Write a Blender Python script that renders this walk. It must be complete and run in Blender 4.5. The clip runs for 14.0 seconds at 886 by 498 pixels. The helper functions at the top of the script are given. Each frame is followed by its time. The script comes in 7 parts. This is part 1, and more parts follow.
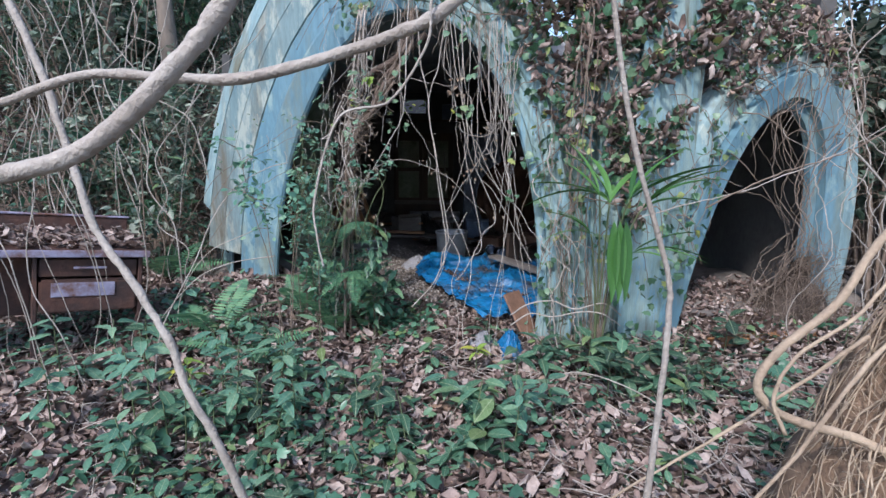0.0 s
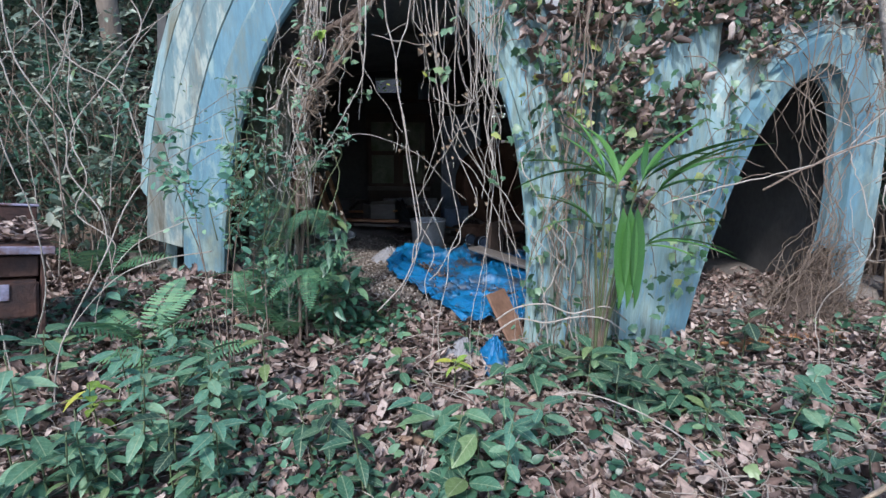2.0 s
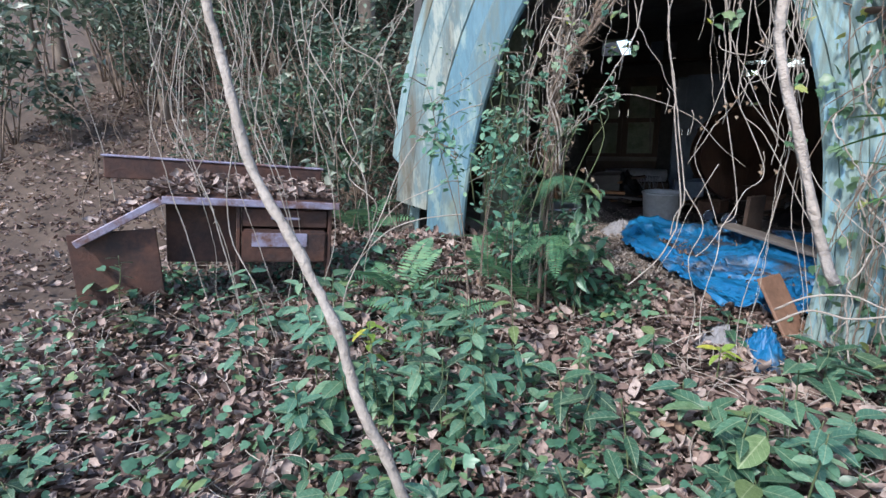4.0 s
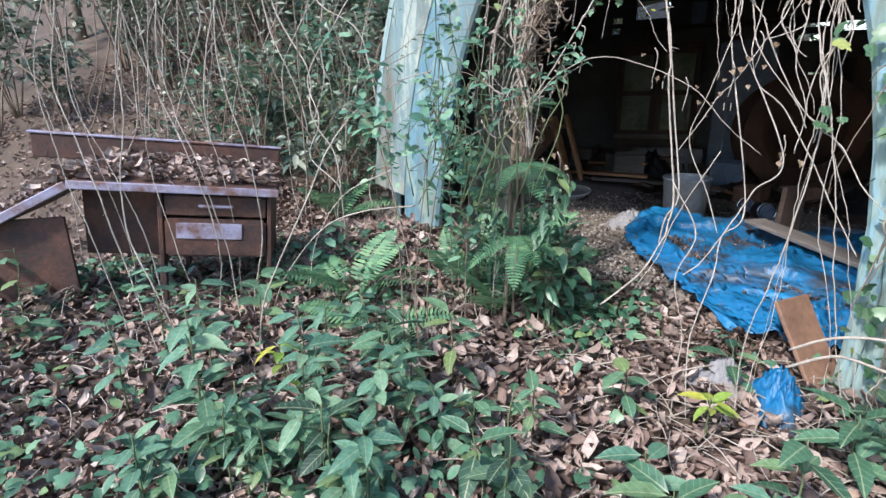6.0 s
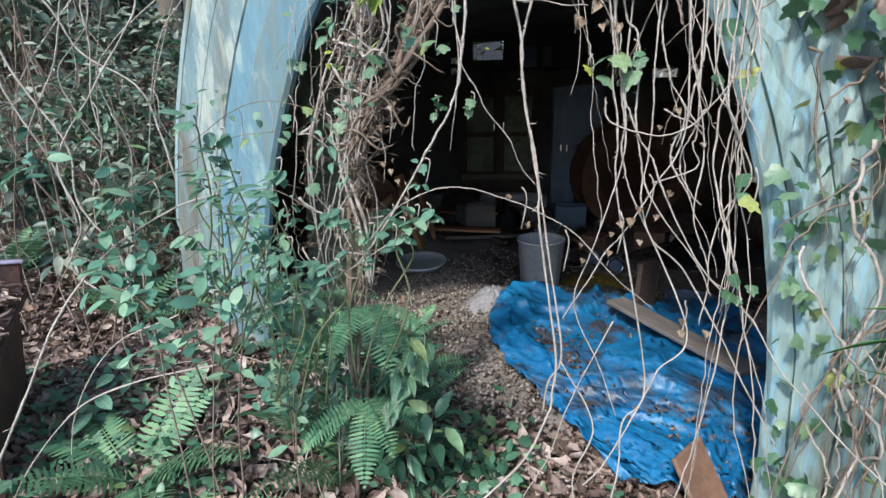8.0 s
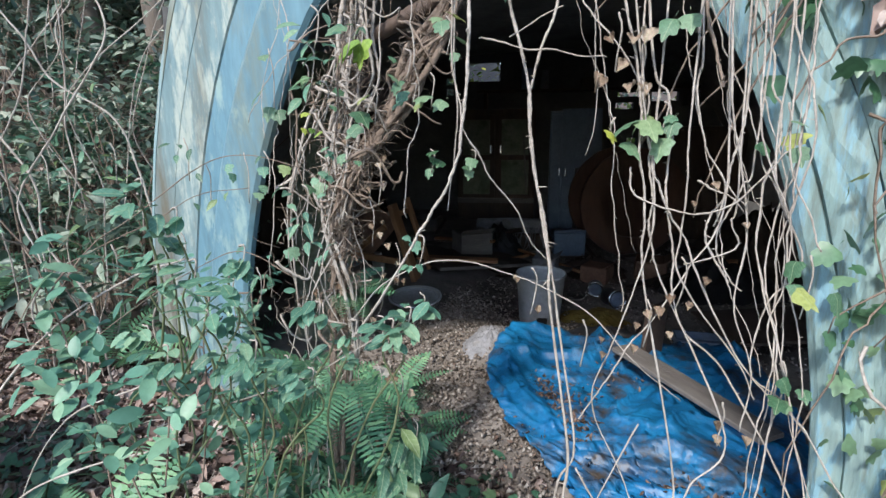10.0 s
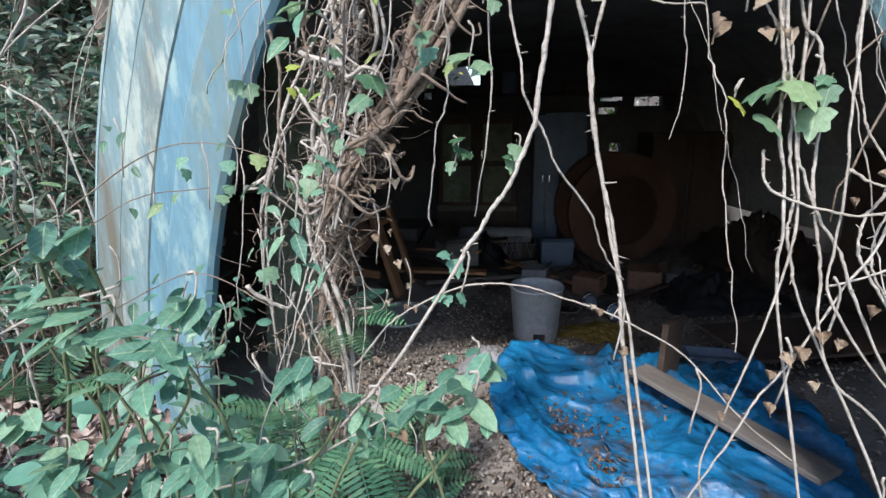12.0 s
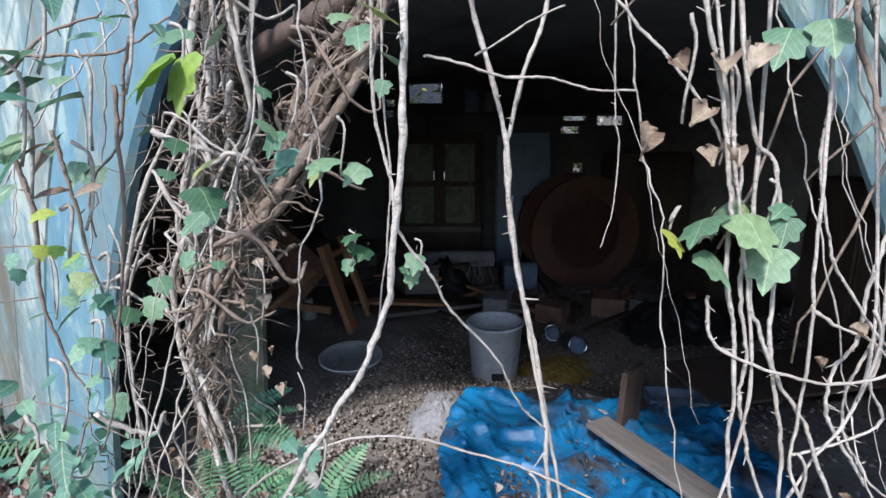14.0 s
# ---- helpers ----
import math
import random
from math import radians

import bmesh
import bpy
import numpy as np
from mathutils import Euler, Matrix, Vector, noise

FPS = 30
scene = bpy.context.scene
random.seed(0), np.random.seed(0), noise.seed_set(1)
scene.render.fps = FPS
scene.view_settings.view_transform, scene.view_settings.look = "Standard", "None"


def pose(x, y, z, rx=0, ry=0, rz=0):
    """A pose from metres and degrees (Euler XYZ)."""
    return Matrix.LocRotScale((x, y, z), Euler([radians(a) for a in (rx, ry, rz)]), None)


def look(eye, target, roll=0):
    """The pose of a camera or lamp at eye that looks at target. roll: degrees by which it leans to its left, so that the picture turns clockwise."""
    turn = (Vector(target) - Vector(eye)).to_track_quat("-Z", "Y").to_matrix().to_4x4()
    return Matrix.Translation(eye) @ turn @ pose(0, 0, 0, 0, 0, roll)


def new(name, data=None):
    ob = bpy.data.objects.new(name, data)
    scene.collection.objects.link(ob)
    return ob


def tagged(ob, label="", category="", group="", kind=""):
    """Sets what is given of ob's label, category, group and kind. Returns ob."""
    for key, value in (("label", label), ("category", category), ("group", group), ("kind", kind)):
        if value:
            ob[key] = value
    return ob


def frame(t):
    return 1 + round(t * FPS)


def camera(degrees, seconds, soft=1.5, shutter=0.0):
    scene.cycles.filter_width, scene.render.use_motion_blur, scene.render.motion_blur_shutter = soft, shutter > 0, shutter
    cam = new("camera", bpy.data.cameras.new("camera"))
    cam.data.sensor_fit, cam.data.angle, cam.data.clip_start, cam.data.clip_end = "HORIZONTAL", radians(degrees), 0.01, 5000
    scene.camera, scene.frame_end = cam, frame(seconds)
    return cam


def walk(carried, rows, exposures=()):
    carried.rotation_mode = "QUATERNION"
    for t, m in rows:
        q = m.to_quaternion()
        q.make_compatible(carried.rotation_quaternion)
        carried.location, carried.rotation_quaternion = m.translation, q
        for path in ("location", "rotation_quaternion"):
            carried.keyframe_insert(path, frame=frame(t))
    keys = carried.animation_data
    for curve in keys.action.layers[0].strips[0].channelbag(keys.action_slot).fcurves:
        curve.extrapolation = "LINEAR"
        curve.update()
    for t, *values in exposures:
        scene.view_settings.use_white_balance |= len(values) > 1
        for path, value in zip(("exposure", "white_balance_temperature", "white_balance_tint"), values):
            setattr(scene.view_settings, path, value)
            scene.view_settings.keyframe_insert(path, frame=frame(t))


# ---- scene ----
cam = camera(82.7, 14.0)
PATH = [
    (0, (0.079, -0.009, 1.362), (0.029, 1.958, 1.002), 0.2),
    (0.5, (0.17, 0.094, 1.389), (0.129, 2.057, 1.006), 0.1),
    (1, (0.201, 0.197, 1.395), (0.189, 2.159, 1.008), 0.1),
    (1.5, (0.178, 0.359, 1.338), (0.199, 2.321, 0.949), 0.2),
    (2, (0.107, 0.478, 1.301), (0.138, 2.436, 0.892), 0.3),
    (2.5, (-0.028, 0.526, 1.287), (-0.026, 2.478, 0.852), 0.4),
    (3, (-0.144, 0.538, 1.265), (-0.346, 2.472, 0.797), -0.2),
    (3.5, (-0.166, 0.482, 1.266), (-0.672, 2.353, 0.772), -1.2),
    (3.7, (-0.165, 0.468, 1.267), (-0.776, 2.308, 0.774), -1.5),
    (5.8, (0.053, 0.995, 1.23), (-0.845, 2.682, 0.641), -1.3),
    (6, (0.073, 1.088, 1.246), (-0.785, 2.793, 0.648), -1.4),
    (6.5, (0.144, 1.195, 1.342), (-0.578, 2.966, 0.757), -1.3),
    (7, (0.131, 1.379, 1.368), (-0.406, 3.216, 0.789), -0.9),
    (7.5, (-0.003, 1.635, 1.466), (-0.375, 3.517, 0.901), -1.1),
    (8, (-0.064, 1.716, 1.553), (-0.395, 3.609, 0.997), -1.4),
    (8.2, (-0.073, 1.719, 1.598), (-0.385, 3.618, 1.051), -1.3),
    (10.5, (-0.121, 2.028, 1.656), (-0.433, 3.938, 1.154), -0.9),
    (11, (-0.169, 2.135, 1.645), (-0.478, 4.05, 1.158), -1.1),
    (11.5, (-0.198, 2.176, 1.625), (-0.445, 4.104, 1.156), -0.9),
    (12, (-0.257, 2.204, 1.594), (-0.453, 4.137, 1.12), -0.8),
    (12.5, (-0.226, 2.272, 1.601), (-0.393, 4.207, 1.124), -0.9),
    (13, (-0.154, 2.359, 1.646), (-0.27, 4.299, 1.175), -0.7),
    (13.5, (-0.114, 2.383, 1.726), (-0.205, 4.327, 1.266), -0.6),
    (14, (-0.15, 2.415, 1.723), (-0.24, 4.362, 1.276), -0.6),
]
walk(cam, [(t, look(eye, target, roll)) for t, eye, target, roll in PATH], exposures=[(0, 1.00, 6000, 14), (1, 1.02, 5980, 13), (2, 1.12, 5980, 12), (3.5, 1.18, 6150, 13), (6.5, 1.56, 6400, 11), (7.5, 1.32, 6350, 9), (11, 1.38, 6350, 10), (12.5, 1.48, 6200, 11), (14, 1.46, 6000, 12)])

# ---- light ----
SUN_EL, SUN_AZ = radians(48), radians(200)
world = bpy.data.worlds.new("sky")
scene.world = world
world.use_nodes = True
wn = world.node_tree
sky = wn.nodes.new("ShaderNodeTexSky")
sky.sky_type, sky.sun_disc, sky.sun_elevation, sky.sun_rotation = "NISHITA", False, SUN_EL, SUN_AZ
wn.nodes["Background"].inputs["Strength"].default_value = 0.135
wn.links.new(sky.outputs[0], wn.nodes["Background"].inputs["Color"])
sun = new("sun", bpy.data.lights.new("sun", "SUN"))
sun.data.energy, sun.data.angle, sun.data.color = 2.2, radians(6), (1.0, 0.96, 0.90)
sun.matrix_world = look((math.sin(SUN_AZ) * 9, math.cos(SUN_AZ) * 9, 9 * math.tan(SUN_EL)), (0, 0, 0))


# ---- materials ----
def nodes_of(name):
    m = bpy.data.materials.new(name)
    m.use_nodes = True
    nt = m.node_tree
    return m, nt, nt.nodes["Principled BSDF"]


def ramp_of(nt, fac, stops):
    r = nt.nodes.new("ShaderNodeValToRGB")
    r.color_ramp.elements[0].position, r.color_ramp.elements[0].color = stops[0][0], (*stops[0][1], 1)
    r.color_ramp.elements[1].position, r.color_ramp.elements[1].color = stops[-1][0], (*stops[-1][1], 1)
    for p, c in stops[1:-1]:
        r.color_ramp.elements.new(p).color = (*c, 1)
    nt.links.new(fac, r.inputs[0])
    return r.outputs[0]


def noise_of(nt, scale, detail=5, stretch=(1, 1, 1), rough=0.6):
    co = nt.nodes.new("ShaderNodeTexCoord")
    mp = nt.nodes.new("ShaderNodeMapping")
    mp.inputs["Scale"].default_value = stretch
    nz = nt.nodes.new("ShaderNodeTexNoise")
    nz.inputs["Scale"].default_value, nz.inputs["Detail"].default_value, nz.inputs["Roughness"].default_value = scale, detail, rough
    nt.links.new(co.outputs["Object"], mp.inputs[0])
    nt.links.new(mp.outputs[0], nz.inputs["Vector"])
    return nz.outputs[0]


def mix_of(nt, fac, a, b, mode="MIX"):
    x = nt.nodes.new("ShaderNodeMix")
    x.data_type, x.blend_type = "RGBA", mode
    for key, v in ((0, fac), (6, a), (7, b)):
        if isinstance(v, (int, float)):
            x.inputs[key].default_value = v
        elif isinstance(v, tuple):
            x.inputs[key].default_value = (*v, 1)
        else:
            nt.links.new(v, x.inputs[key])
    return x.outputs[2]


def bump_of(nt, bsdf, height, strength, dist=0.01):
    b = nt.nodes.new("ShaderNodeBump")
    b.inputs["Strength"].default_value, b.inputs["Distance"].default_value = strength, dist
    nt.links.new(height, b.inputs["Height"])
    nt.links.new(b.outputs[0], bsdf.inputs["Normal"])


def surface(name, c1, c2, scale=6.0, rough=0.7, bump=0.3, metal=0.0, stain=None, stain_at=0.6, stretch=(1, 1, 1), fine=40.0, patch=None, patch_at=0.56):
    """A worn surface: two colours over a broad noise, fine grain, optional stains."""
    m, nt, b = nodes_of(name)
    big = noise_of(nt, scale, 4, stretch)
    col = ramp_of(nt, big, [(0.3, c1), (0.7, c2)])
    grain = noise_of(nt, fine, 6, stretch)
    col = mix_of(nt, 0.55, col, ramp_of(nt, grain, [(0.25, (0.35, 0.35, 0.35)), (0.75, (1, 1, 1))]), "MULTIPLY")
    if patch:
        mask = ramp_of(nt, noise_of(nt, scale * 2.3, 9, (stretch[0], stretch[1], stretch[2] * 1.6), 0.72), [(patch_at - 0.03, (0, 0, 0)), (patch_at + 0.05, (1, 1, 1))])
        col = mix_of(nt, mask, col, patch)
    if stain:
        mask = ramp_of(nt, noise_of(nt, scale * 0.7, 8, stretch, 0.7), [(stain_at - 0.06, (0, 0, 0)), (stain_at + 0.08, (1, 1, 1))])
        col = mix_of(nt, mask, col, stain)
    nt.links.new(col, b.inputs["Base Color"])
    b.inputs["Roughness"].default_value, b.inputs["Metallic"].default_value = rough, metal
    bump_of(nt, b, grain, bump)
    return m


def leafy(name, stops, rough=0.5, translucent=0.25, spots=0.35, veins=False):
    """Leaves: a colour per leaf out of a ramp, veins and blotches."""
    m, nt, b = nodes_of(name)
    geo, info = nt.nodes.new("ShaderNodeNewGeometry"), nt.nodes.new("ShaderNodeObjectInfo")
    add, frac = nt.nodes.new("ShaderNodeMath"), nt.nodes.new("ShaderNodeMath")
    add.operation, frac.operation = "ADD", "FRACT"
    nt.links.new(geo.outputs["Random Per Island"], add.inputs[0])
    nt.links.new(info.outputs["Random"], add.inputs[1])
    nt.links.new(add.outputs[0], frac.inputs[0])
    col = ramp_of(nt, frac.outputs[0], stops)
    nz = noise_of(nt, 55, 4)
    col = mix_of(nt, spots, col, ramp_of(nt, nz, [(0.3, (0.3, 0.3, 0.3)), (0.62, (1, 1, 1))]), "MULTIPLY")
    if veins:
        co, sep = nt.nodes.new("ShaderNodeTexCoord"), nt.nodes.new("ShaderNodeSeparateXYZ")
        nt.links.new(co.outputs["Object"], sep.inputs[0])

        def calc(op, x, y=None):
            k = nt.nodes.new("ShaderNodeMath")
            k.operation = op
            for i, q in enumerate((x, y)):
                if isinstance(q, (int, float)):
                    k.inputs[i].default_value = q
                elif q is not None:
                    nt.links.new(q, k.inputs[i])
            return k.outputs[0]
        side = calc("ABSOLUTE", sep.outputs["Y"])
        ribs = calc("ABSOLUTE", calc("SINE", calc("MULTIPLY", calc("SUBTRACT", sep.outputs["X"], side), 22.0)))
        rib = calc("MAXIMUM", calc("LESS_THAN", side, 0.012), calc("MULTIPLY", calc("LESS_THAN", ribs, 0.14), 0.6))
        col = mix_of(nt, calc("MULTIPLY", rib, 0.5), col, (0.45, 0.50, 0.32))
        blot = ramp_of(nt, noise_of(nt, 6, 5), [(0.35, (0.55, 0.6, 0.5)), (0.62, (1, 1, 1))])
        col = mix_of(nt, 0.7, col, blot, "MULTIPLY")
    nt.links.new(col, b.inputs["Base Color"])
    b.inputs["Roughness"].default_value = rough
    tr = nt.nodes.new("ShaderNodeBsdfTranslucent")
    nt.links.new(col, tr.inputs["Color"])
    mx = nt.nodes.new("ShaderNodeMixShader")
    mx.inputs[0].default_value = translucent
    nt.links.new(b.outputs[0], mx.inputs[1])
    nt.links.new(tr.outputs[0], mx.inputs[2])
    nt.links.new(mx.outputs[0], nt.nodes["Material Output"].inputs["Surface"])
    bump_of(nt, b, nz, 0.25, 0.004)
    return m


PAINT = surface("pale_blue_paint", (0.10, 0.212, 0.275), (0.158, 0.285, 0.345), 2.2, 0.55, 0.18, stain=(0.16, 0.17, 0.12), stain_at=0.60, stretch=(1, 1, 0.28), fine=30, patch=(0.23, 0.325, 0.315), patch_at=0.56)
PAINT_DIRTY = surface("weathered_blue_paint", (0.21, 0.34, 0.37), (0.31, 0.43, 0.44), 2.6, 0.65, 0.25, stain=(0.14, 0.135, 0.09), stain_at=0.54, stretch=(1, 1, 0.3), fine=30, patch=(0.36, 0.42, 0.385), patch_at=0.55)
PAINT_STAINED = surface("streaked_blue_paint", (0.145, 0.235, 0.255), (0.22, 0.305, 0.31), 3.0, 0.7, 0.3, stain=(0.11, 0.10, 0.075), stain_at=0.565, stretch=(1, 1, 0.22), fine=34, patch=(0.32, 0.36, 0.32), patch_at=0.54)
PAINT_GREENISH = surface("greenish_white_paint", (0.20, 0.32, 0.325), (0.36, 0.465, 0.435), 4.6, 0.68, 0.6, stain=(0.12, 0.115, 0.08), stain_at=0.575, stretch=(2.6, 2.6, 0.3), fine=32, patch=(0.20, 0.35, 0.42), patch_at=0.55)
# Inner wall colour kept dark to stand in for the room's shade.
SHELL_IN = surface("shade_darkened_shell", (0.085, 0.082, 0.08), (0.15, 0.143, 0.138), 2.0, 0.85, 0.3, fine=20)
CEILING = surface("grey_ceiling_shell", (0.34, 0.33, 0.32), (0.46, 0.445, 0.43), 1.6, 0.85, 0.3, stain=(0.2, 0.19, 0.18), stain_at=0.58, fine=20)
BROWN = surface("reddish_brown_wood", (0.075, 0.034, 0.02), (0.12, 0.056, 0.033), 4, 0.7, 0.5, stretch=(1, 0.2, 1), fine=40)
SOIL = surface("forest_soil", (0.06, 0.042, 0.032), (0.13, 0.095, 0.072), 3.0, 0.95, 0.9, fine=26)
FLOOR = surface("dirt_floor", (0.18, 0.155, 0.135), (0.33, 0.29, 0.258), 2.5, 0.95, 0.9, stain=(0.06, 0.05, 0.045), stain_at=0.6, fine=45)
BARK = surface("grey_bark", (0.15, 0.12, 0.095), (0.27, 0.22, 0.18), 5, 0.9, 0.9, stretch=(1, 1, 0.25), fine=30)
VINE = surface("pale_vine_bark", (0.33, 0.28, 0.235), (0.54, 0.485, 0.43), 9, 0.85, 0.8, fine=70)
VINE_DARK = surface("brown_vine_bark", (0.16, 0.115, 0.085), (0.30, 0.23, 0.18), 9, 0.9, 0.8, fine=60)
ROOTM = surface("tan_root", (0.34, 0.25, 0.175), (0.54, 0.42, 0.30), 6, 0.85, 0.9, fine=45)
GREENSTEM = surface("green_stem", (0.08, 0.12, 0.05), (0.16, 0.18, 0.09), 9, 0.7, 0.4)
TARP = surface("blue_tarpaulin", (0.008, 0.115, 0.29), (0.015, 0.20, 0.42), 5, 0.38, 0.35, stain=(0.05, 0.04, 0.032), stain_at=0.565, fine=60)
RUST = surface("rusty_steel", (0.055, 0.034, 0.032), (0.13, 0.06, 0.042), 7, 0.75, 0.5, metal=0.2, stain=(0.035, 0.025, 0.025), stain_at=0.58, fine=50)
STEELGREY = surface("grey_violet_enamel", (0.26, 0.25, 0.36), (0.36, 0.34, 0.46), 8, 0.5, 0.3, stain=(0.13, 0.06, 0.04), stain_at=0.52, fine=40)
WOOD = surface("orange_brown_wood", (0.30, 0.14, 0.06), (0.46, 0.24, 0.115), 4, 0.6, 0.4, stretch=(1, 1, 0.15), fine=45)
WOOD_GREY = surface("weathered_grey_wood", (0.115, 0.10, 0.09), (0.23, 0.205, 0.185), 4, 0.85, 0.6, stretch=(0.2, 1, 1), fine=50)
WOOD_DARK = surface("dark_brown_wood", (0.05, 0.032, 0.024), (0.10, 0.064, 0.045), 5, 0.75, 0.5, stretch=(1, 1, 0.2), fine=45)
PLYBOARD = surface("brown_board", (0.20, 0.11, 0.07), (0.30, 0.17, 0.115), 5, 0.75, 0.3, fine=40)
PLASTIC = surface("frosted_plastic", (0.42, 0.45, 0.49), (0.52, 0.55, 0.58), 5, 0.45, 0.12, stain=(0.27, 0.25, 0.23), stain_at=0.66, fine=25)
BLACK = surface("black_plastic", (0.014, 0.014, 0.016), (0.03, 0.03, 0.034), 8, 0.45, 0.2)
WHITE = surface("dirty_white", (0.48, 0.46, 0.42), (0.62, 0.60, 0.56), 10, 0.6, 0.3, stain=(0.2, 0.17, 0.13), stain_at=0.62)
YELLOW = surface("dirty_yellow_cloth", (0.22, 0.15, 0.03), (0.36, 0.25, 0.05), 6, 0.9, 0.6)
CHROME = surface("dull_chrome", (0.55, 0.57, 0.62), (0.7, 0.72, 0.76), 8, 0.22, 0.1, metal=1.0)
BLUEGREY = surface("blue_grey_plastic", (0.12, 0.16, 0.24), (0.18, 0.24, 0.33), 6, 0.5, 0.2)
TEAL = surface("teal_plastic", (0.06, 0.26, 0.28), (0.11, 0.38, 0.38), 8, 0.55, 0.2)
GREYCLOTH = surface("pale_grey_sheet", (0.22, 0.22, 0.235), (0.34, 0.335, 0.35), 6, 0.8, 0.6, stain=(0.16, 0.14, 0.12), stain_at=0.58)
STONE = surface("mossy_grey_board", (0.16, 0.18, 0.13), (0.27, 0.28, 0.21), 6, 0.9, 0.6, stain=(0.09, 0.11, 0.06), stain_at=0.55)

DEAD = leafy("dead_leaves", [(0.0, (0.085, 0.058, 0.05)), (0.3, (0.19, 0.128, 0.108)), (0.6, (0.34, 0.25, 0.215)), (0.9, (0.52, 0.43, 0.385)), (1.0, (0.33, 0.22, 0.155))], 0.75, 0.1, 0.5)
GREEN = leafy("green_leaves", [(0.0, (0.034, 0.092, 0.056)), (0.4, (0.072, 0.178, 0.108)), (0.8, (0.125, 0.26, 0.16)), (1.0, (0.2, 0.28, 0.11))], 0.38, 0.2, 0.4)
VEINED_GREEN = leafy("veined_green_leaves", [(0.0, (0.034, 0.092, 0.056)), (0.4, (0.072, 0.178, 0.108)), (0.8, (0.125, 0.26, 0.16)), (1.0, (0.2, 0.28, 0.11))], 0.38, 0.2, 0.4, veins=True)
DARKGREEN = leafy("dark_green_leaves", [(0.0, (0.02, 0.05, 0.036)), (0.5, (0.04, 0.095, 0.062)), (1.0, (0.085, 0.16, 0.095))], 0.42, 0.15, 0.4)
VEINED_DARKGREEN = leafy("veined_dark_green_leaves", [(0.0, (0.02, 0.05, 0.036)), (0.5, (0.04, 0.095, 0.062)), (1.0, (0.085, 0.16, 0.095))], 0.42, 0.15, 0.4, veins=True)
PALEGREEN = leafy("pale_green_leaves", [(0.0, (0.075, 0.19, 0.135)), (0.6, (0.14, 0.31, 0.215)), (1.0, (0.25, 0.40, 0.25))], 0.45, 0.3, 0.3)
VEINED_PALEGREEN = leafy("veined_pale_green_leaves", [(0.0, (0.075, 0.19, 0.135)), (0.6, (0.14, 0.31, 0.215)), (1.0, (0.25, 0.40, 0.25))], 0.45, 0.3, 0.3, veins=True)
LIME = leafy("yellow_green_leaves", [(0.0, (0.22, 0.38, 0.06)), (0.6, (0.34, 0.48, 0.09)), (1.0, (0.55, 0.52, 0.08))], 0.45, 0.35, 0.25)
VEINED_LIME = leafy("veined_yellow_green_leaves", [(0.0, (0.22, 0.38, 0.06)), (0.6, (0.34, 0.48, 0.09)), (1.0, (0.55, 0.52, 0.08))], 0.45, 0.35, 0.25, veins=True)
IVY = leafy("ivy_leaves", [(0.0, (0.05, 0.13, 0.06)), (0.5, (0.10, 0.21, 0.12)), (0.85, (0.19, 0.30, 0.17)), (1.0, (0.42, 0.44, 0.12))], 0.4, 0.2, 0.45)
VEINED_IVY = leafy("veined_ivy_leaves", [(0.0, (0.05, 0.13, 0.06)), (0.5, (0.10, 0.21, 0.12)), (0.85, (0.19, 0.30, 0.17)), (1.0, (0.42, 0.44, 0.12))], 0.4, 0.2, 0.45, veins=True)
FERN = leafy("fern_green", [(0.0, (0.07, 0.19, 0.105)), (0.5, (0.125, 0.29, 0.155)), (1.0, (0.21, 0.38, 0.19))], 0.5, 0.3, 0.25)
WITHERED = leafy("withered_leaves", [(0.0, (0.17, 0.10, 0.065)), (0.6, (0.32, 0.22, 0.16)), (1.0, (0.46, 0.36, 0.28))], 0.8, 0.2, 0.5)
VEINED_WITHERED = leafy("veined_withered_leaves", [(0.0, (0.17, 0.10, 0.065)), (0.6, (0.32, 0.22, 0.16)), (1.0, (0.46, 0.36, 0.28))], 0.8, 0.2, 0.5, veins=True)
PALM = leafy("palm_green", [(0.0, (0.035, 0.11, 0.03)), (0.6, (0.07, 0.19, 0.045)), (1.0, (0.12, 0.26, 0.07))], 0.4, 0.2, 0.3)
FOREST = leafy("forest_leaves", [(0.0, (0.03, 0.06, 0.045)), (0.35, (0.085, 0.14, 0.10)), (0.7, (0.20, 0.26, 0.19)), (1.0, (0.42, 0.44, 0.35))], 0.4, 0.2, 0.3)


VEINED = {m.name: v for m, v in ((GREEN, VEINED_GREEN), (PALEGREEN, VEINED_PALEGREEN), (LIME, VEINED_LIME), (IVY, VEINED_IVY), (WITHERED, VEINED_WITHERED), (DARKGREEN, VEINED_DARKGREEN))}


# ---- mesh tools ----
rng = np.random.default_rng(7)


def rnd(a, b):
    return float(rng.uniform(a, b))


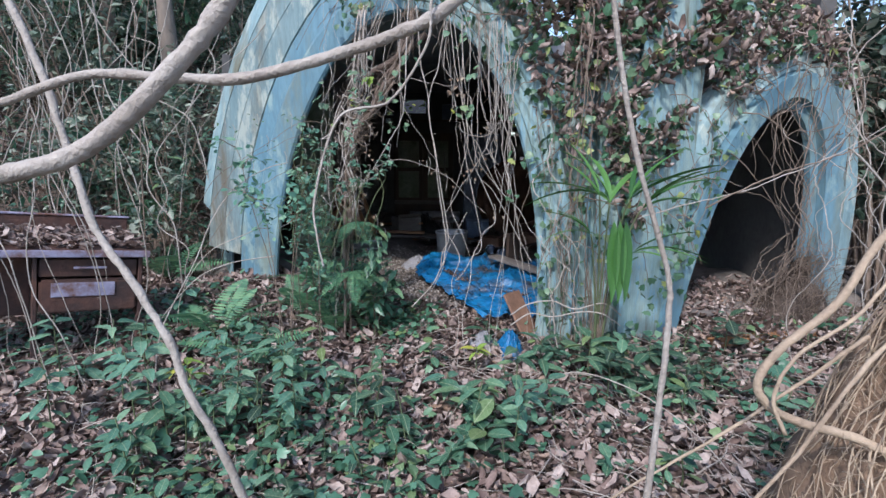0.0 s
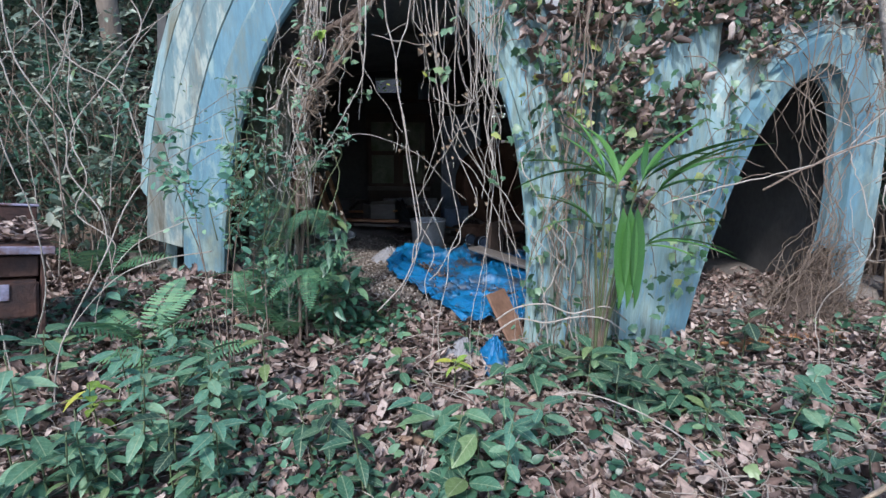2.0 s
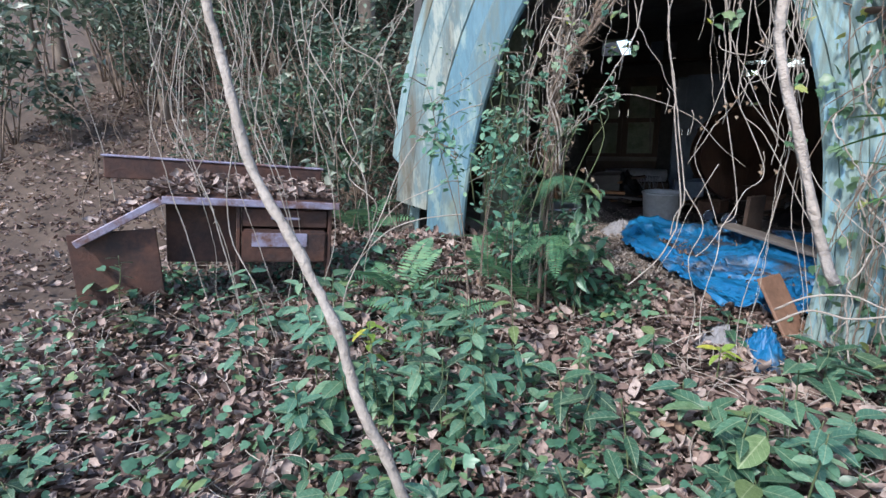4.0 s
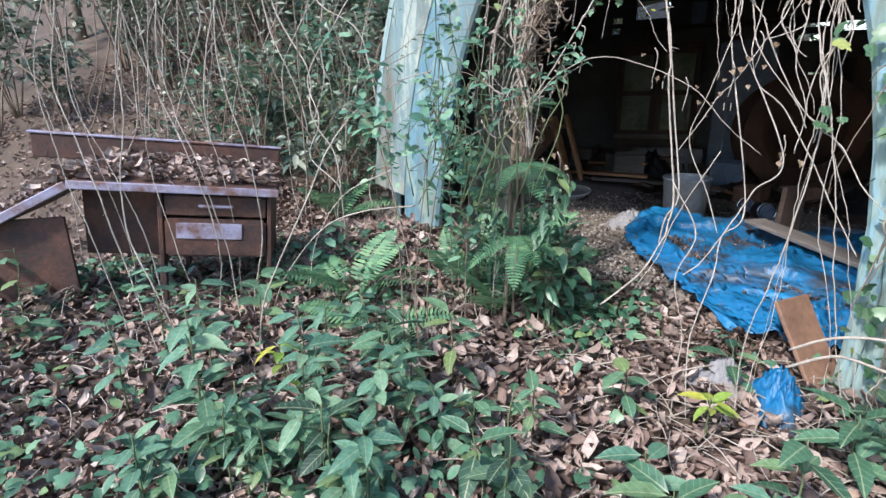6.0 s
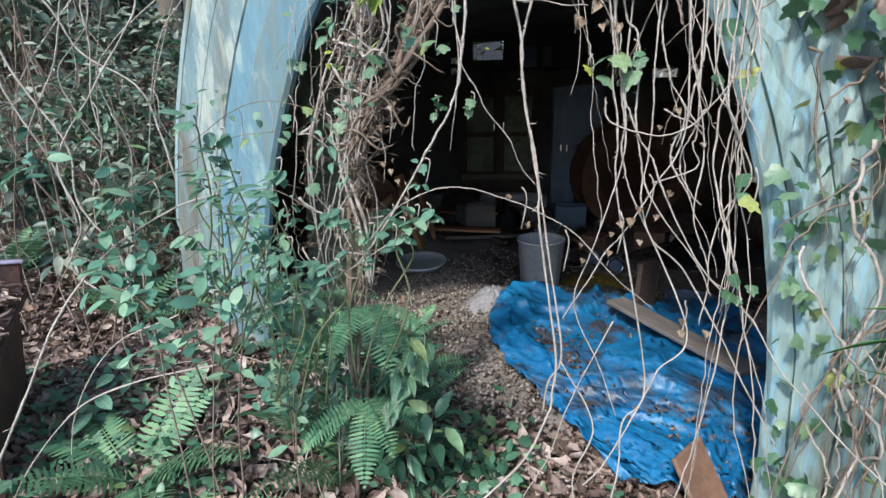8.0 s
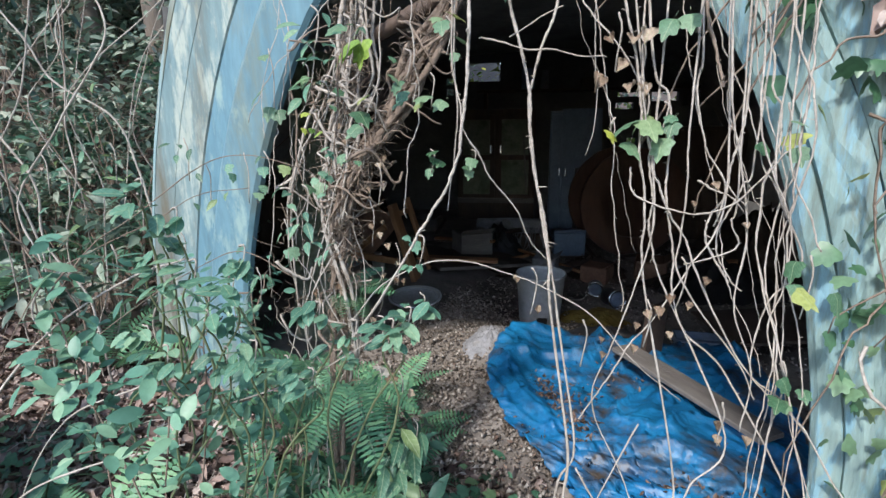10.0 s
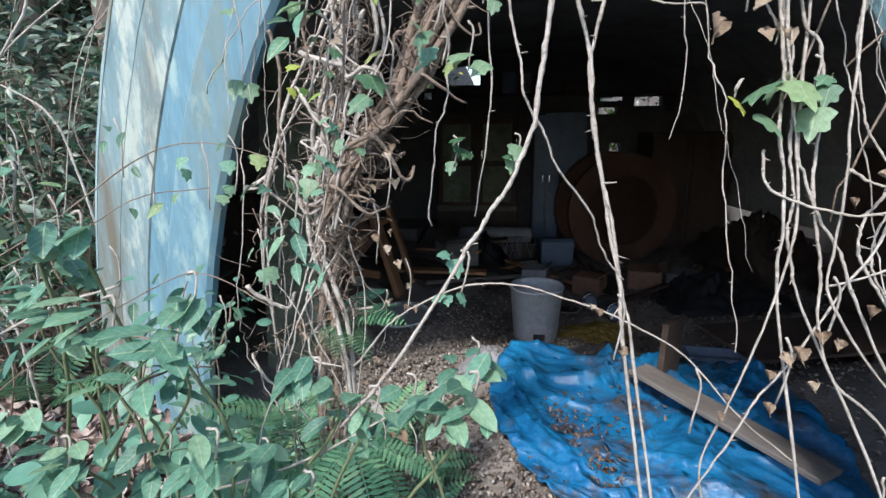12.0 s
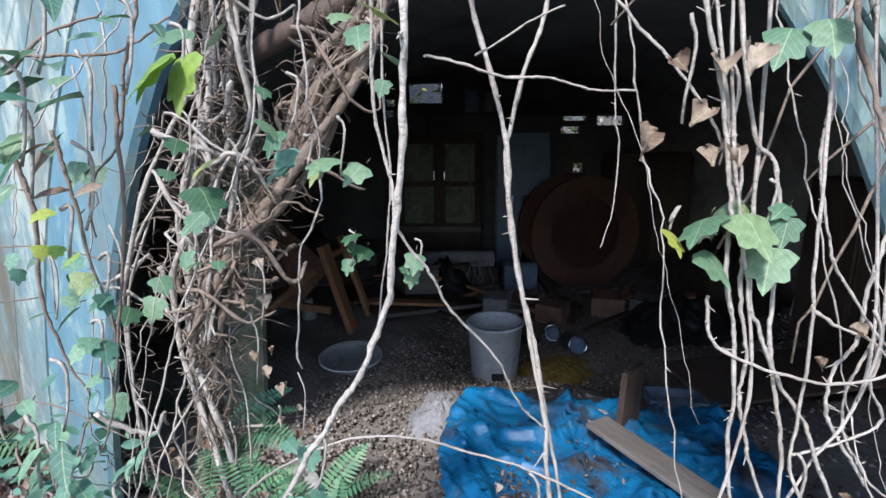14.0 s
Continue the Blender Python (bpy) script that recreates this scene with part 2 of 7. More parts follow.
class Soup:
    """Triangles gathered from many small pieces."""

    def __init__(self):
        self.v, self.f, self.n = [], [], 0

    def add(self, v, f):
        self.v.append(np.asarray(v, float))
        self.f.append(np.asarray(f, int) + self.n)
        self.n += len(v)

    def many(self, template, mats, places):
        v, f = template
        k, n = len(places), len(v)
        vs = np.einsum("kij,nj->kni", mats, v) + places[:, None, :]
        fs = f[None] + (np.arange(k) * n)[:, None, None]
        self.add(vs.reshape(-1, 3), fs.reshape(-1, 3))

    def mesh(self, name, material, smooth=True):
        me = bpy.data.meshes.new(name)
        v, f = np.concatenate(self.v), np.concatenate(self.f)
        me.vertices.add(len(v))
        me.vertices.foreach_set("co", v.astype(np.float32).ravel())
        me.loops.add(len(f) * 3)
        me.loops.foreach_set("vertex_index", f.astype(np.int32).ravel())
        me.polygons.add(len(f))
        me.polygons.foreach_set("loop_start", np.arange(0, len(f) * 3, 3, dtype=np.int32))
        if smooth:
            me.polygons.foreach_set("use_smooth", np.ones(len(f), dtype=bool))
        me.update(calc_edges=True)
        me.materials.append(material)
        return me


def thing(name, label, category, at=None, group="", kind=""):
    ob = new(name)
    ob.empty_display_size = 0.1
    if at is not None:
        ob.matrix_world = at
    return tagged(ob, label, category, group, kind)


def under(ob, parent):
    if parent is not None:
        ob.parent = parent
    return ob


def part_mesh(name, me, parent, label=""):
    return tagged(under(new(name, me), parent), label)


def part(name, bm, material, parent, label="", smooth=False):
    me = bpy.data.meshes.new(name)
    bmesh.ops.recalc_face_normals(bm, faces=bm.faces)
    bm.to_mesh(me)
    bm.free()
    me.materials.append(material)
    if smooth:
        me.polygons.foreach_set("use_smooth", np.ones(len(me.polygons), dtype=bool))
    return part_mesh(name, me, parent, label)


def box(sx, sy, sz, at=Matrix(), bevel=0.004, bm=None, segs=1):
    """A bevelled block that stands on z = 0 of its pose."""
    bm = bm or bmesh.new()
    made = bmesh.ops.create_cube(bm, size=1, matrix=at @ Matrix.Translation((0, 0, sz / 2)) @ Matrix.Diagonal((sx, sy, sz, 1)))
    if bevel:
        edges = list({e for v in made["verts"] for e in v.link_edges})
        bmesh.ops.bevel(bm, geom=edges, offset=min(bevel, sx / 3, sy / 3, sz / 3), segments=segs, affect="EDGES")
    return bm


def lathe(profile, sides=32, bm=None, at=Matrix()):
    """A turned shape from (radius, height) pairs."""
    bm = bm or bmesh.new()
    rings = []
    for r, z in profile:
        rings.append([bm.verts.new(at @ Vector((r * math.cos(2 * math.pi * i / sides), r * math.sin(2 * math.pi * i / sides), z))) for i in range(sides)])
    for a, b in zip(rings, rings[1:]):
        for i in range(sides):
            bm.faces.new((a[i], a[(i + 1) % sides], b[(i + 1) % sides], b[i]))
    for ring in (rings[0], rings[-1]):
        bm.faces.new(ring)
    return bm


def spline(ctrl, per=6):
    p = np.asarray(ctrl, float)
    p = np.vstack([2 * p[0] - p[1], p, 2 * p[-1] - p[-2]])
    out = []
    for i in range(1, len(p) - 2):
        t = np.linspace(0, 1, per, endpoint=False)[:, None]
        a, b, c, d = p[i - 1], p[i], p[i + 1], p[i + 2]
        out.append(0.5 * (2 * b + (c - a) * t + (2 * a - 5 * b + 4 * c - d) * t * t + (3 * b - a - 3 * c + d) * t ** 3))
    out.append(p[-2][None])
    return np.vstack(out)


def tube(soup, ctrl, r0, r1, sides=5, per=6, wob=0.0, knob=0.12):
    """A tapered, slightly knobbly stem along a curve."""
    p = spline(ctrl, per)
    if wob:
        w = rng.normal(0, wob, p.shape)
        w = 2.2 * sum(np.roll(w, k, 0) for k in range(-3, 4)) / 7
        w[0] = w[-1] = 0
        p = p + w
    n = len(p)
    tan = np.gradient(p, axis=0)
    tan /= np.linalg.norm(tan, axis=1)[:, None] + 1e-9
    ref = np.array([0.31, 0.95, 0.05]) if abs(tan[:, 2]).mean() > 0.5 else np.array([0.05, 0.1, 0.99])
    a = np.cross(tan, ref)
    a /= np.linalg.norm(a, axis=1)[:, None] + 1e-9
    b = np.cross(tan, a)
    r = np.linspace(r0, r1, n) * (1 + rng.uniform(-knob, knob, n))
    ang = np.arange(sides) * 2 * math.pi / sides
    ring = p[:, None] + r[:, None, None] * (np.cos(ang)[None, :, None] * a[:, None] + np.sin(ang)[None, :, None] * b[:, None])
    i, j = np.meshgrid(np.arange(n - 1), np.arange(sides), indexing="ij")
    q0, q1 = i * sides + j, i * sides + (j + 1) % sides
    f = np.concatenate([np.stack([q0, q1, q1 + sides], -1).reshape(-1, 3), np.stack([q0, q1 + sides, q0 + sides], -1).reshape(-1, 3)])
    caps = [(0, k + 1, k) for k in range(1, sides - 1)] + [((n - 1) * sides, (n - 1) * sides + k, (n - 1) * sides + k + 1) for k in range(1, sides - 1)]
    soup.add(ring.reshape(-1, 3), np.vstack([f, caps]))
    return p


def stem(name, ctrl, r0, r1, material, parent=None, sides=6, per=7, wob=0.004, knob=0.14, label="", spurs=0.0):
    s = Soup()
    pts = tube(s, ctrl, r0, r1, sides, per, wob, knob)
    if spurs:
        for k in range(1, len(pts) - 1):
            if rng.uniform() < spurs:
                e = pts[k] + rng.normal(0, 1, 3) * np.array([1, 1, 0.7]) * r0 * 2.2
                tube(s, [pts[k], (pts[k] + e) / 2, e], r0 * 0.45, r0 * 0.2, 4, 1, 0, 0)
    return part_mesh(name, s.mesh(name, material), parent, label)


def leaf_shape(width=0.2, fold=0.06, bend=0.2, steps=4, stalk=0.08, full=1.0):
    """A pointed leaf one unit long along x, folded at its midrib and drooping."""
    v, f = [(0, 0, 0), (stalk, 0, 0)], []
    for k in range(1, steps):
        t = k / steps
        x, w, z = stalk + (1 - stalk) * t, width * math.sin(math.pi * t ** (0.8 + 0.2 * (full < 1))) ** full, -bend * t * t
        v += [(x, -w, z + fold), (x, 0, z), (x, w, z + fold)]
    v.append((1, 0, -bend))
    last = len(v) - 1
    f += [(1, 2, 3), (1, 3, 4)]
    for k in range(steps - 2):
        a = 2 + 3 * k
        f += [(a, a + 3, a + 4), (a, a + 4, a + 1), (a + 1, a + 4, a + 5), (a + 1, a + 5, a + 2)]
    a = last - 3
    f += [(a, last, a + 1), (a + 1, last, a + 2)]
    v[0] = (0, 0.004, 0)
    f.append((0, 1, 3))
    return np.array(v, float), np.array(f)


def ivy_shape(bend=0.15):
    """A five-lobed leaf about one unit long."""
    lobes = [(-2.85, 0.26), (-2.35, 0.36), (-1.85, 0.46), (-1.55, 0.40), (-1.2, 0.36), (-0.85, 0.50), (-0.62, 0.50), (-0.36, 0.44), (-0.16, 0.58), (0, 0.70), (0.16, 0.58), (0.36, 0.44), (0.62, 0.50), (0.85, 0.50), (1.2, 0.36), (1.55, 0.40), (1.85, 0.46), (2.35, 0.36), (2.85, 0.26)]
    v = [(0.3, 0, 0.03)]
    for a, r in lobes:
        x, y = 0.3 + r * math.cos(a), r * math.sin(a)
        v.append((x, y, -bend * r * r * 2))
    n = len(lobes)
    f = [(0, i, i + 1) for i in range(1, n)] + [(0, n, 1)]
    v += [(0.02, 0.008, 0), (-0.28, 0.008, 0.02), (-0.28, -0.008, 0.02)]
    f.append((n + 1, n + 2, n + 3))
    return np.array(v, float), np.array(f)


def dead_shape(width=0.26, curl=0.25, seed=0):
    v, f = [], []
    r = np.random.default_rng(100 + seed)
    for k, t in enumerate((0.0, 0.3, 0.65, 1.0)):
        w = width * math.sin(math.pi * (0.06 + 0.88 * t))
        z = curl * (t - 0.45) ** 2
        a, b = r.uniform(0.55, 1.25, 2)
        v += [(t + r.normal(0, 0.05), -w * a, z + curl * w + abs(r.normal(0, 0.12))), (t, r.normal(0, 0.03), z), (t + r.normal(0, 0.05), w * b, z + curl * w * 0.6 + abs(r.normal(0, 0.12)))]
    for k in range(3):
        a = 3 * k
        f += [(a, a + 3, a + 4), (a, a + 4, a + 1), (a + 1, a + 4, a + 5), (a + 1, a + 5, a + 2)]
    return np.array(v, float), np.array(f)


def turns(k, tilt=0.4, up=None):
    """k turn matrices: any heading, tilted by about that many radians."""
    yaw, pit, rol = rng.uniform(0, 2 * math.pi, k), rng.normal(0, tilt, k) if up is None else rng.normal(up, tilt, k), rng.normal(0, tilt, k)
    cy, sy, cp, sp, cr, sr = np.cos(yaw), np.sin(yaw), np.cos(pit), np.sin(pit), np.cos(rol), np.sin(rol)
    one, nil = np.ones(k), np.zeros(k)
    rz = np.stack([cy, -sy, nil, sy, cy, nil, nil, nil, one], -1).reshape(k, 3, 3)
    ry = np.stack([cp, nil, sp, nil, one, nil, -sp, nil, cp], -1).reshape(k, 3, 3)
    rx = np.stack([one, nil, nil, nil, cr, -sr, nil, sr, cr], -1).reshape(k, 3, 3)
    return rz @ ry @ rx


def sized(mats, lo, hi):
    return mats * rng.uniform(lo, hi, len(mats))[:, None, None]


LEAF, LEAF_LONG, LEAF_ROUND = leaf_shape(0.19), leaf_shape(0.13, 0.04, 0.3, 5), leaf_shape(0.23, 0.04, 0.15, 6, 0.08, 0.7)
LEAF_SMALL = leaf_shape(0.24, 0.06, 0.15, 3)
IVY_LEAF, DEAD_LEAF, DEAD_LEAF_B = ivy_shape(), dead_shape(0.28, 0.35, 1), dead_shape(0.22, -0.45, 2)
DEAD_LEAF_C, DEAD_LEAF_D = dead_shape(0.34, 0.6, 3), dead_shape(0.24, 0.9, 5)


# ---- the plan ----
# The front runs from the first arch's outer foot to its inner foot; u along it, d into the building.
LX, LY, UX, UY = -1.36, 3.85, 0.924, -0.381
NX, NY = 0.381, 0.924
FLOOR_Z = 0.33
ANG2 = radians(15)
A2X, A2Y = math.cos(ANG2), math.sin(ANG2)


def depth_in(x, y):
    """How far a place lies behind the two fronts."""
    return np.minimum((x - LX) * NX + (y - LY) * NY, (y - 3.15) * A2X - (x - 1.54) * A2Y + 0.05)


def fac(u, d, z):
    return Vector((LX + u * UX + d * NX, LY + u * UY + d * NY, z))


def fac_room(u, d, z):
    """Like fac, but the depth runs along the room behind the front."""
    return Vector((LX + u * UX - 0.10 * d, LY + u * UY + d, z))


def floor_z(x, y):
    """The dirt floor: heaped towards one side, sinking into the room."""
    x, y = np.asarray(x, float), np.asarray(y, float)
    return FLOOR_Z + 0.01 + 0.07 * step(-0.4, -0.9, x) - 0.14 * step(4.6, 5.4, y) * step(-0.6, -0.1, x)


def step(a, b, x):
    t = np.clip((x - a) / (b - a), 0, 1)
    return t * t * (3 - 2 * t)


def ground_z(x, y):
    x, y = np.asarray(x, float), np.asarray(y, float)
    u = (x - LX) * UX + (y - LY) * UY
    d = depth_in(x, y)
    z = 0.05 * np.clip(y, -6, 4) + 0.03 * np.sin(1.7 * x + 0.6 * y) * np.sin(1.3 * y - 0.5 * x) + 0.012 * np.sin(5.3 * x + 2) * np.sin(4.7 * y)
    z = z + 0.20 * np.exp(-((x + 1.35) ** 2 + (y - 3.75) ** 2) / 0.45)
    z = z + 0.24 * np.exp(-((x + 2.7) ** 2 + (y - 2.25) ** 2) / 0.16)
    hill = 0.42 * np.clip(y - 3.9 - 0.25 * (x + 2), 0, 16) * step(-1.7, -2.9, x)
    hill = hill + 0.5 * np.clip(x - 3.4, 0, 12) * step(2.0, 3.6, y)
    inside = step(-0.5, 0.5, d) * step(-0.9, -0.3, u) * step(5.6, 5.0, u) * step(6.6, 6.0, d)
    return (z + hill) * (1 - inside) + (floor_z(x, y) - 0.05) * inside


def make_ground():
    def axis(lo, hi, fine, far):
        mid = np.arange(lo, hi + 1e-6, fine)
        grow = np.cumsum(fine * 1.35 ** np.arange(1, 40))
        grow = grow[grow < far]
        return np.concatenate([lo - grow[::-1], mid, hi + grow])
    xs, ys = axis(-7, 5, 0.08, 600), axis(-2, 10, 0.08, 600)
    gx, gy = np.meshgrid(xs, ys, indexing="ij")
    gz = ground_z(gx, gy) + 0.012 * rng.normal(0, 1, gx.shape) * (abs(gx) < 8)
    nx, ny = len(xs), len(ys)
    i, j = np.meshgrid(np.arange(nx - 1), np.arange(ny - 1), indexing="ij")
    a = (i * ny + j).ravel()
    s = Soup()
    s.add(np.stack([gx, gy, gz], -1).reshape(-1, 3), np.concatenate([np.stack([a, a + ny, a + ny + 1], -1), np.stack([a, a + ny + 1, a + 1], -1)]))
    tagged(new("ground", s.mesh("ground", SOIL)), "brown forest soil rising into a slope", "ground", kind="structure")


make_ground()


# ---- the arched building ----
def arch_curve(c, a, zs, h, skew, off, foot, n=28):
    """Points (u, z) over an arch, from one foot to the other, pushed outwards by off."""
    pts = []
    for k in range(5):
        pts.append((-(a + off), foot + (zs - foot) * k / 5))
    for k in range(n + 1):
        t = math.pi * (1 - k / n)
        pts.append(((a + off) * math.cos(t), zs + (h + off) * math.sin(t)))
    for k in range(4, -1, -1):
        pts.append((a + off, foot + (zs - foot) * k / 5))
    return [(c + u + skew * (z - zs), z) for u, z in pts]


def loft(rings, jitter=0.0):
    """Quads between rings of points."""
    bm = bmesh.new()
    rows = [[bm.verts.new(p) for p in ring] for ring in rings]
    for a, b in zip(rows, rows[1:]):
        for i in range(len(a) - 1):
            bm.faces.new((a[i], a[i + 1], b[i + 1], b[i]))
    return bm


def hood(parent, to_world, shape, rings, name, material, label="", foot=0.05, lo=0, hi=None, warp=0.0):
    """One band of the hood over an arch: a shell swept round the arch through (offset, depth) rings."""
    out = []
    for off, d in rings:
        line = arch_curve(*shape, off, foot, 84 if warp else 28)
        line = line[3 * lo - 10 if warp else lo:hi]
        out.append([to_world(u + warp * 0.7 * noise.noise(Vector((off * 25, z * 5, 3))), d + warp * noise.noise(Vector((off * 40, z * 7, 0))), z) for u, z in line])
    ob = part(name, loft(out), material, parent, label)
    thick = ob.modifiers.new("thick", "SOLIDIFY")
    thick.thickness, thick.offset = 0.012, 0
    return ob


building = thing("arched_building", "abandoned pale blue arched building overgrown with ivy and leaves", "building", kind="structure")
ARCH_1 = (1.06, 1.05, 0.30, 1.98, 0.06)
hood(building, fac, ARCH_1, [(0.0, 0.02), (0.0, 0.0), (0.012, -0.012), (0.19, -0.03), (0.21, -0.02), (0.215, 0.07)], "arch_trim", PAINT, "smooth pale blue arch surround", 0.05, 0, 20)
hood(building, fac, ARCH_1, [(0.0, 0.02), (0.0, 0.0), (0.010, -0.010), (0.048, -0.012), (0.054, -0.004), (0.060, -0.018), (0.085, -0.022), (0.105, -0.020), (0.125, -0.026), (0.143, -0.024), (0.148, -0.008), (0.155, -0.024), (0.17, -0.030), (0.20, -0.03), (0.21, -0.02), (0.215, 0.07)], "arch_trim", PAINT_GREENISH, "greenish weathered arch surround with upright ribs", 0.05, 19, None, 0.012)
hood(building, fac, ARCH_1, [(0.215, 0.06), (0.23, 0.035), (0.40, 0.04), (0.415, 0.065)], "arch_band", PAINT, "pale blue band beside the arch", 0.3, 1, 21)
hood(building, fac, ARCH_1, [(0.415, 0.065), (0.425, 0.042), (0.60, 0.045), (0.606, 0.052), (0.612, 0.046), (0.78, 0.055), (0.80, 0.07), (0.805, 0.14)], "arch_band", PAINT_STAINED, "brown-streaked grooved band beside the arch", 0.3, 6, 21)
hood(building, fac, ARCH_1, [(0.215, 0.07), (0.235, 0.12), (0.32, 0.13), (0.335, 0.17)], "arch_band", PAINT_GREENISH, "narrow pale band beside the arch", 0.05, 20)
hood(building, fac, ARCH_1, [(0.79, 0.10), (0.80, 0.06), (0.90, 0.11), (0.906, 0.118), (1.00, 0.17), (1.05, 0.26), (1.06, 0.42)], "outer_band", PAINT_DIRTY, "streaked outer panel hanging clear of the ground", 0.05, 7, 20)
hood(building, fac_room, ARCH_1, [(0.55, 0.20), (0.75, 0.34), (0.95, 0.8), (1.05, 1.4), (1.08, 2.6), (1.08, 5.2)], "roof_shell", PAINT_DIRTY, "streaked pale blue roof shell", 0.05, 0, 24)

def fac2(u, d, z):
    return Vector((1.54 + u * A2X - d * A2Y, 3.15 + u * A2Y + d * A2X, z))


ARCH_2 = (0.44, 0.44, 0.30, 1.38, 0.17)
hood(building, fac2, ARCH_2, [(0.0, 0.07), (0.0, 0.03), (0.05, 0.02), (0.06, -0.03), (0.075, -0.03), (0.20, -0.05), (0.215, 0.02)], "arch_trim", PAINT, "pale blue arch surround with a moulded rim")
hood(building, fac2, ARCH_2, [(0.215, 0.02), (0.23, 0.0), (0.40, 0.03), (0.44, 0.08), (0.45, 0.16)], "arch_band", PAINT_DIRTY)
hood(building, fac2, ARCH_2, [(0.44, 0.10), (0.58, 0.22), (0.85, 0.6), (0.98, 1.4), (1.0, 3.0)], "roof_shell", PAINT_DIRTY, "streaked pale blue roof shell", 0.05, 15)


def valley_panel():
    """The ridged panel between the two arches."""
    cols = ((2.26, 0.12), (2.28, 0.10), (2.38, 0.09), (2.40, 0.16), (2.43, 0.08), (2.54, 0.09), (2.565, 0.19), (2.59, 0.12), (2.74, 0.24), (2.80, 0.30), (2.92, 0.46))
    rows = []
    for z in np.linspace(0.05, 2.4, 14):
        rows.append([fac(u - 0.05 * max(0, z - 1.4) * (u < 2.5) + 0.03 * max(0, z - 0.8) * (u > 2.5), d + 0.10 * max(0, z - 1.1) ** 1.5, z) for u, d in cols])
    ob = part("valley_panel", loft(rows), PAINT_GREENISH, building, "ridged pale blue wall panel")
    mod = ob.modifiers.new("thick", "SOLIDIFY")
    mod.thickness, mod.offset = 0.012, 0


valley_panel()


def slab_between(name, corners, thickness, material, label, kind="structure"):
    """An upright or lying slab from four corners, thickened."""
    bm = bmesh.new()
    bm.faces.new([bm.verts.new(c) for c in corners])
    bmesh.ops.subdivide_edges(bm, edges=bm.edges[:], cuts=6, use_grid_fill=True)
    me = bpy.data.meshes.new(name)
    bm.to_mesh(me)
    bm.free()
    me.materials.append(material)
    ob = tagged(new(name, me), label, name.split("_")[0], kind=kind)
    mod = ob.modifiers.new("thick", "SOLIDIFY")
    mod.thickness, mod.offset = thickness, 0
    return ob


# room behind the arches
def dirt_floor():
    xs, ys = np.arange(-3.2, 3.5, 0.07), np.arange(3.3, 9.05, 0.07)
    gx, gy = np.meshgrid(xs, ys, indexing="ij")
    d = depth_in(gx, gy)
    gz = floor_z(gx, gy) + 0.012 * np.sin(5 * gx + 2 * np.sin(3 * gy)) * np.sin(6 * gy) + rng.normal(0, 0.004, gx.shape) - 0.5 * step(0.25, 0.0, d)
    n = len(ys)
    i, j = np.meshgrid(np.arange(len(xs) - 1), np.arange(n - 1), indexing="ij")
    a = (i * n + j).ravel()
    s = Soup()
    s.add(np.stack([gx, gy, gz], -1).reshape(-1, 3), np.concatenate([np.stack([a, a + n, a + n + 1], -1), np.stack([a, a + n + 1, a + 1], -1)]))
    tagged(new("floor", s.mesh("floor", FLOOR)), "bare dirt floor scattered with rubble", "floor", kind="structure")


dirt_floor()
# Both side walls carry the unlit room's shade in their base colour.
slab_between("wall_left", [fac_room(-0.80, 0.34, 0.1), fac_room(-0.80, 5.0, 0.1), fac_room(-0.5, 5.0, 2.2), fac_room(-0.5, 0.34, 2.2)], 0.06, SHELL_IN, "inner wall of the shelter, coloured dark for shade")
slab_between("wall_right", [(2.62, 3.75, 0.1), (3.3, 9.0, 0.1), (3.3, 9.0, 2.6), (2.62, 3.75, 2.6)], 0.1, SHELL_IN, "inner wall of the shelter, coloured dark for shade")


def back_wall():
    """The far wall with its small openings, built as blocks round them."""
    y, th = 8.75, 0.12
    holes = [(-0.83, -0.43, 2.08, 2.31), (-1.12, -1.0, 2.05, 2.13), (-1.12, -1.03, 1.92, 2.0), (1.02, 1.30, 1.86, 1.91), (1.0, 1.22, 1.71, 1.79), (1.42, 1.74, 1.80, 1.91), (1.16, 1.29, 1.24, 1.36)]
    xs = sorted({-3.0, 3.4, *[h[0] for h in holes], *[h[1] for h in holes]})
    zs = sorted({0.1, 3.3, *[h[2] for h in holes], *[h[3] for h in holes]})
    bm = bmesh.new()
    for z0, z1 in zip(zs, zs[1:]):
        x_from = xs[0]
        for x0, x1 in zip(xs, xs[1:]):
            if any(h[0] - 1e-6 <= x0 and x1 <= h[1] + 1e-6 and h[2] - 1e-6 <= z0 and z1 <= h[3] + 1e-6 for h in holes):
                if x0 > x_from:
                    box(x0 - x_from, th, z1 - z0, Matrix.Translation(((x0 + x_from) / 2, y, z0)), 0, bm)
                x_from = x1
        box(xs[-1] - x_from, th, z1 - z0, Matrix.Translation(((xs[-1] + x_from) / 2, y, z0)), 0, bm)
    # Shade at the far end is put into this wall's colour too.
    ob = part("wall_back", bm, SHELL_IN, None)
    tagged(ob, "back wall coloured dark for shade, with small bright openings", "wall", kind="structure")


back_wall()


def make_ceiling():
    rows = []
    for k in range(12):
        d = 0.20 + 6.4 * k / 11
        rise = 2.38 + 0.05 * k / 11
        u0, u1 = -0.72, 2.62 + 2.3 * float(step(0.6, 2.2, d))
        rows.append([fac_room((u0 + u1) / 2 + (u1 - u0) / 2 * t, d, FLOOR_Z + 0.3 + (rise - FLOOR_Z - 0.3) * max(0.62 if t > 0 and d < 2.6 else 0, 1 - abs(t) ** 3.4) ** 0.6) for t in np.linspace(-1, 1, 41)])
    ob = part("ceiling", loft(rows), CEILING, None)
    tagged(ob, "dark grey curved shell ceiling", "ceiling", kind="structure")


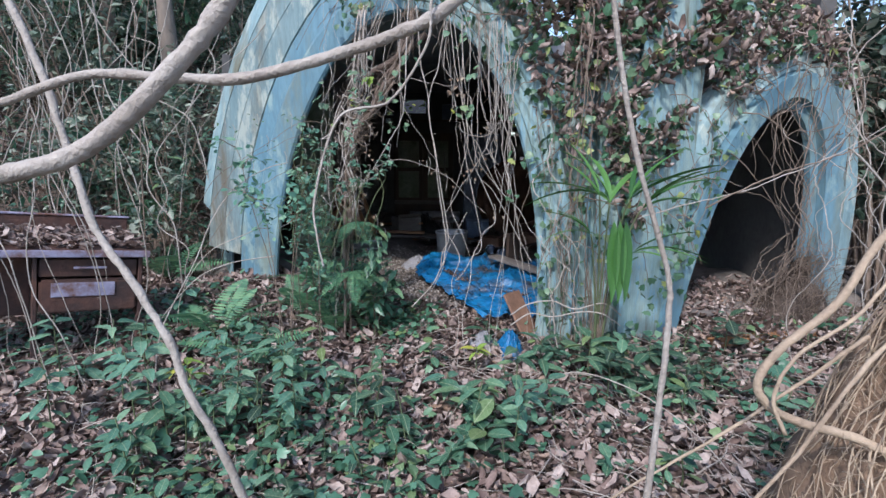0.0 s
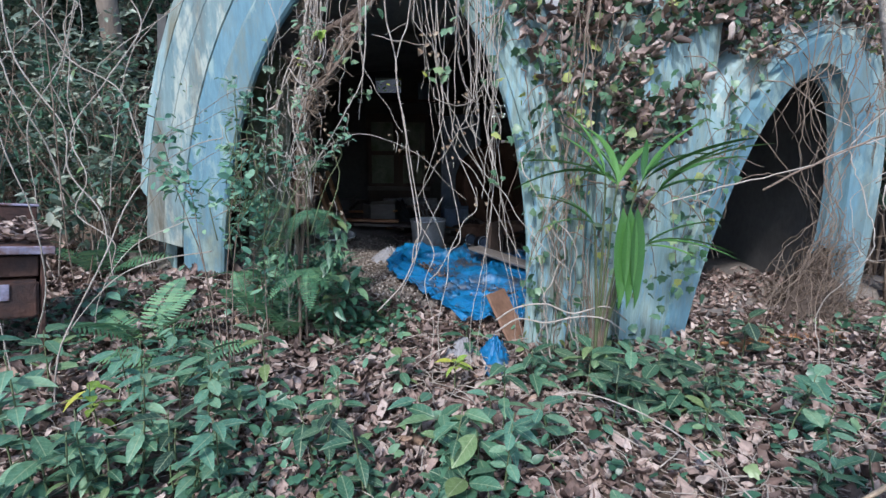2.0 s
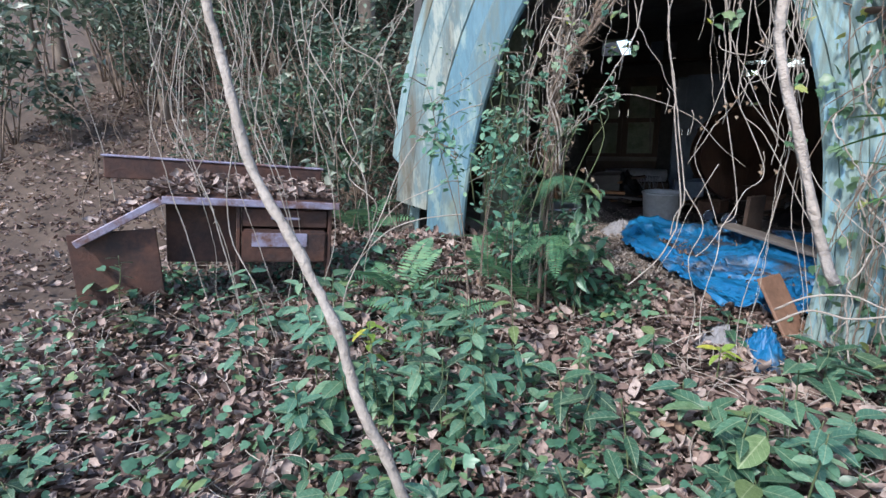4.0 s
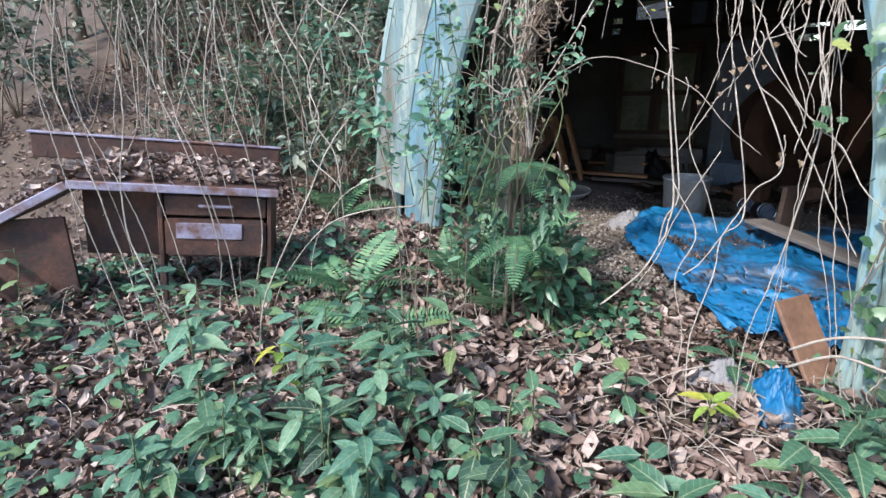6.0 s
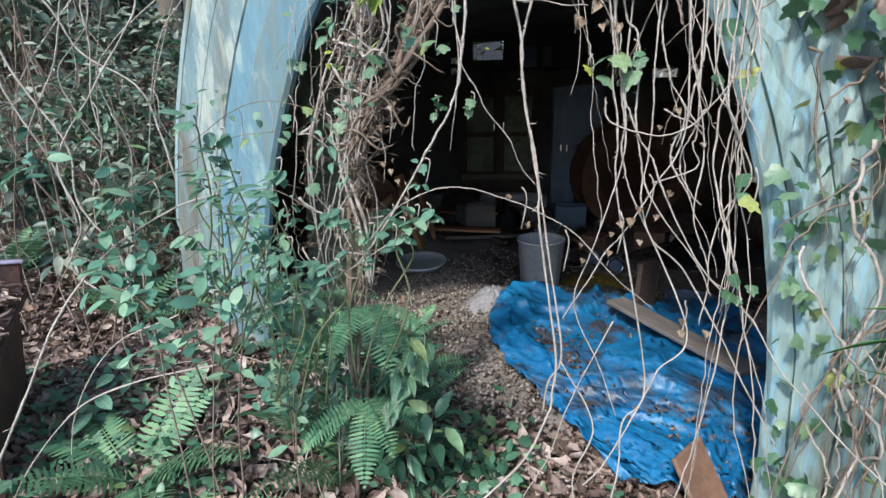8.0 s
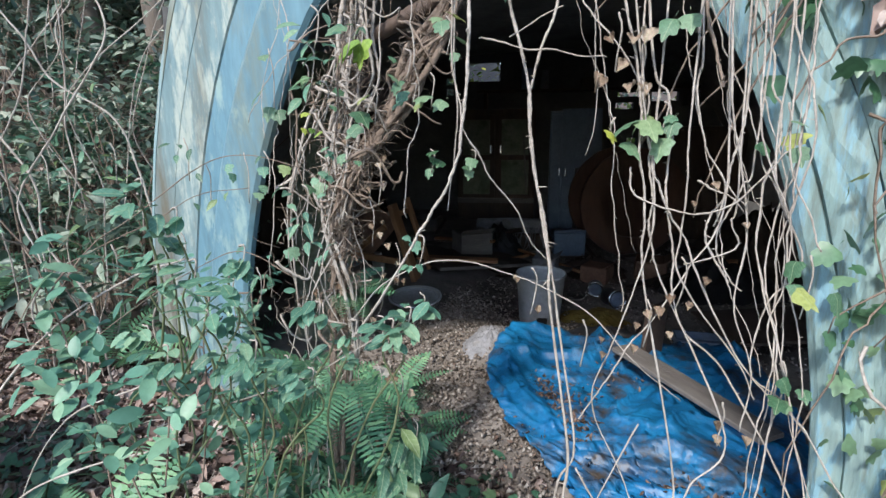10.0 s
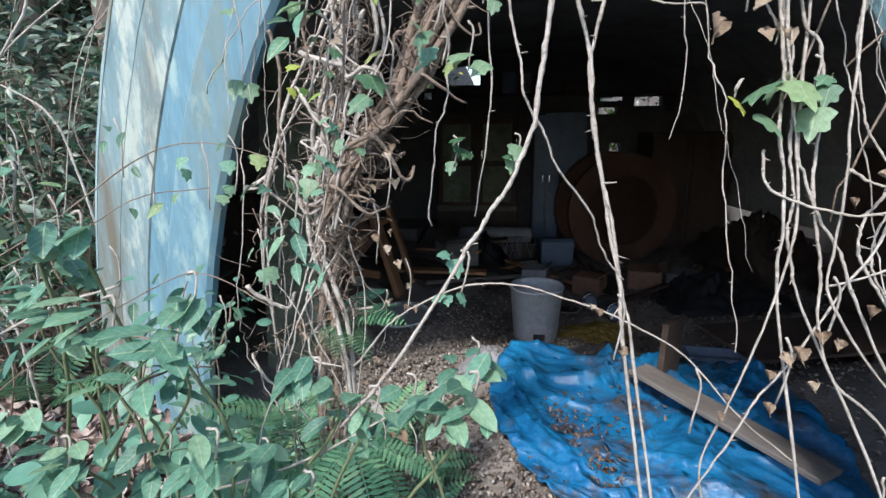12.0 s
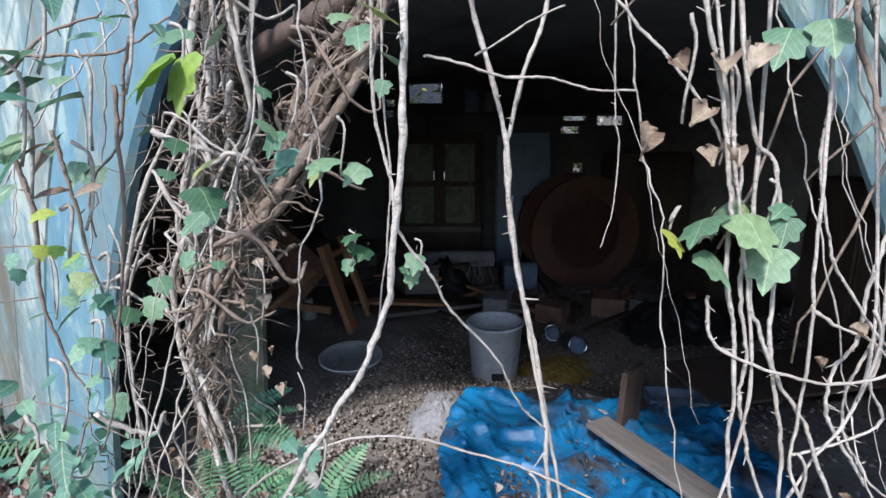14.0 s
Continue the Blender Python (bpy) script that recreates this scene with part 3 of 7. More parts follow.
make_ceiling()


# ---- things inside ----
def at_floor(x, y, rz=0, up=0.0, rx=0, ry=0):
    return pose(x, y, float(floor_z(x, y)) + up, rx, ry, rz)


def plastic_bin():
    t = thing("plastic_bin", "frosted white plastic bin standing on the dirt floor", "bin", at_floor(0.035, 5.42))
    part("body", lathe([(0.135, 0.0), (0.142, 0.004), (0.146, 0.03), (0.170, 0.35), (0.178, 0.352), (0.180, 0.362), (0.176, 0.37), (0.166, 0.366), (0.163, 0.34), (0.138, 0.02), (0.0, 0.015)], 40), PLASTIC, t, smooth=True)
    part("label", box(0.075, 0.006, 0.05, pose(0.012, -0.147, 0.03, 4), 0.002), BLACK, t, "small black label")
    part("residue", lathe([(0.15, 0.24), (0.15, 0.25), (0.02, 0.255)], 28), BLUEGREY, t, "dark water standing inside")


plastic_bin()


def glass_dish():
    m, nt, b = nodes_of("cloudy_plastic")
    b.inputs["Base Color"].default_value = (0.72, 0.74, 0.74, 1)
    b.inputs["Roughness"].default_value, b.inputs["Transmission Weight"].default_value, b.inputs["IOR"].default_value = 0.15, 0.45, 1.3
    t = thing("round_dish", "shallow clear plastic dish lying on the dirt floor", "dish", at_floor(-0.82, 5.12, 0, 0.006, 4))
    part("dish", lathe([(0.12, 0.0), (0.145, 0.008), (0.165, 0.045), (0.180, 0.048), (0.181, 0.054), (0.163, 0.053), (0.140, 0.016), (0.0, 0.010)], 40), m, t, smooth=True)
    part("rim", lathe([(0.172, 0.046), (0.184, 0.046), (0.186, 0.055), (0.174, 0.057), (0.172, 0.046)], 40), PLASTIC, t, "raised cloudy rim", True)


glass_dish()


def floor_panel():
    t = thing("floor_panel", "dark flat panel with a pale front edge on the floor", "panel", pose(-0.36, 6.1, 0.38, 0, 7, 39.4))
    part("sheet", box(1.02, 0.86, 0.018, Matrix.Translation((0, 0.45, 0)), 0.003), WOOD_DARK, t)
    part("edge_strip", box(1.03, 0.022, 0.03, Matrix.Translation((0, 0, 0)), 0.004), WOOD_GREY, t, "pale worn wooden edge")


floor_panel()


def plank_piece(name, a, b, w, th, material, label, category="plank", bevel=0.004, rim=None):
    """A board from a to b."""
    a, b = Vector(a), Vector(b)
    mid, run = (a + b) / 2, b - a
    turn = run.to_track_quat("X", "Z").to_matrix().to_4x4()
    bm = box(run.length, w, th, Matrix.Translation((0, 0, -th / 2)), bevel)
    ob = part(name, bm, material, None)
    ob.matrix_world = Matrix.Translation(mid) @ turn
    return tagged(ob, label, category)


def broken_chair():
    t = thing("wooden_frame", "broken orange-brown wooden chair frame leaning on its side", "chair", at_floor(-0.94, 5.62))

    def rail(name, a, b, w, d, label=""):
        a, b = Vector(a), Vector(b)
        turn = (b - a).to_track_quat("Z", "Y").to_matrix().to_4x4()
        part(name, box(w, d, (b - a).length, Matrix.Translation(a) @ turn, 0.006), WOOD, t, label)
    rail("leg", (0.02, 0, 0), (-0.16, 0.02, 0.60), 0.13, 0.04)
    rail("leg", (0.07, 0.32, 0), (-0.12, 0.34, 0.6), 0.07, 0.035)
    rail("rail", (-0.95, 0.05, 0.24), (-0.13, 0.03, 0.14), 0.03, 0.055)
    rail("brace", (-0.74, -0.06, 0.0), (-0.21, 0.0, 0.43), 0.035, 0.05)
    rail("stretcher", (-0.16, 0.03, 0.5), (-0.10, 0.34, 0.5), 0.03, 0.04)
    part("back_panel", box(0.42, 0.022, 0.86, pose(-0.28, 0.14, 0.26, 0, -48, 0), 0.005), PLYBOARD, t, "worn brown back panel")


broken_chair()


def lattice_jug():
    t = thing("lattice_basket", "teal lattice basket with a blue lid on the floor", "basket", at_floor(-1.63, 6.0))
    part("drum", lathe([(0.125, 0), (0.14, 0.01), (0.135, 0.36), (0.10, 0.42)], 24), GREYCLOTH, t, smooth=True)
    s = Soup()
    for k in range(18):
        for way in (1, -1):
            a0 = 2 * math.pi * k / 18
            tube(s, [(0.145 * math.cos(a0 + way * h * 5), 0.145 * math.sin(a0 + way * h * 5), h) for h in np.linspace(0.02, 0.34, 6)], 0.005, 0.005, 4, 2, 0, 0)
    part_mesh("lattice", s.mesh("lattice", TEAL), t, "teal crossed lattice")
    part("lid", lathe([(0.095, 0.42), (0.10, 0.425), (0.095, 0.455), (0.02, 0.46)], 24), BLUEGREY, t, "round blue lid", True)
    b = thing("bottle", "small white plastic bottle among the rubble", "bottle", at_floor(-1.295, 5.86))
    part("body", lathe([(0.048, 0), (0.052, 0.01), (0.052, 0.10), (0.03, 0.12)], 20), WHITE, b, smooth=True)
    part("cap", lathe([(0.03, 0.12), (0.032, 0.125), (0.03, 0.15), (0.01, 0.152)], 16), WHITE, b)


lattice_jug()


def make_tarp():
    """A crumpled sheet that follows the floor and falls over the threshold."""
    n, m = 90, 120
    s = Soup()
    ks = np.linspace(0, 1, n)
    a0, a1 = np.array([-0.12, 4.82]), np.array([1.12, 4.70])
    b0, b1 = np.array([0.27, 3.22]), np.array([0.76, 3.10])
    v = np.zeros((n, m, 3))
    for j, w in enumerate(np.linspace(0, 1, m)):
        left = a0 + (b0 - a0) * w + np.array([-0.30 * math.sin(math.pi * w ** 0.9), 0])
        right = a1 + (b1 - a1) * w + np.array([0.10 * math.sin(math.pi * w), 0])
        row = left[None] + (right - left)[None] * ks[:, None]
        v[:, j, :2] = row
    x, y = v[..., 0], v[..., 1]
    rough = np.zeros_like(x)
    for i in range(n):
        for j in range(m):
            q = Vector((x[i, j], y[i, j], 0.3))
            bend = Vector((noise.noise(q * 2.0), noise.noise(q * 2.0 + Vector((5, 3, 1))), 0)) * 0.25
            w = q + bend
            rough[i, j] = 0.050 * (1 - abs(noise.noise(w * 2.2))) ** 9 + 0.040 * (1 - abs(noise.noise(w * 4.6 + Vector((2, 7, 0))))) ** 8 + 0.016 * (1 - abs(noise.noise(w * 11.0))) ** 5 + 0.016 * noise.noise(w * 3.0) + 0.03 * max(0.0, noise.noise(w * 1.3 + Vector((9, 1, 0))))
    edge = rng.normal(0, 0.012, (n, m))
    v[..., 0] += edge * 0.4
    inward = (x - LX) * NX + (y - LY) * NY
    v[..., 2] = ground_z(x, y) + 0.012 + 0.075 * step(-0.15, 0.22, inward) + rough
    i, j = np.meshgrid(np.arange(n - 1), np.arange(m - 1), indexing="ij")
    a = (i * m + j).ravel()
    s.add(v.reshape(-1, 3), np.concatenate([np.stack([a, a + m, a + m + 1], -1), np.stack([a, a + m + 1, a + 1], -1)]))
    ob = new("tarpaulin", s.mesh("tarpaulin", TARP, True))
    tagged(ob, "crumpled blue tarpaulin spread over the floor and threshold", "tarpaulin")
    mod = ob.modifiers.new("thick", "SOLIDIFY")
    mod.thickness, mod.offset = 0.003, 0


make_tarp()
plank_piece("plank", (0.42, 4.42, 0.49), (0.84, 3.72, 0.475), 0.125, 0.022, WOOD_GREY, "weathered grey plank lying on the blue tarpaulin")
plank_piece("plank", (0.60, 4.56, 0.33), (0.61, 4.55, 0.68), 0.17, 0.03, WOOD_DARK, "dark brown plank leaning upright behind the tarpaulin")
plank_piece("board", (0.60, 3.02, 0.17), (0.44, 3.16, 0.50), 0.17, 0.016, PLYBOARD, "brown board leaning on the arch foot", "board")
plank_piece("plank", (1.05, 4.98, 0.385), (2.3, 5.25, 0.40), 0.5, 0.02, WOOD_DARK, "wide brown sheet lying in the dark")
plank_piece("plank", (-2.5, 5.1, 0.42), (-1.9, 5.25, 0.42), 0.28, 0.03, WOOD_DARK, "stacked brown board beside the pillar")
plank_piece("plank", (-2.45, 5.15, 0.56), (-1.92, 5.22, 0.56), 0.26, 0.03, WOOD_DARK, "stacked brown board beside the pillar")
plank_piece("plank", (-2.48, 5.18, 0.68), (-1.95, 5.2, 0.69), 0.3, 0.025, WOOD_GREY, "stacked brown board beside the pillar")
for k in range(2):
    for dx in (-2.42, -1.98):
        plank_piece("batten", (dx, 5.05, 0.485 + 0.14 * k), (dx, 5.3, 0.485 + 0.14 * k), 0.05, 0.1, WOOD_DARK, "batten between stacked boards", "batten")
plank_piece("plank", (-2.05, 5.3, 0.9), (-1.35, 5.55, 1.0), 0.05, 0.5, WOOD_DARK, "brown panel leaning behind the vines")
plank_piece("batten", (-0.7, 6.55, 0.38), (-0.25, 5.95, 0.38), 0.04, 0.03, WOOD_DARK, "dark batten on the dirt floor", "batten")
plank_piece("step_board", (1.62, 3.14, 0.27), (2.32, 3.30, 0.27), 0.24, 0.03, WOOD_DARK, "weathered step board under the small arch", "board")
plank_piece("step_board", (1.66, 3.34, 0.33), (2.2, 3.50, 0.31), 0.18, 0.025, WOOD_GREY, "broken brown board in the small arch", "board")


def round_board():
    bm = bmesh.new()
    w, h = 0.17, 1.64
    outline = [(-w, 0), (w, 0), (w, h - w)] + [(w * math.cos(a), h - w + w * math.sin(a)) for a in np.linspace(0.15, math.pi - 0.15, 12)] + [(-w, h - w)]
    face = bm.faces.new([bm.verts.new((x, 0, z)) for x, z in outline])
    ret = bmesh.ops.extrude_face_region(bm, geom=[face])
    bmesh.ops.translate(bm, verts=[g for g in ret["geom"] if isinstance(g, bmesh.types.BMVert)], vec=(0, 0.03, 0))
    ob = part("round_topped_board", bm, STONE, None)
    ob.matrix_world = pose(-1.22, 4.42, FLOOR_Z + 0.02, -3, 2, -8)
    tagged(ob, "mossy grey-green round-topped board standing inside the arch", "board")


round_board()


def round_tin(x, y, rz, r, lid, label):
    t = thing("tin", label, "tin", pose(x, y, float(floor_z(x, y)) + r, 80, 0, rz))
    part("body", lathe([(r * 0.94, -0.16), (r * 0.98, -0.15), (r * 0.98, -0.01), (r, 0.0)], 28), BLACK, t, smooth=True)
    part("rim", lathe([(r * 0.86, 0.0), (r * 1.02, 0.0), (r * 1.02, 0.016), (r * 0.86, 0.016), (r * 0.86, 0.0)], 28), CHROME, t, "bright chrome rim", True)
    part("base", lathe([(r * 0.84, 0.004), (r * 0.6, 0.01), (0.0, 0.011)], 28), lid, t, "dark blue end", True)


round_tin(0.50, 5.98, -8, 0.062, BLUEGREY, "black tin with a chrome rim lying on its side")
round_tin(0.63, 5.73, 14, 0.072, BLUEGREY, "black tin with a chrome rim lying on its side")


def crumple(name, cx, cy, rx, ry, h, material, label, category, seed, z0=None, rz=0.0):
    """A low crumpled heap of cloth or sheet."""
    r = np.random.default_rng(seed)
    n, k = 14, 30
    v = [(0, 0, h)]
    for i in range(1, n + 1):
        for j in range(k):
            a, q = 2 * math.pi * j / k, i / n
            out = 1 + 0.18 * math.sin(3 * a + seed) + 0.10 * math.sin(7 * a + 2 * seed)
            z = h * (1 - q ** 1.5) * (0.65 + 0.5 * abs(math.sin(4 * a + 5 * q + seed))) + r.normal(0, h * 0.07)
            v.append((rx * q * out * math.cos(a), ry * q * out * math.sin(a), max(0.002, z) if i < n else 0.0))
    f = [(0, 1 + j, 1 + (j + 1) % k) for j in range(k)]
    for i in range(n - 1):
        for j in range(k):
            a, b = 1 + i * k + j, 1 + i * k + (j + 1) % k
            f += [(a, a + k, b + k), (a, b + k, b)]
    s = Soup()
    s.add(v, f)
    ob = new(name, s.mesh(name, material))
    ob.matrix_world = pose(cx, cy, float(floor_z(cx, cy)) if z0 is None else z0, 0, 0, rz)
    return tagged(ob, label, category)


crumple("plastic_bag", -0.27, 4.68, 0.17, 0.24, 0.09, GREYCLOTH, "crumpled pale grey plastic bag on the floor", "bag", 3)
crumple("yellow_cloth", 0.46, 5.48, 0.26, 0.24, 0.05, YELLOW, "dirty yellow cloth lying on the floor", "cloth", 5)
crumple("black_bag", 0.42, 4.90, 0.30, 0.16, 0.09, BLACK, "black plastic bag lying behind the tarpaulin", "bag", 8)
crumple("rag", 0.42, 4.66, 0.16, 0.07, 0.05, GREYCLOTH, "pale dirty rag at the edge of the tarpaulin", "cloth", 9, FLOOR_Z + 0.04)
crumple("rag", 0.26, 3.02, 0.11, 0.10, 0.11, GREYCLOTH, "pale crumpled rag at the arch foot", "cloth", 11, 0.165)
crumple("tarpaulin_scrap", 0.42, 2.94, 0.10, 0.14, 0.15, TARP, "scrap of blue tarpaulin hanging over the threshold", "tarpaulin", 12, 0.155)
crumple("black_bag", 1.5, 6.2, 0.5, 0.35, 0.25, BLACK, "black bag heaped in the dark corner", "bag", 21)
crumple("black_bag", -0.35, 7.0, 0.3, 0.3, 0.28, BLACK, "black bag heaped behind the floor panel", "bag", 23)
crumple("debris_mound", 0.55, 6.6, 0.35, 0.25, 0.16, WOOD_DARK, "dark heap of debris on the floor", "debris", 24)
crumple("debris_mound", -2.1, 6.6, 0.6, 0.6, 0.4, WOOD_DARK, "dark heap of debris on the floor", "debris", 26)
crumple("debris_mound", 2.3, 7.2, 0.6, 0.8, 0.5, WOOD_DARK, "dark heap of debris on the floor", "debris", 27)


def tray():
    t = thing("tray", "blue-grey plastic tray lying beside the tarpaulin", "tray", at_floor(0.98, 4.90, -6))
    part("base", box(0.32, 0.16, 0.012, Matrix(), 0.003), BLUEGREY, t)
    for y in (-0.075, 0.075):
        part("side", box(0.32, 0.012, 0.05, Matrix.Translation((0, y, 0.012)), 0.003), BLUEGREY, t)
    for x in (-0.154, 0.154):
        part("end", box(0.012, 0.138, 0.05, Matrix.Translation((x, 0, 0.012)), 0.003), BLUEGREY, t)


tray()


def carpet_roll():
    t = thing("carpet_roll", "rolled grey carpet with a loose fringe", "carpet", pose(-0.23, 7.3, float(floor_z(-0.23, 7.42)) + 0.28, 0, 90, 0))
    part("roll", lathe([(0.02, -0.37), (0.075, -0.36), (0.085, 0.0), (0.078, 0.36), (0.02, 0.37)], 24), GREYCLOTH, t, smooth=True)
    s = Soup()
    for k in range(26):
        y0 = -0.3 + 0.6 * k / 25
        tube(s, [(0.0, -0.08, y0), (0.08, -0.10, y0 + rnd(-0.02, 0.02)), (0.18, -0.12, y0 + rnd(-0.05, 0.05)), (0.27, -0.14, y0 + rnd(-0.06, 0.06))], 0.006, 0.003, 4, 3)
    part_mesh("fringe", s.mesh("fringe", GREYCLOTH), t, "loose hanging threads")
    b = thing("crate", "low dark wooden crate under the carpet roll", "crate", at_floor(-0.23, 7.42))
    part("body", box(0.8, 0.3, 0.195, Matrix(), 0.01), WOOD_DARK, b)


carpet_roll()


def cable_drum():
    t = thing("cable_drum", "round brown wooden cable drum standing in the dark", "cable drum", pose(0.98, 7.5, float(floor_z(0.98, 7.5)) + 0.56, 90, 0, 12))
    for z in (-0.2, 0.2):
        part("flange", lathe([(0.36, z - 0.02), (0.56, z - 0.02), (0.56, z + 0.02), (0.36, z + 0.02), (0.36, z - 0.02)], 40), BROWN, t, "round brown wooden flange")
    part("core", lathe([(0.36, -0.2), (0.38, -0.2), (0.38, 0.2), (0.36, 0.2), (0.36, -0.2)], 32), WOOD_DARK, t)


cable_drum()


def cupboard():
    t = thing("cupboard", "dark wooden cupboard with panelled doors against the back wall", "cupboard", at_floor(-0.45, 8.42))
    part("body", box(0.95, 0.45, 1.42, Matrix(), 0.006), WOOD_DARK, t)
    for k, x in enumerate((-0.235, 0.235)):
        d = part("door", box(0.45, 0.022, 1.0, pose(x, -0.238, 0.36), 0.005), WOOD_DARK, t, "dark panelled door")
        for zz in (0.40, 0.88):
            part("panel", box(0.33, 0.012, 0.42, pose(x, -0.254, zz), 0.006), STONE, d, "grey inset panel")
        part("handle", box(0.018, 0.02, 0.1, pose(x * 0.25, -0.262, 0.9), 0.004), CHROME, d, "small metal handle")
    part("rail", box(0.95, 0.02, 0.06, pose(0, -0.238, 0.29), 0.003), WOOD_GREY, t, "pale rail under the doors")
    part("leaning_slat", box(0.02, 0.02, 0.72, pose(0.38, -0.30, 0.42, -3, -4, 0), 0.002), WOOD_GREY, t, "pale leaning slat")


cupboard()


def shelf_unit():
    t = thing("shelf", "dark wall shelf with boxes under the ceiling", "shelf", pose(0.9, 8.55, 0))
    part("board", box(2.6, 0.26, 0.03, pose(-0.3, 0, 1.93), 0.004), WOOD_DARK, t)
    for x in (-1.5, 0.9):
        part("bracket", box(0.04, 0.22, 0.2, pose(x, 0.02, 1.73), 0.005), WOOD_DARK, t)
    for x, w, h, m, lab in ((-0.98, 0.16, 0.24, BLUEGREY, "upright blue-grey box on the shelf"), (-0.78, 0.10, 0.22, GREYCLOTH, "pale box on the shelf"), (-0.2, 0.3, 0.12, WOOD_DARK, "dark box on the shelf")):
        ob = part("box", box(w, 0.18, h, pose(0.9 + x, 8.52, 1.962), 0.006), m, None)
        tagged(ob, lab, "box", "boxes on the shelf")


shelf_unit()


def upright_boards():
    for k, (x, y, w, h, m) in enumerate(((-2.2, 7.6, 0.7, 1.5, WOOD_DARK), (0.35, 8.3, 0.3, 1.5, BLUEGREY), (1.9, 8.3, 0.9, 1.3, WOOD_DARK), (2.6, 6.0, 0.5, 1.2, WOOD_DARK))):
        t = thing("cabinet", "dark cabinet standing in the unlit room", "cabinet", at_floor(x, y, 8 * k - 10), "dark cabinets")
        part("body", box(w, 0.4, h, Matrix(), 0.01), m, t)
        for side in (-1, 1):
            d = part("door", box(w / 2 - 0.02, 0.02, h - 0.12, pose(side * w / 4, -0.212, 0.08), 0.004), m, t)
            part("handle", box(0.016, 0.02, 0.09, pose(side * 0.035, -0.232, h * 0.5), 0.003), CHROME, d, "small metal handle")


upright_boards()


def floor_rubble():
    """Chips, pebbles and dry bits over the dirt floor."""
    k = 10500
    u = np.concatenate([rng.uniform(0.05, 2.6, 5500), rng.uniform(0.1, 1.4, 5000)])
    d = np.concatenate([rng.uniform(0.15, 4.6, 5500), rng.uniform(0.1, 2.0, 5000)])
    p = np.stack([LX + u * UX + d * NX, LY + u * UY + d * NY, np.zeros(k)], -1)
    p[:, 2] = floor_z(p[:, 0], p[:, 1]) + 0.012
    tetra = (np.array([(-0.5, -0.4, 0), (0.6, -0.3, 0), (0.0, 0.6, 0), (0.05, 0.0, 0.55)]), np.array([(0, 1, 3), (1, 2, 3), (2, 0, 3), (0, 2, 1)]))
    s = Soup()
    s.many(tetra, sized(turns(k, 0.15), 0.006, 0.028), p)
    tagged(new("rubble", s.mesh("rubble", leafy("rubble_chips", [(0, (0.09, 0.07, 0.055)), (0.6, (0.22, 0.18, 0.15)), (1, (0.42, 0.38, 0.34))], 0.9, 0.0), False)), "small stones and chips strewn over the dirt floor", "rubble", kind="stuff")
    s = Soup()
    k = 620
    u, d = np.concatenate([rng.uniform(0.0, 2.2, 320), rng.normal(1.42, 0.16, 300)]), np.concatenate([np.abs(rng.normal(0, 0.6, 320)) - 0.2, rng.normal(0.55, 0.25, 300)])
    x, y = LX + u * UX + d * NX, LY + u * UY + d * NY
    z = np.maximum(ground_z(x, y), 0) + 0.045 + 0.06 * step(-0.15, 0.22, d)
    s.many(DEAD_LEAF_C, sized(turns(k, 0.35), 0.006, 0.026), np.stack([x, y, z - 0.016], -1))
    for cx, cy, sx, sy, k in ((0.02, 4.02, 0.07, 0.13, 900), (0.10, 3.80, 0.05, 0.10, 380), (0.55, 3.50, 0.10, 0.08, 240), (0.70, 3.28, 0.06, 0.07, 260), (0.22, 3.15, 0.09, 0.06, 260), (0.30, 4.45, 0.10, 0.05, 120), (0.45, 4.0, 0.25, 0.3, 160)):
        x, y = rng.normal(cx, sx, k), rng.normal(cy, sy, k)
        d = (x - LX) * NX + (y - LY) * NY
        z = np.maximum(ground_z(x, y), 0) + 0.05 + 0.06 * step(-0.15, 0.22, d) + rng.uniform(0, 0.02, k)
        s.many(DEAD_LEAF_D, sized(turns(k, 0.6), 0.006, 0.03), np.stack([x, y, z - 0.012], -1))
    tagged(new("dry_leaves", s.mesh("dry_leaves", leafy("leaf_crumbs", [(0, (0.045, 0.03, 0.024)), (0.6, (0.12, 0.075, 0.055)), (1, (0.26, 0.18, 0.14))], 0.85, 0.0))), "dry leaves blown onto the tarpaulin and threshold", "leaves", kind="stuff")


floor_rubble()


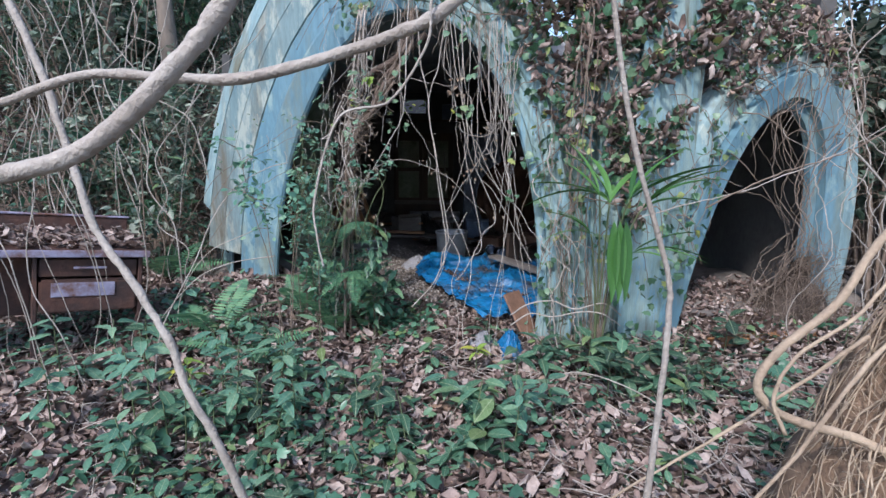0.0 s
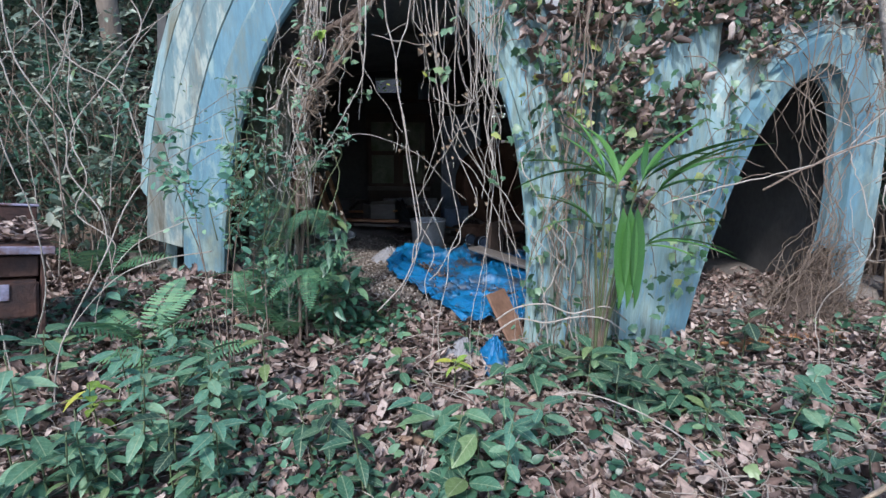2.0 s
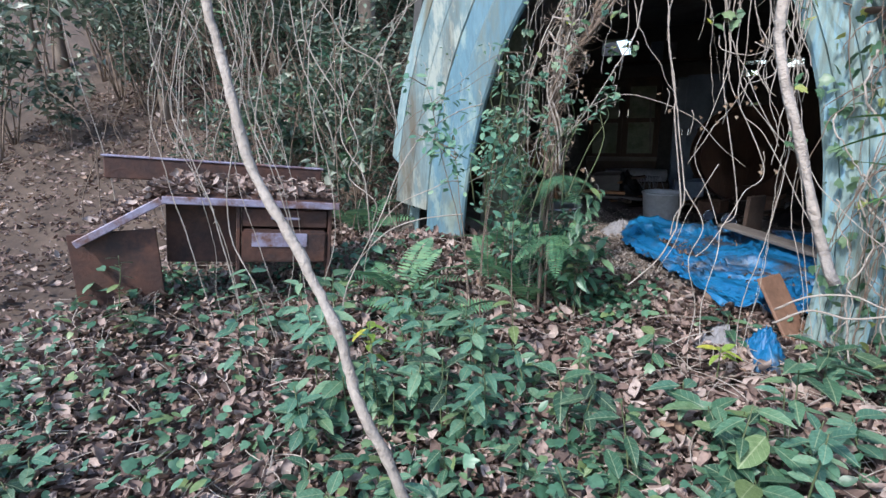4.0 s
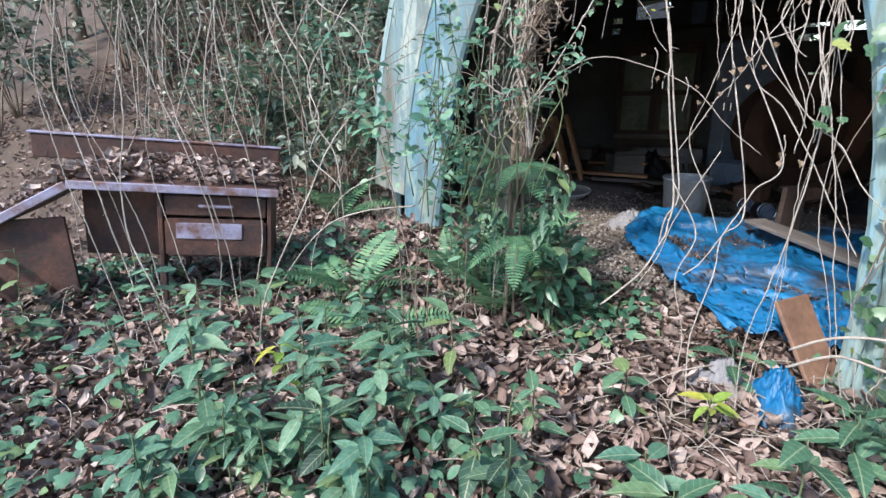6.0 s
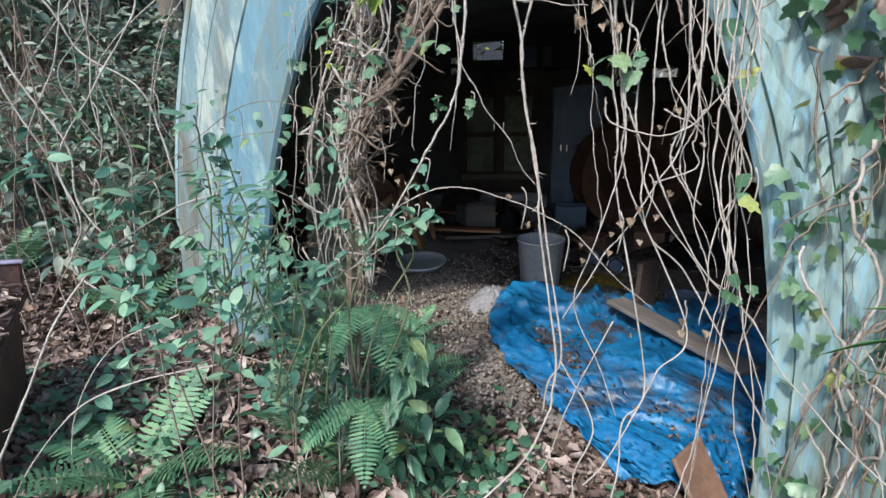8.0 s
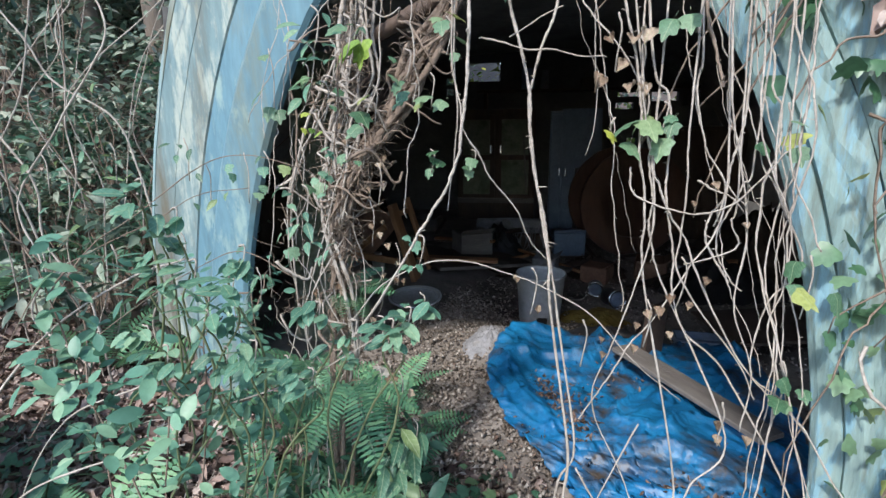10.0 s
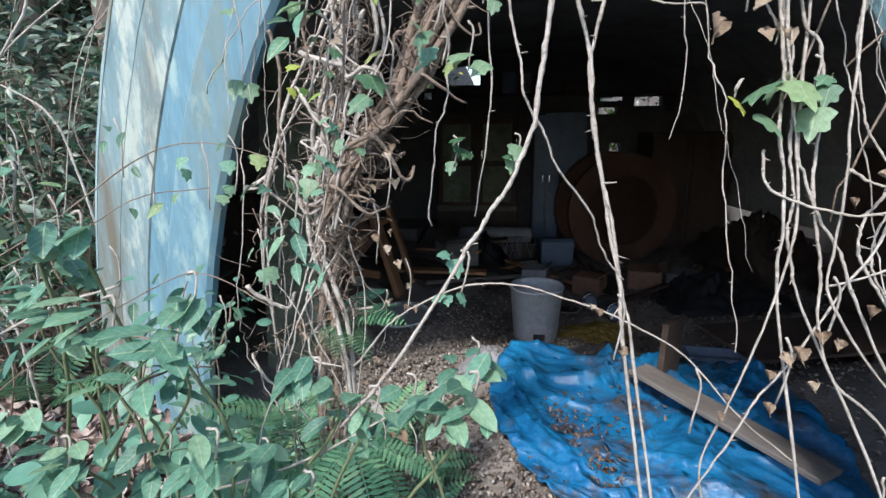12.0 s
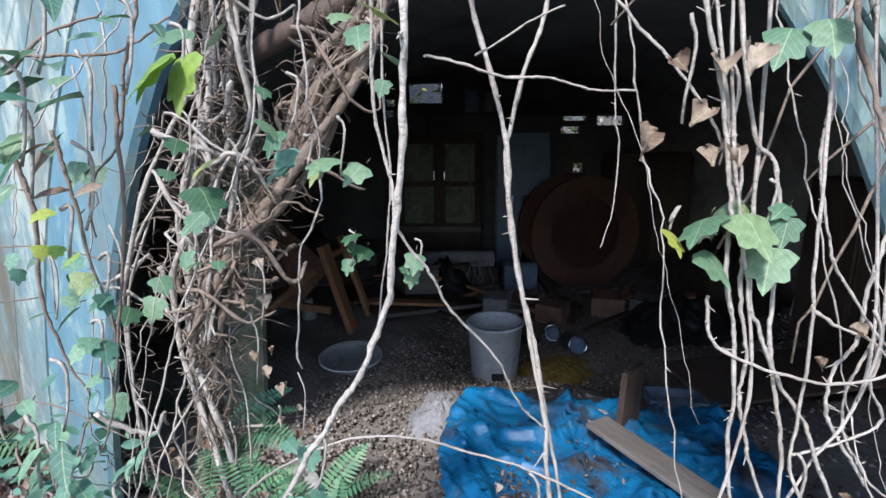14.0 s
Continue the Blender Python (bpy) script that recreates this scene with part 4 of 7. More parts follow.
def room_clutter():
    """Loose battens, pipes and cartons lying about in the dark."""
    for k in range(16):
        x, y, a, l = rnd(-1.5, 1.7), rnd(6.0, 7.4), rnd(0, 6.3), rnd(0.3, 0.9)
        z = float(floor_z(x, y)) + 0.03 + 0.02 * (k % 3)
        dx, dy = l / 2 * math.cos(a), l / 2 * math.sin(a)
        plank_piece("batten", (x - dx, y - dy, z), (x + dx, y + dy, z + rnd(0, 0.12)), rnd(0.03, 0.12), 0.025, (WOOD_GREY, WOOD_DARK, WOOD)[k % 3], "loose old batten lying on the dirt floor", "batten")
    for k in range(7):
        x, y = rnd(-1.3, 1.9), rnd(6.3, 7.6)
        t = thing("carton", "dusty dented carton on the dirt floor", "carton", at_floor(x, y, rnd(0, 90)), "cartons")
        w, d, h = rnd(0.18, 0.34), rnd(0.15, 0.28), rnd(0.10, 0.26)
        m = (WOOD_GREY, GREYCLOTH, PLYBOARD, BLUEGREY)[k % 4]
        part("body", box(w, d, h, Matrix(), 0.01), m, t)
        part("flap", box(w, d * 0.5, 0.006, pose(0, -d * 0.45, h + 0.004, -35), 0.001), m, t, "bent flap")
    ring = part("wire_ring", lathe([(0.085, 0.0), (0.095, 0.0), (0.096, 0.012), (0.085, 0.012), (0.085, 0.0)], 32), WOOD_GREY, None, smooth=True)
    ring.matrix_world = at_floor(0.32, 5.95, 0, 0.004)
    tagged(ring, "thin pale ring lying on the floor", "ring")
    blue = slab_between("sheet_hanging", [(0.30, 8.0, 1.05), (0.78, 8.0, 1.05), (0.76, 8.05, 1.72), (0.32, 8.05, 1.72)], 0.012, BLUEGREY, "blue-grey sheet hanging in the dark", "")
    tagged(blue, "blue-grey sheet hanging in the dark", "sheet")


room_clutter()


def round_lid():
    z = float(ground_z(-0.81, 4.0)) + 0.03
    ob = part("plate", lathe([(0.10, 0), (0.115, 0.006), (0.11, 0.03), (0.0, 0.04)], 30), WHITE, None, smooth=True)
    ob.matrix_world = pose(-0.81, 4.05, z, 18, -8, 0)
    tagged(ob, "dirty white round plate lying on the threshold", "plate")


round_lid()


def small_arch_heap():
    """Earth, fibrous roots and rotten boards that fill the foot of the small arch."""
    t = thing("root_heap", "fibrous brown roots and earth piled against the small arch", "roots", pose(2.36, 3.42, 0.12))
    n, k = 12, 26
    v = [(0.10, 0.0, 0.60)]
    for i in range(1, n + 1):
        q = i / n
        for j in range(k):
            a = 2 * math.pi * j / k
            w = 1 + 0.14 * math.sin(3 * a + 2) + rng.normal(0, 0.06)
            v.append((0.30 * q * w * math.cos(a) + 0.10 * (1 - q), 0.22 * q * w * math.sin(a), 0.58 * (1 - q) ** 0.8 + rng.normal(0, 0.03)))
    f = [(0, 1 + j, 1 + (j + 1) % k) for j in range(k)]
    for i in range(n - 1):
        for j in range(k):
            a, b = 1 + i * k + j, 1 + i * k + (j + 1) % k
            f += [(a, a + k, b + k), (a, b + k, b)]
    s = Soup()
    s.add(v, f)
    part_mesh("earth", s.mesh("earth", SOIL), t, "dark crumbling earth")
    s = Soup()
    for _ in range(420):
        a, q = rnd(2.6, 6.4), rnd(0.05, 1.0)
        p = np.array([0.31 * q * math.cos(a) + 0.10 * (1 - q), 0.23 * q * math.sin(a) - 0.01, 0.58 * (1 - q) ** 0.8 + 0.01])
        e = p + np.array([rnd(-0.12, 0.12), rnd(-0.08, 0.01), rnd(-0.16, 0.30)])
        tube(s, [p, (p + e) / 2 + rng.normal(0, 0.06, 3), e], rnd(0.001, 0.0032), 0.001, 3, 5)
    f = part_mesh("root_fuzz", s.mesh("root_fuzz", VINE_DARK), t, "matted fine brown roots")
    f["kind"] = "stuff"
    s = Soup()
    k = 1500
    x, y = rng.uniform(1.5, 2.75, k), rng.uniform(2.85, 4.1, k)
    z = np.maximum(ground_z(x, y) + 0.03, 0.26 * step(2.98, 3.12, y - 0.27 * (x - 1.6))) + rng.uniform(0.02, 0.07, k)
    s.many(DEAD_LEAF_C, sized(turns(k, 0.5), 0.02, 0.06), np.stack([x, y, z], -1))
    tagged(new("dry_leaves", s.mesh("dry_leaves", DEAD)), "dry leaves and bark bits on the step of the small arch", "leaves", kind="stuff")
    g = thing("gnarled_root", "knot of thick brown roots beside the palm foot", "roots", pose(1.02, 2.66, float(ground_z(1.02, 2.66))))
    for _ in range(9):
        a = rnd(0, 6.3)
        b = a + rnd(0.8, 2.2)
        stem("root", [(0.16 * math.cos(a), 0.10 * math.sin(a), rnd(0, 0.03)), (0.09 * math.cos(a), 0.06 * math.sin(a), rnd(0.04, 0.09)), (0.06 * math.cos(b), 0.06 * math.sin(b), rnd(0.04, 0.12)), (0.18 * math.cos(b), 0.11 * math.sin(b), rnd(0.0, 0.05))], rnd(0.012, 0.022), rnd(0.008, 0.014), VINE_DARK, g, 7, 6, 0.006)


small_arch_heap()
for a, b, w, m in (((1.66, 3.02, 0.24), (2.42, 3.20, 0.25), 0.16, WOOD), ((1.60, 3.22, 0.29), (2.30, 3.42, 0.30), 0.20, WOOD_DARK), ((1.75, 2.98, 0.17), (2.5, 3.14, 0.18), 0.10, WOOD_GREY)):
    plank_piece("step_board", a, b, w, 0.035, m, "rotten brown step board in the small arch", "board")


# ---- the desk outside ----
def steel_desk():
    base = float(ground_z(-2.2, 2.8)) - 0.02
    where = pose(-1.84, 2.90, base, 0, 7, 42)
    t = thing("steel_desk", "rusty steel desk, half collapsed under dead leaves", "desk", where)
    h = 0.80 - base
    # local: x runs to the left as minus, y to the back
    top = part("desktop", box(0.90, 0.72, 0.035, pose(-0.45, 0.36, h - 0.035), 0.008, segs=2), RUST, t, "rusted desk top")
    part("edge_strip", box(0.91, 0.014, 0.04, pose(-0.45, -0.008, h - 0.039), 0.004), STEELGREY, top, "pale enamelled front edge")
    sag = part("bent_top", box(0.46, 0.70, 0.03, pose(-1.085, 0.36, h - 0.155, 0, -32, 0), 0.008, segs=2), RUST, t, "caved-in end of the desk top")
    part("edge_strip", box(0.46, 0.014, 0.04, pose(-1.09, -0.006, h - 0.16, 0, -32, 0), 0.004), STEELGREY, sag, "pale bent front edge")
    part("sunk_panel", box(0.40, 0.02, 0.42, pose(-1.10, 0.05, h - 0.62, 0, -6, 0), 0.003), RUST, t, "rusted panel sunk into the litter")
    ledge = part("back_ledge", box(1.3, 0.03, 0.13, pose(-0.66, 0.70, h), 0.006), RUST, t, "raised back ledge")
    part("ledge_rim", box(1.32, 0.045, 0.012, pose(-0.66, 0.70, h + 0.132), 0.003), STEELGREY, ledge, "pale rim")
    side, mid = h - 0.04, -0.29
    for x in (-0.04, -0.54):
        part("side_panel", box(0.022, 0.66, 0.37, pose(x, 0.35, side - 0.37), 0.004), RUST, t)
        for y in (0.045, 0.655):
            part("leg", box(0.03, 0.035, side - 0.36, pose(x, y, 0), 0.004), RUST, t, "rusted square leg")
    part("back_panel", box(0.47, 0.02, 0.37, pose(mid, 0.66, side - 0.37), 0.003), RUST, t)
    d = part("drawer", box(0.465, 0.40, 0.10, pose(mid, 0.23, side - 0.115), 0.005), RUST, t, "shallow rusted drawer")
    part("handle", box(0.16, 0.02, 0.014, pose(mid, 0.022, side - 0.07), 0.005), STEELGREY, d, "pale bar handle")
    d = part("drawer", box(0.465, 0.40, 0.19, pose(mid, 0.21, side - 0.32), 0.012, segs=2), RUST, t, "deep rusted drawer with pale enamel left")
    part("enamel_patch", box(0.30, 0.006, 0.08, pose(mid - 0.03, 0.007, side - 0.225), 0.002), STEELGREY, d, "flaking violet-grey enamel")
    part("knee_panel", box(0.36, 0.02, 0.36, pose(-0.735, 0.20, side - 0.36), 0.003), RUST, t, "rusted panel beside the drawers")
    s = Soup()
    k = 620
    x, y = rng.uniform(-0.88, -0.03, k), rng.uniform(0.05, 0.68, k)
    s.many(DEAD_LEAF, sized(turns(k, 0.35), 0.035, 0.085), np.stack([x, y, h + 0.012 + rng.uniform(0, 0.05, k) * (0.3 + y)], -1))
    k = 260
    x, y = rng.uniform(-1.25, -0.9, k), rng.uniform(0.05, 0.68, k)
    s.many(DEAD_LEAF, sized(turns(k, 0.4), 0.03, 0.08), np.stack([x, y, h + 0.012 + 0.62 * (x + 0.9) + rng.uniform(0, 0.03, k)], -1))
    ob = new("dead_leaves", s.mesh("dead_leaves", DEAD))
    ob.matrix_world = where
    tagged(ob, "dead leaves heaped on the desk top", "leaves", kind="stuff")

steel_desk()


# ---- ground cover ----
def clear_of_house(x, y, gap=0.0):
    u = (x - LX) * UX + (y - LY) * UY
    d = depth_in(x, y)
    return ~((d > gap) & (u > -0.75) & (u < 4.2))


def litter():
    s = Soup()
    k = 64000
    x = np.concatenate([rng.uniform(-3.6, 3.0, k // 2), rng.uniform(-8, 5, k // 2)])
    y = np.concatenate([rng.uniform(0.7, 4.4, k // 2), rng.uniform(0.2, 11, k // 2)])
    keep = clear_of_house(x, y, 0.25)
    x, y = x[keep], y[keep]
    z = ground_z(x, y) + 0.012 + rng.uniform(0, 0.035, len(x))
    p = np.stack([x, y, z], -1)
    xb, yb = rng.uniform(-9, 7, 26000), rng.uniform(-5, 1.6, 26000)
    p = np.concatenate([p, np.stack([xb, yb, ground_z(xb, yb) + 0.012 + rng.uniform(0, 0.03, 26000)], -1)])
    p, x = p[rng.permutation(len(p))], p[:, 0]
    q = len(x) // 4
    for k, shape in enumerate((DEAD_LEAF, DEAD_LEAF_B, DEAD_LEAF_C, DEAD_LEAF_D)):
        s.many(shape, sized(turns(q, 0.45), 0.026, (0.09, 0.10, 0.08, 0.07)[k]), p[k * q:(k + 1) * q])
    tagged(new("leaf_litter", s.mesh("leaf_litter", DEAD)), "thick litter of pinkish brown dead leaves", "leaf litter", kind="stuff")
    s = Soup()
    for k in range(1500):
        x0, y0, a, l = rnd(-3.4, 2.9) if k < 900 else rnd(0.5, 2.9), rnd(0.9, 3.8), rnd(0, 6.3), rnd(0.12, 0.6)
        if not clear_of_house(np.array(x0), np.array(y0), 0.1):
            continue
        pts = [(x0 + l * q * math.cos(a + 0.6 * q), y0 + l * q * math.sin(a + 0.6 * q), 0) for q in (0, 0.35, 0.7, 1)]
        pts = [(px, py, float(ground_z(px, py)) + 0.03 + rnd(0, 0.05)) for px, py, _ in pts]
        tube(s, pts, rnd(0.0015, 0.004), 0.001, 4, 3, 0.004)
    tagged(new("fallen_twigs", s.mesh("fallen_twigs", VINE)), "thin pale fallen twigs on the litter", "twigs", kind="stuff")


litter()


def cover_density(x, y):
    """Green cover is thick in the foreground and to the left, thin before the arch."""
    bare = np.exp(-(((x + 0.15) / 0.8) ** 2 + ((y - 2.75) / 0.45) ** 2))
    patch = 0.5 + 0.5 * np.sin(2.1 * x + 1.3 * np.sin(1.9 * y)) * np.sin(2.6 * y + 0.7 * x)
    return np.clip(0.10 + 0.85 * patch ** 1.5 - 0.85 * bare, 0.02, 1) * (1 - 0.45 * step(0.55, 1.2, x))


def low_cover():
    s = Soup()
    k = 14000
    x, y = np.concatenate([rng.uniform(-3.4, 2.8, k), rng.uniform(-6, 5, k // 2)]), np.concatenate([rng.uniform(0.9, 3.7, k), rng.uniform(-3.5, 1.2, k // 2)])
    k = len(x)
    keep = clear_of_house(x, y, 0.05) & (rng.uniform(0, 1, k) < cover_density(x, y))
    x, y = x[keep], y[keep]
    z = ground_z(x, y) + rng.uniform(0.03, 0.13, len(x))
    xt, yt = rng.normal(-0.30, 0.13, 360), rng.normal(3.28, 0.14, 360)
    x, y, z = np.concatenate([x, xt]), np.concatenate([y, yt]), np.concatenate([z, ground_z(xt, yt) + rng.uniform(0.03, 0.12, 360)])
    mixed = rng.permutation(len(x))
    x, y, z = x[mixed], y[mixed], z[mixed]
    half = len(x) // 2
    p = np.stack([x, y, z], -1)
    s.many(LEAF_ROUND, sized(turns(half, 0.4), 0.03, 0.07), p[:half])
    s.many(IVY_LEAF, sized(turns(len(x) - half, 0.4), 0.03, 0.065), p[half:])
    tagged(new("ground_ivy", s.mesh("ground_ivy", GREEN)), "low dark green ivy creeping over the litter", "ivy", kind="stuff")


low_cover()

LEAF_MESHES = {}


def crumpled_shape():
    """A withered leaf: a lobed outline rolled up along its rib, with puckers."""
    v, f, n, m = [], [], 9, 7
    for i in range(n):
        t = i / (n - 1)
        w = 0.40 * math.sin(math.pi * (0.05 + 0.92 * t)) ** 0.8 * (1 + 0.28 * math.sin(13 * t))
        for j in range(m):
            q = 2 * j / (m - 1) - 1
            roll = 1.9 * q * (0.6 + 0.4 * math.sin(4 * t))
            pk = Vector((6 * t, 4 * q, 1.7))
            r = 0.30 * w / 0.4
            v.append((t * 0.85 + 0.10 * noise.noise(pk), r * math.sin(roll) + 0.09 * noise.noise(pk + Vector((3, 1, 5))), r * (1 - math.cos(roll)) + 0.12 * noise.noise(pk + Vector((8, 2, 0))) - 0.25 * t * t))
    for i in range(n - 1):
        for j in range(m - 1):
            a = i * m + j
            f += [(a, a + m, a + m + 1), (a, a + m + 1, a + 1)]
    return np.array(v, float), np.array(f)


CRUMPLED = crumpled_shape()


def leaf_mesh(kind, material):
    key = (kind, material.name)
    if key not in LEAF_MESHES:
        s = Soup()
        s.add(*{"leaf": LEAF, "long": LEAF_LONG, "round": LEAF_ROUND, "ivy": IVY_LEAF, "dead": CRUMPLED}[kind])
        LEAF_MESHES[key] = s.mesh("leaf", VEINED.get(material.name, material))
    return LEAF_MESHES[key]


def leaf_part(parent, p, yaw, pitch, size, kind, material, roll=0.0):
    ob = new("leaf", leaf_mesh(kind, material))
    ob.parent = parent
    ob.matrix_basis = Matrix.LocRotScale(p, Euler((roll, pitch, yaw)), (size, size, size))
    return ob


def sapling(x, y, h, n, size, material, kind="leaf", lean=(0, 0), label="young broad-leaved seedling in the leaf litter", whorl=False, base=None):
    """A seedling: one stem with leaves along it or in a whorl at its tip."""
    z0 = float(ground_z(x, y)) if base is None else base
    t = thing("seedling", label, "seedling", pose(x, y, z0 - 0.01), "seedlings")
    tip = (lean[0], lean[1], h)
    ctrl = [(0, 0, 0), (lean[0] * 0.3 + rnd(-0.01, 0.01), lean[1] * 0.3, h * 0.4), (lean[0] * 0.7, lean[1] * 0.7 + rnd(-0.01, 0.01), h * 0.75), tip]
    stem("stem", ctrl, 0.004, 0.002, GREENSTEM, t, 5, 4, 0.002)
    pts = spline(ctrl, 6)
    for k in range(n):
        q = 0.35 + 0.65 * (k + 0.5) / n if not whorl else rnd(0.82, 1.0)
        p = pts[min(len(pts) - 1, int(q * (len(pts) - 1)))]
        leaf_part(t, tuple(p), 2.4 * k + rnd(-0.3, 0.3), rnd(-0.45, 0.35), size * rnd(0.7, 1.15), kind, material, rnd(-0.35, 0.35))
    return t


# seedlings seen close to the walk
sapling(0.20, 2.66, 0.20, 9, 0.10, LIME, "leaf", label="bright yellow-green seedling in the leaf litter", whorl=True)
sapling(0.12, 2.25, 0.17, 6, 0.17, GREEN, "leaf", whorl=True)
sapling(0.55, 2.62, 0.26, 10, 0.15, GREEN, "leaf")
sapling(0.80, 2.55, 0.32, 8, 0.17, GREEN, "leaf")
sapling(-0.45, 3.10, 0.33, 8, 0.12, GREEN, "long")
sapling(-0.66, 2.60, 0.36, 10, 0.13, GREEN, "leaf")
sapling(-0.30, 2.45, 0.26, 9, 0.11, GREEN, "leaf")
sapling(-1.27, 2.35, 0.25, 9, 0.12, LIME, "leaf", label="yellowing seedling in the leaf litter")
sapling(-0.90, 2.02, 0.50, 12, 0.12, PALEGREEN, "leaf", (0.05, 0.02))
sapling(-1.20, 1.95, 0.55, 12, 0.13, PALEGREEN, "leaf", (-0.05, 0.03))
sapling(-0.60, 1.95, 0.36, 11, 0.12, PALEGREEN, "leaf")
sapling(-1.55, 2.25, 0.48, 12, 0.12, PALEGREEN, "leaf")
for x, y, h in ((-1.05, 2.25, 0.45), (-1.38, 2.08, 0.42), (-0.75, 2.2, 0.38), (-1.7, 2.0, 0.4), (-1.15, 1.7, 0.3), (-0.5, 2.25, 0.28), (-1.9, 2.3, 0.45), (-1.0, 2.5, 0.42)):
    sapling(x, y, h, 13, 0.095, PALEGREEN, "round", (rnd(-0.08, 0.08), rnd(-0.05, 0.05)))
for k in range(10):
    sapling(rnd(-1.15, -0.45), rnd(1.75, 2.5), rnd(0.22, 0.42), 12, rnd(0.08, 0.12), (PALEGREEN, GREEN)[k % 2], "leaf", (rnd(-0.08, 0.08), rnd(-0.05, 0.05)))
for k in range(190):
    for _ in range(30):
        x, y = rnd(-2.9, 2.5), rnd(0.95, 3.5)
        if x < -1.1 and rng.uniform() < 0.65:
            continue
        if clear_of_house(np.array(x), np.array(y), -0.15) and rng.uniform() < cover_density(x, y) and math.hypot(x + 2.4, y - 3.0) > 0.55 and math.hypot(x - 1.2, y - 1.1) > 0.4 and not (-1.75 < x < -0.5 and 2.62 < y < 3.4):
            break
    near = y < 1.9
    sapling(x, y, rnd(0.08, 0.20) if near else rnd(0.12, 0.36), int(rng.integers(5, 10)), rnd(0.05, 0.11) if near else rnd(0.07, 0.15), (GREEN, GREEN, PALEGREEN, DARKGREEN)[int(rng.integers(0, 4))], ("leaf", "round", "round", "leaf")[int(rng.integers(0, 4))], (rnd(-0.06, 0.06), rnd(-0.06, 0.06)))


# ---- ferns ----
def frond_shape(pairs=22, width=0.17):
    """A feathered frond one unit long: an arched rib with toothed leaflets."""
    v, f = [], []
    for k in range(pairs + 1):
        t = k / pairs
        x, z = t * (1 - 0.12 * t), 0.30 * t - 0.46 * t * t
        v += [(x, -0.006 * (1.1 - t), z), (x, 0.006 * (1.1 - t), z)]
    for k in range(pairs):
        a = 2 * k
        f += [(a, a + 2, a + 3), (a, a + 3, a + 1)]
    for k in range(2, pairs):
        t = k / pairs
        x, z = t * (1 - 0.12 * t), 0.30 * t - 0.46 * t * t
        ln = width * math.sin(math.pi * min(1, 0.10 + t * 0.93)) ** 0.7
        for side in (-1, 1):
            n0 = len(v)
            w = 0.021
            v += [(x, 0, z)]
            m = 5
            for j in range(1, m):
                q = j / m
                v += [(x + 0.12 * ln * q - w * (1 - q * 0.7), side * ln * q, z - 0.10 * ln * q), (x + 0.12 * ln * q + w * (1 - q * 0.7), side * ln * q, z - 0.10 * ln * q)]
            v += [(x + 0.14 * ln, side * ln, z - 0.14 * ln)]
            f.append((n0, n0 + 1, n0 + 2))
            for j in range(m - 2):
                a = n0 + 1 + 2 * j
                f += [(a, a + 2, a + 3), (a, a + 3, a + 1)]
            e = len(v) - 1
            f.append((e - 2, e, e - 1))
    return np.array(v, float), np.array(f)


_s = Soup()
_s.add(*frond_shape())
FROND = _s.mesh("frond", FERN)


def fern(x, y, n, size, z=None, spread=(0, 6.28), pitch=-0.55):
    z0 = float(ground_z(x, y)) - 0.01 if z is None else z
    t = thing("fern", "green fern with arching feathered fronds", "fern", pose(x, y, z0), "ferns")
    for k in range(n):
        ob = new("frond", FROND)
        ob.parent = t
        sz = size * rnd(0.75, 1.15)
        yaw = spread[0] + (spread[1] - spread[0]) * (k + rnd(0.1, 0.9)) / n
        ob.matrix_basis = Matrix.LocRotScale((0, 0, 0), Euler((rnd(-0.35, 0.35), pitch + rnd(-0.3, 0.25), yaw)), (sz, sz, sz))
    return t


fern(-1.45, 3.04, 9, 0.62, pitch=-0.42)
fern(-1.18, 2.84, 6, 0.50, pitch=-0.36)
fern(-0.72, 3.24, 8, 0.46, pitch=-0.85)
fern(-0.55, 3.32, 6, 0.34, pitch=-0.7)
fern(-0.88, 3.62, 9, 0.50, pitch=-0.6)
fern(-0.62, 3.78, 7, 0.42)
fern(-0.98, 3.34, 4, 0.40, pitch=-0.8)
fern(-0.68, 3.24, 6, 0.26, 0.78, (3.4, 6.4), -0.25)
fern(-0.62, 3.26, 6, 0.22, 1.16, (-1.4, 1.0), -0.2)
fern(-0.74, 3.22, 6, 0.26, 0.95, (3.6, 6.3), -0.1)
fern(-1.05, 3.9, 8, 0.42)
fern(-0.72, 3.95, 8, 0.42)
fern(-0.55, 3.55, 8, 0.36)
fern(-1.9, 4.6, 8, 0.55)
fern(-2.4, 4.2, 8, 0.6)
fern(-2.9, 4.9, 9, 0.6)
fern(-3.4, 4.3, 8, 0.6)
fern(-2.2, 5.4, 8, 0.6)


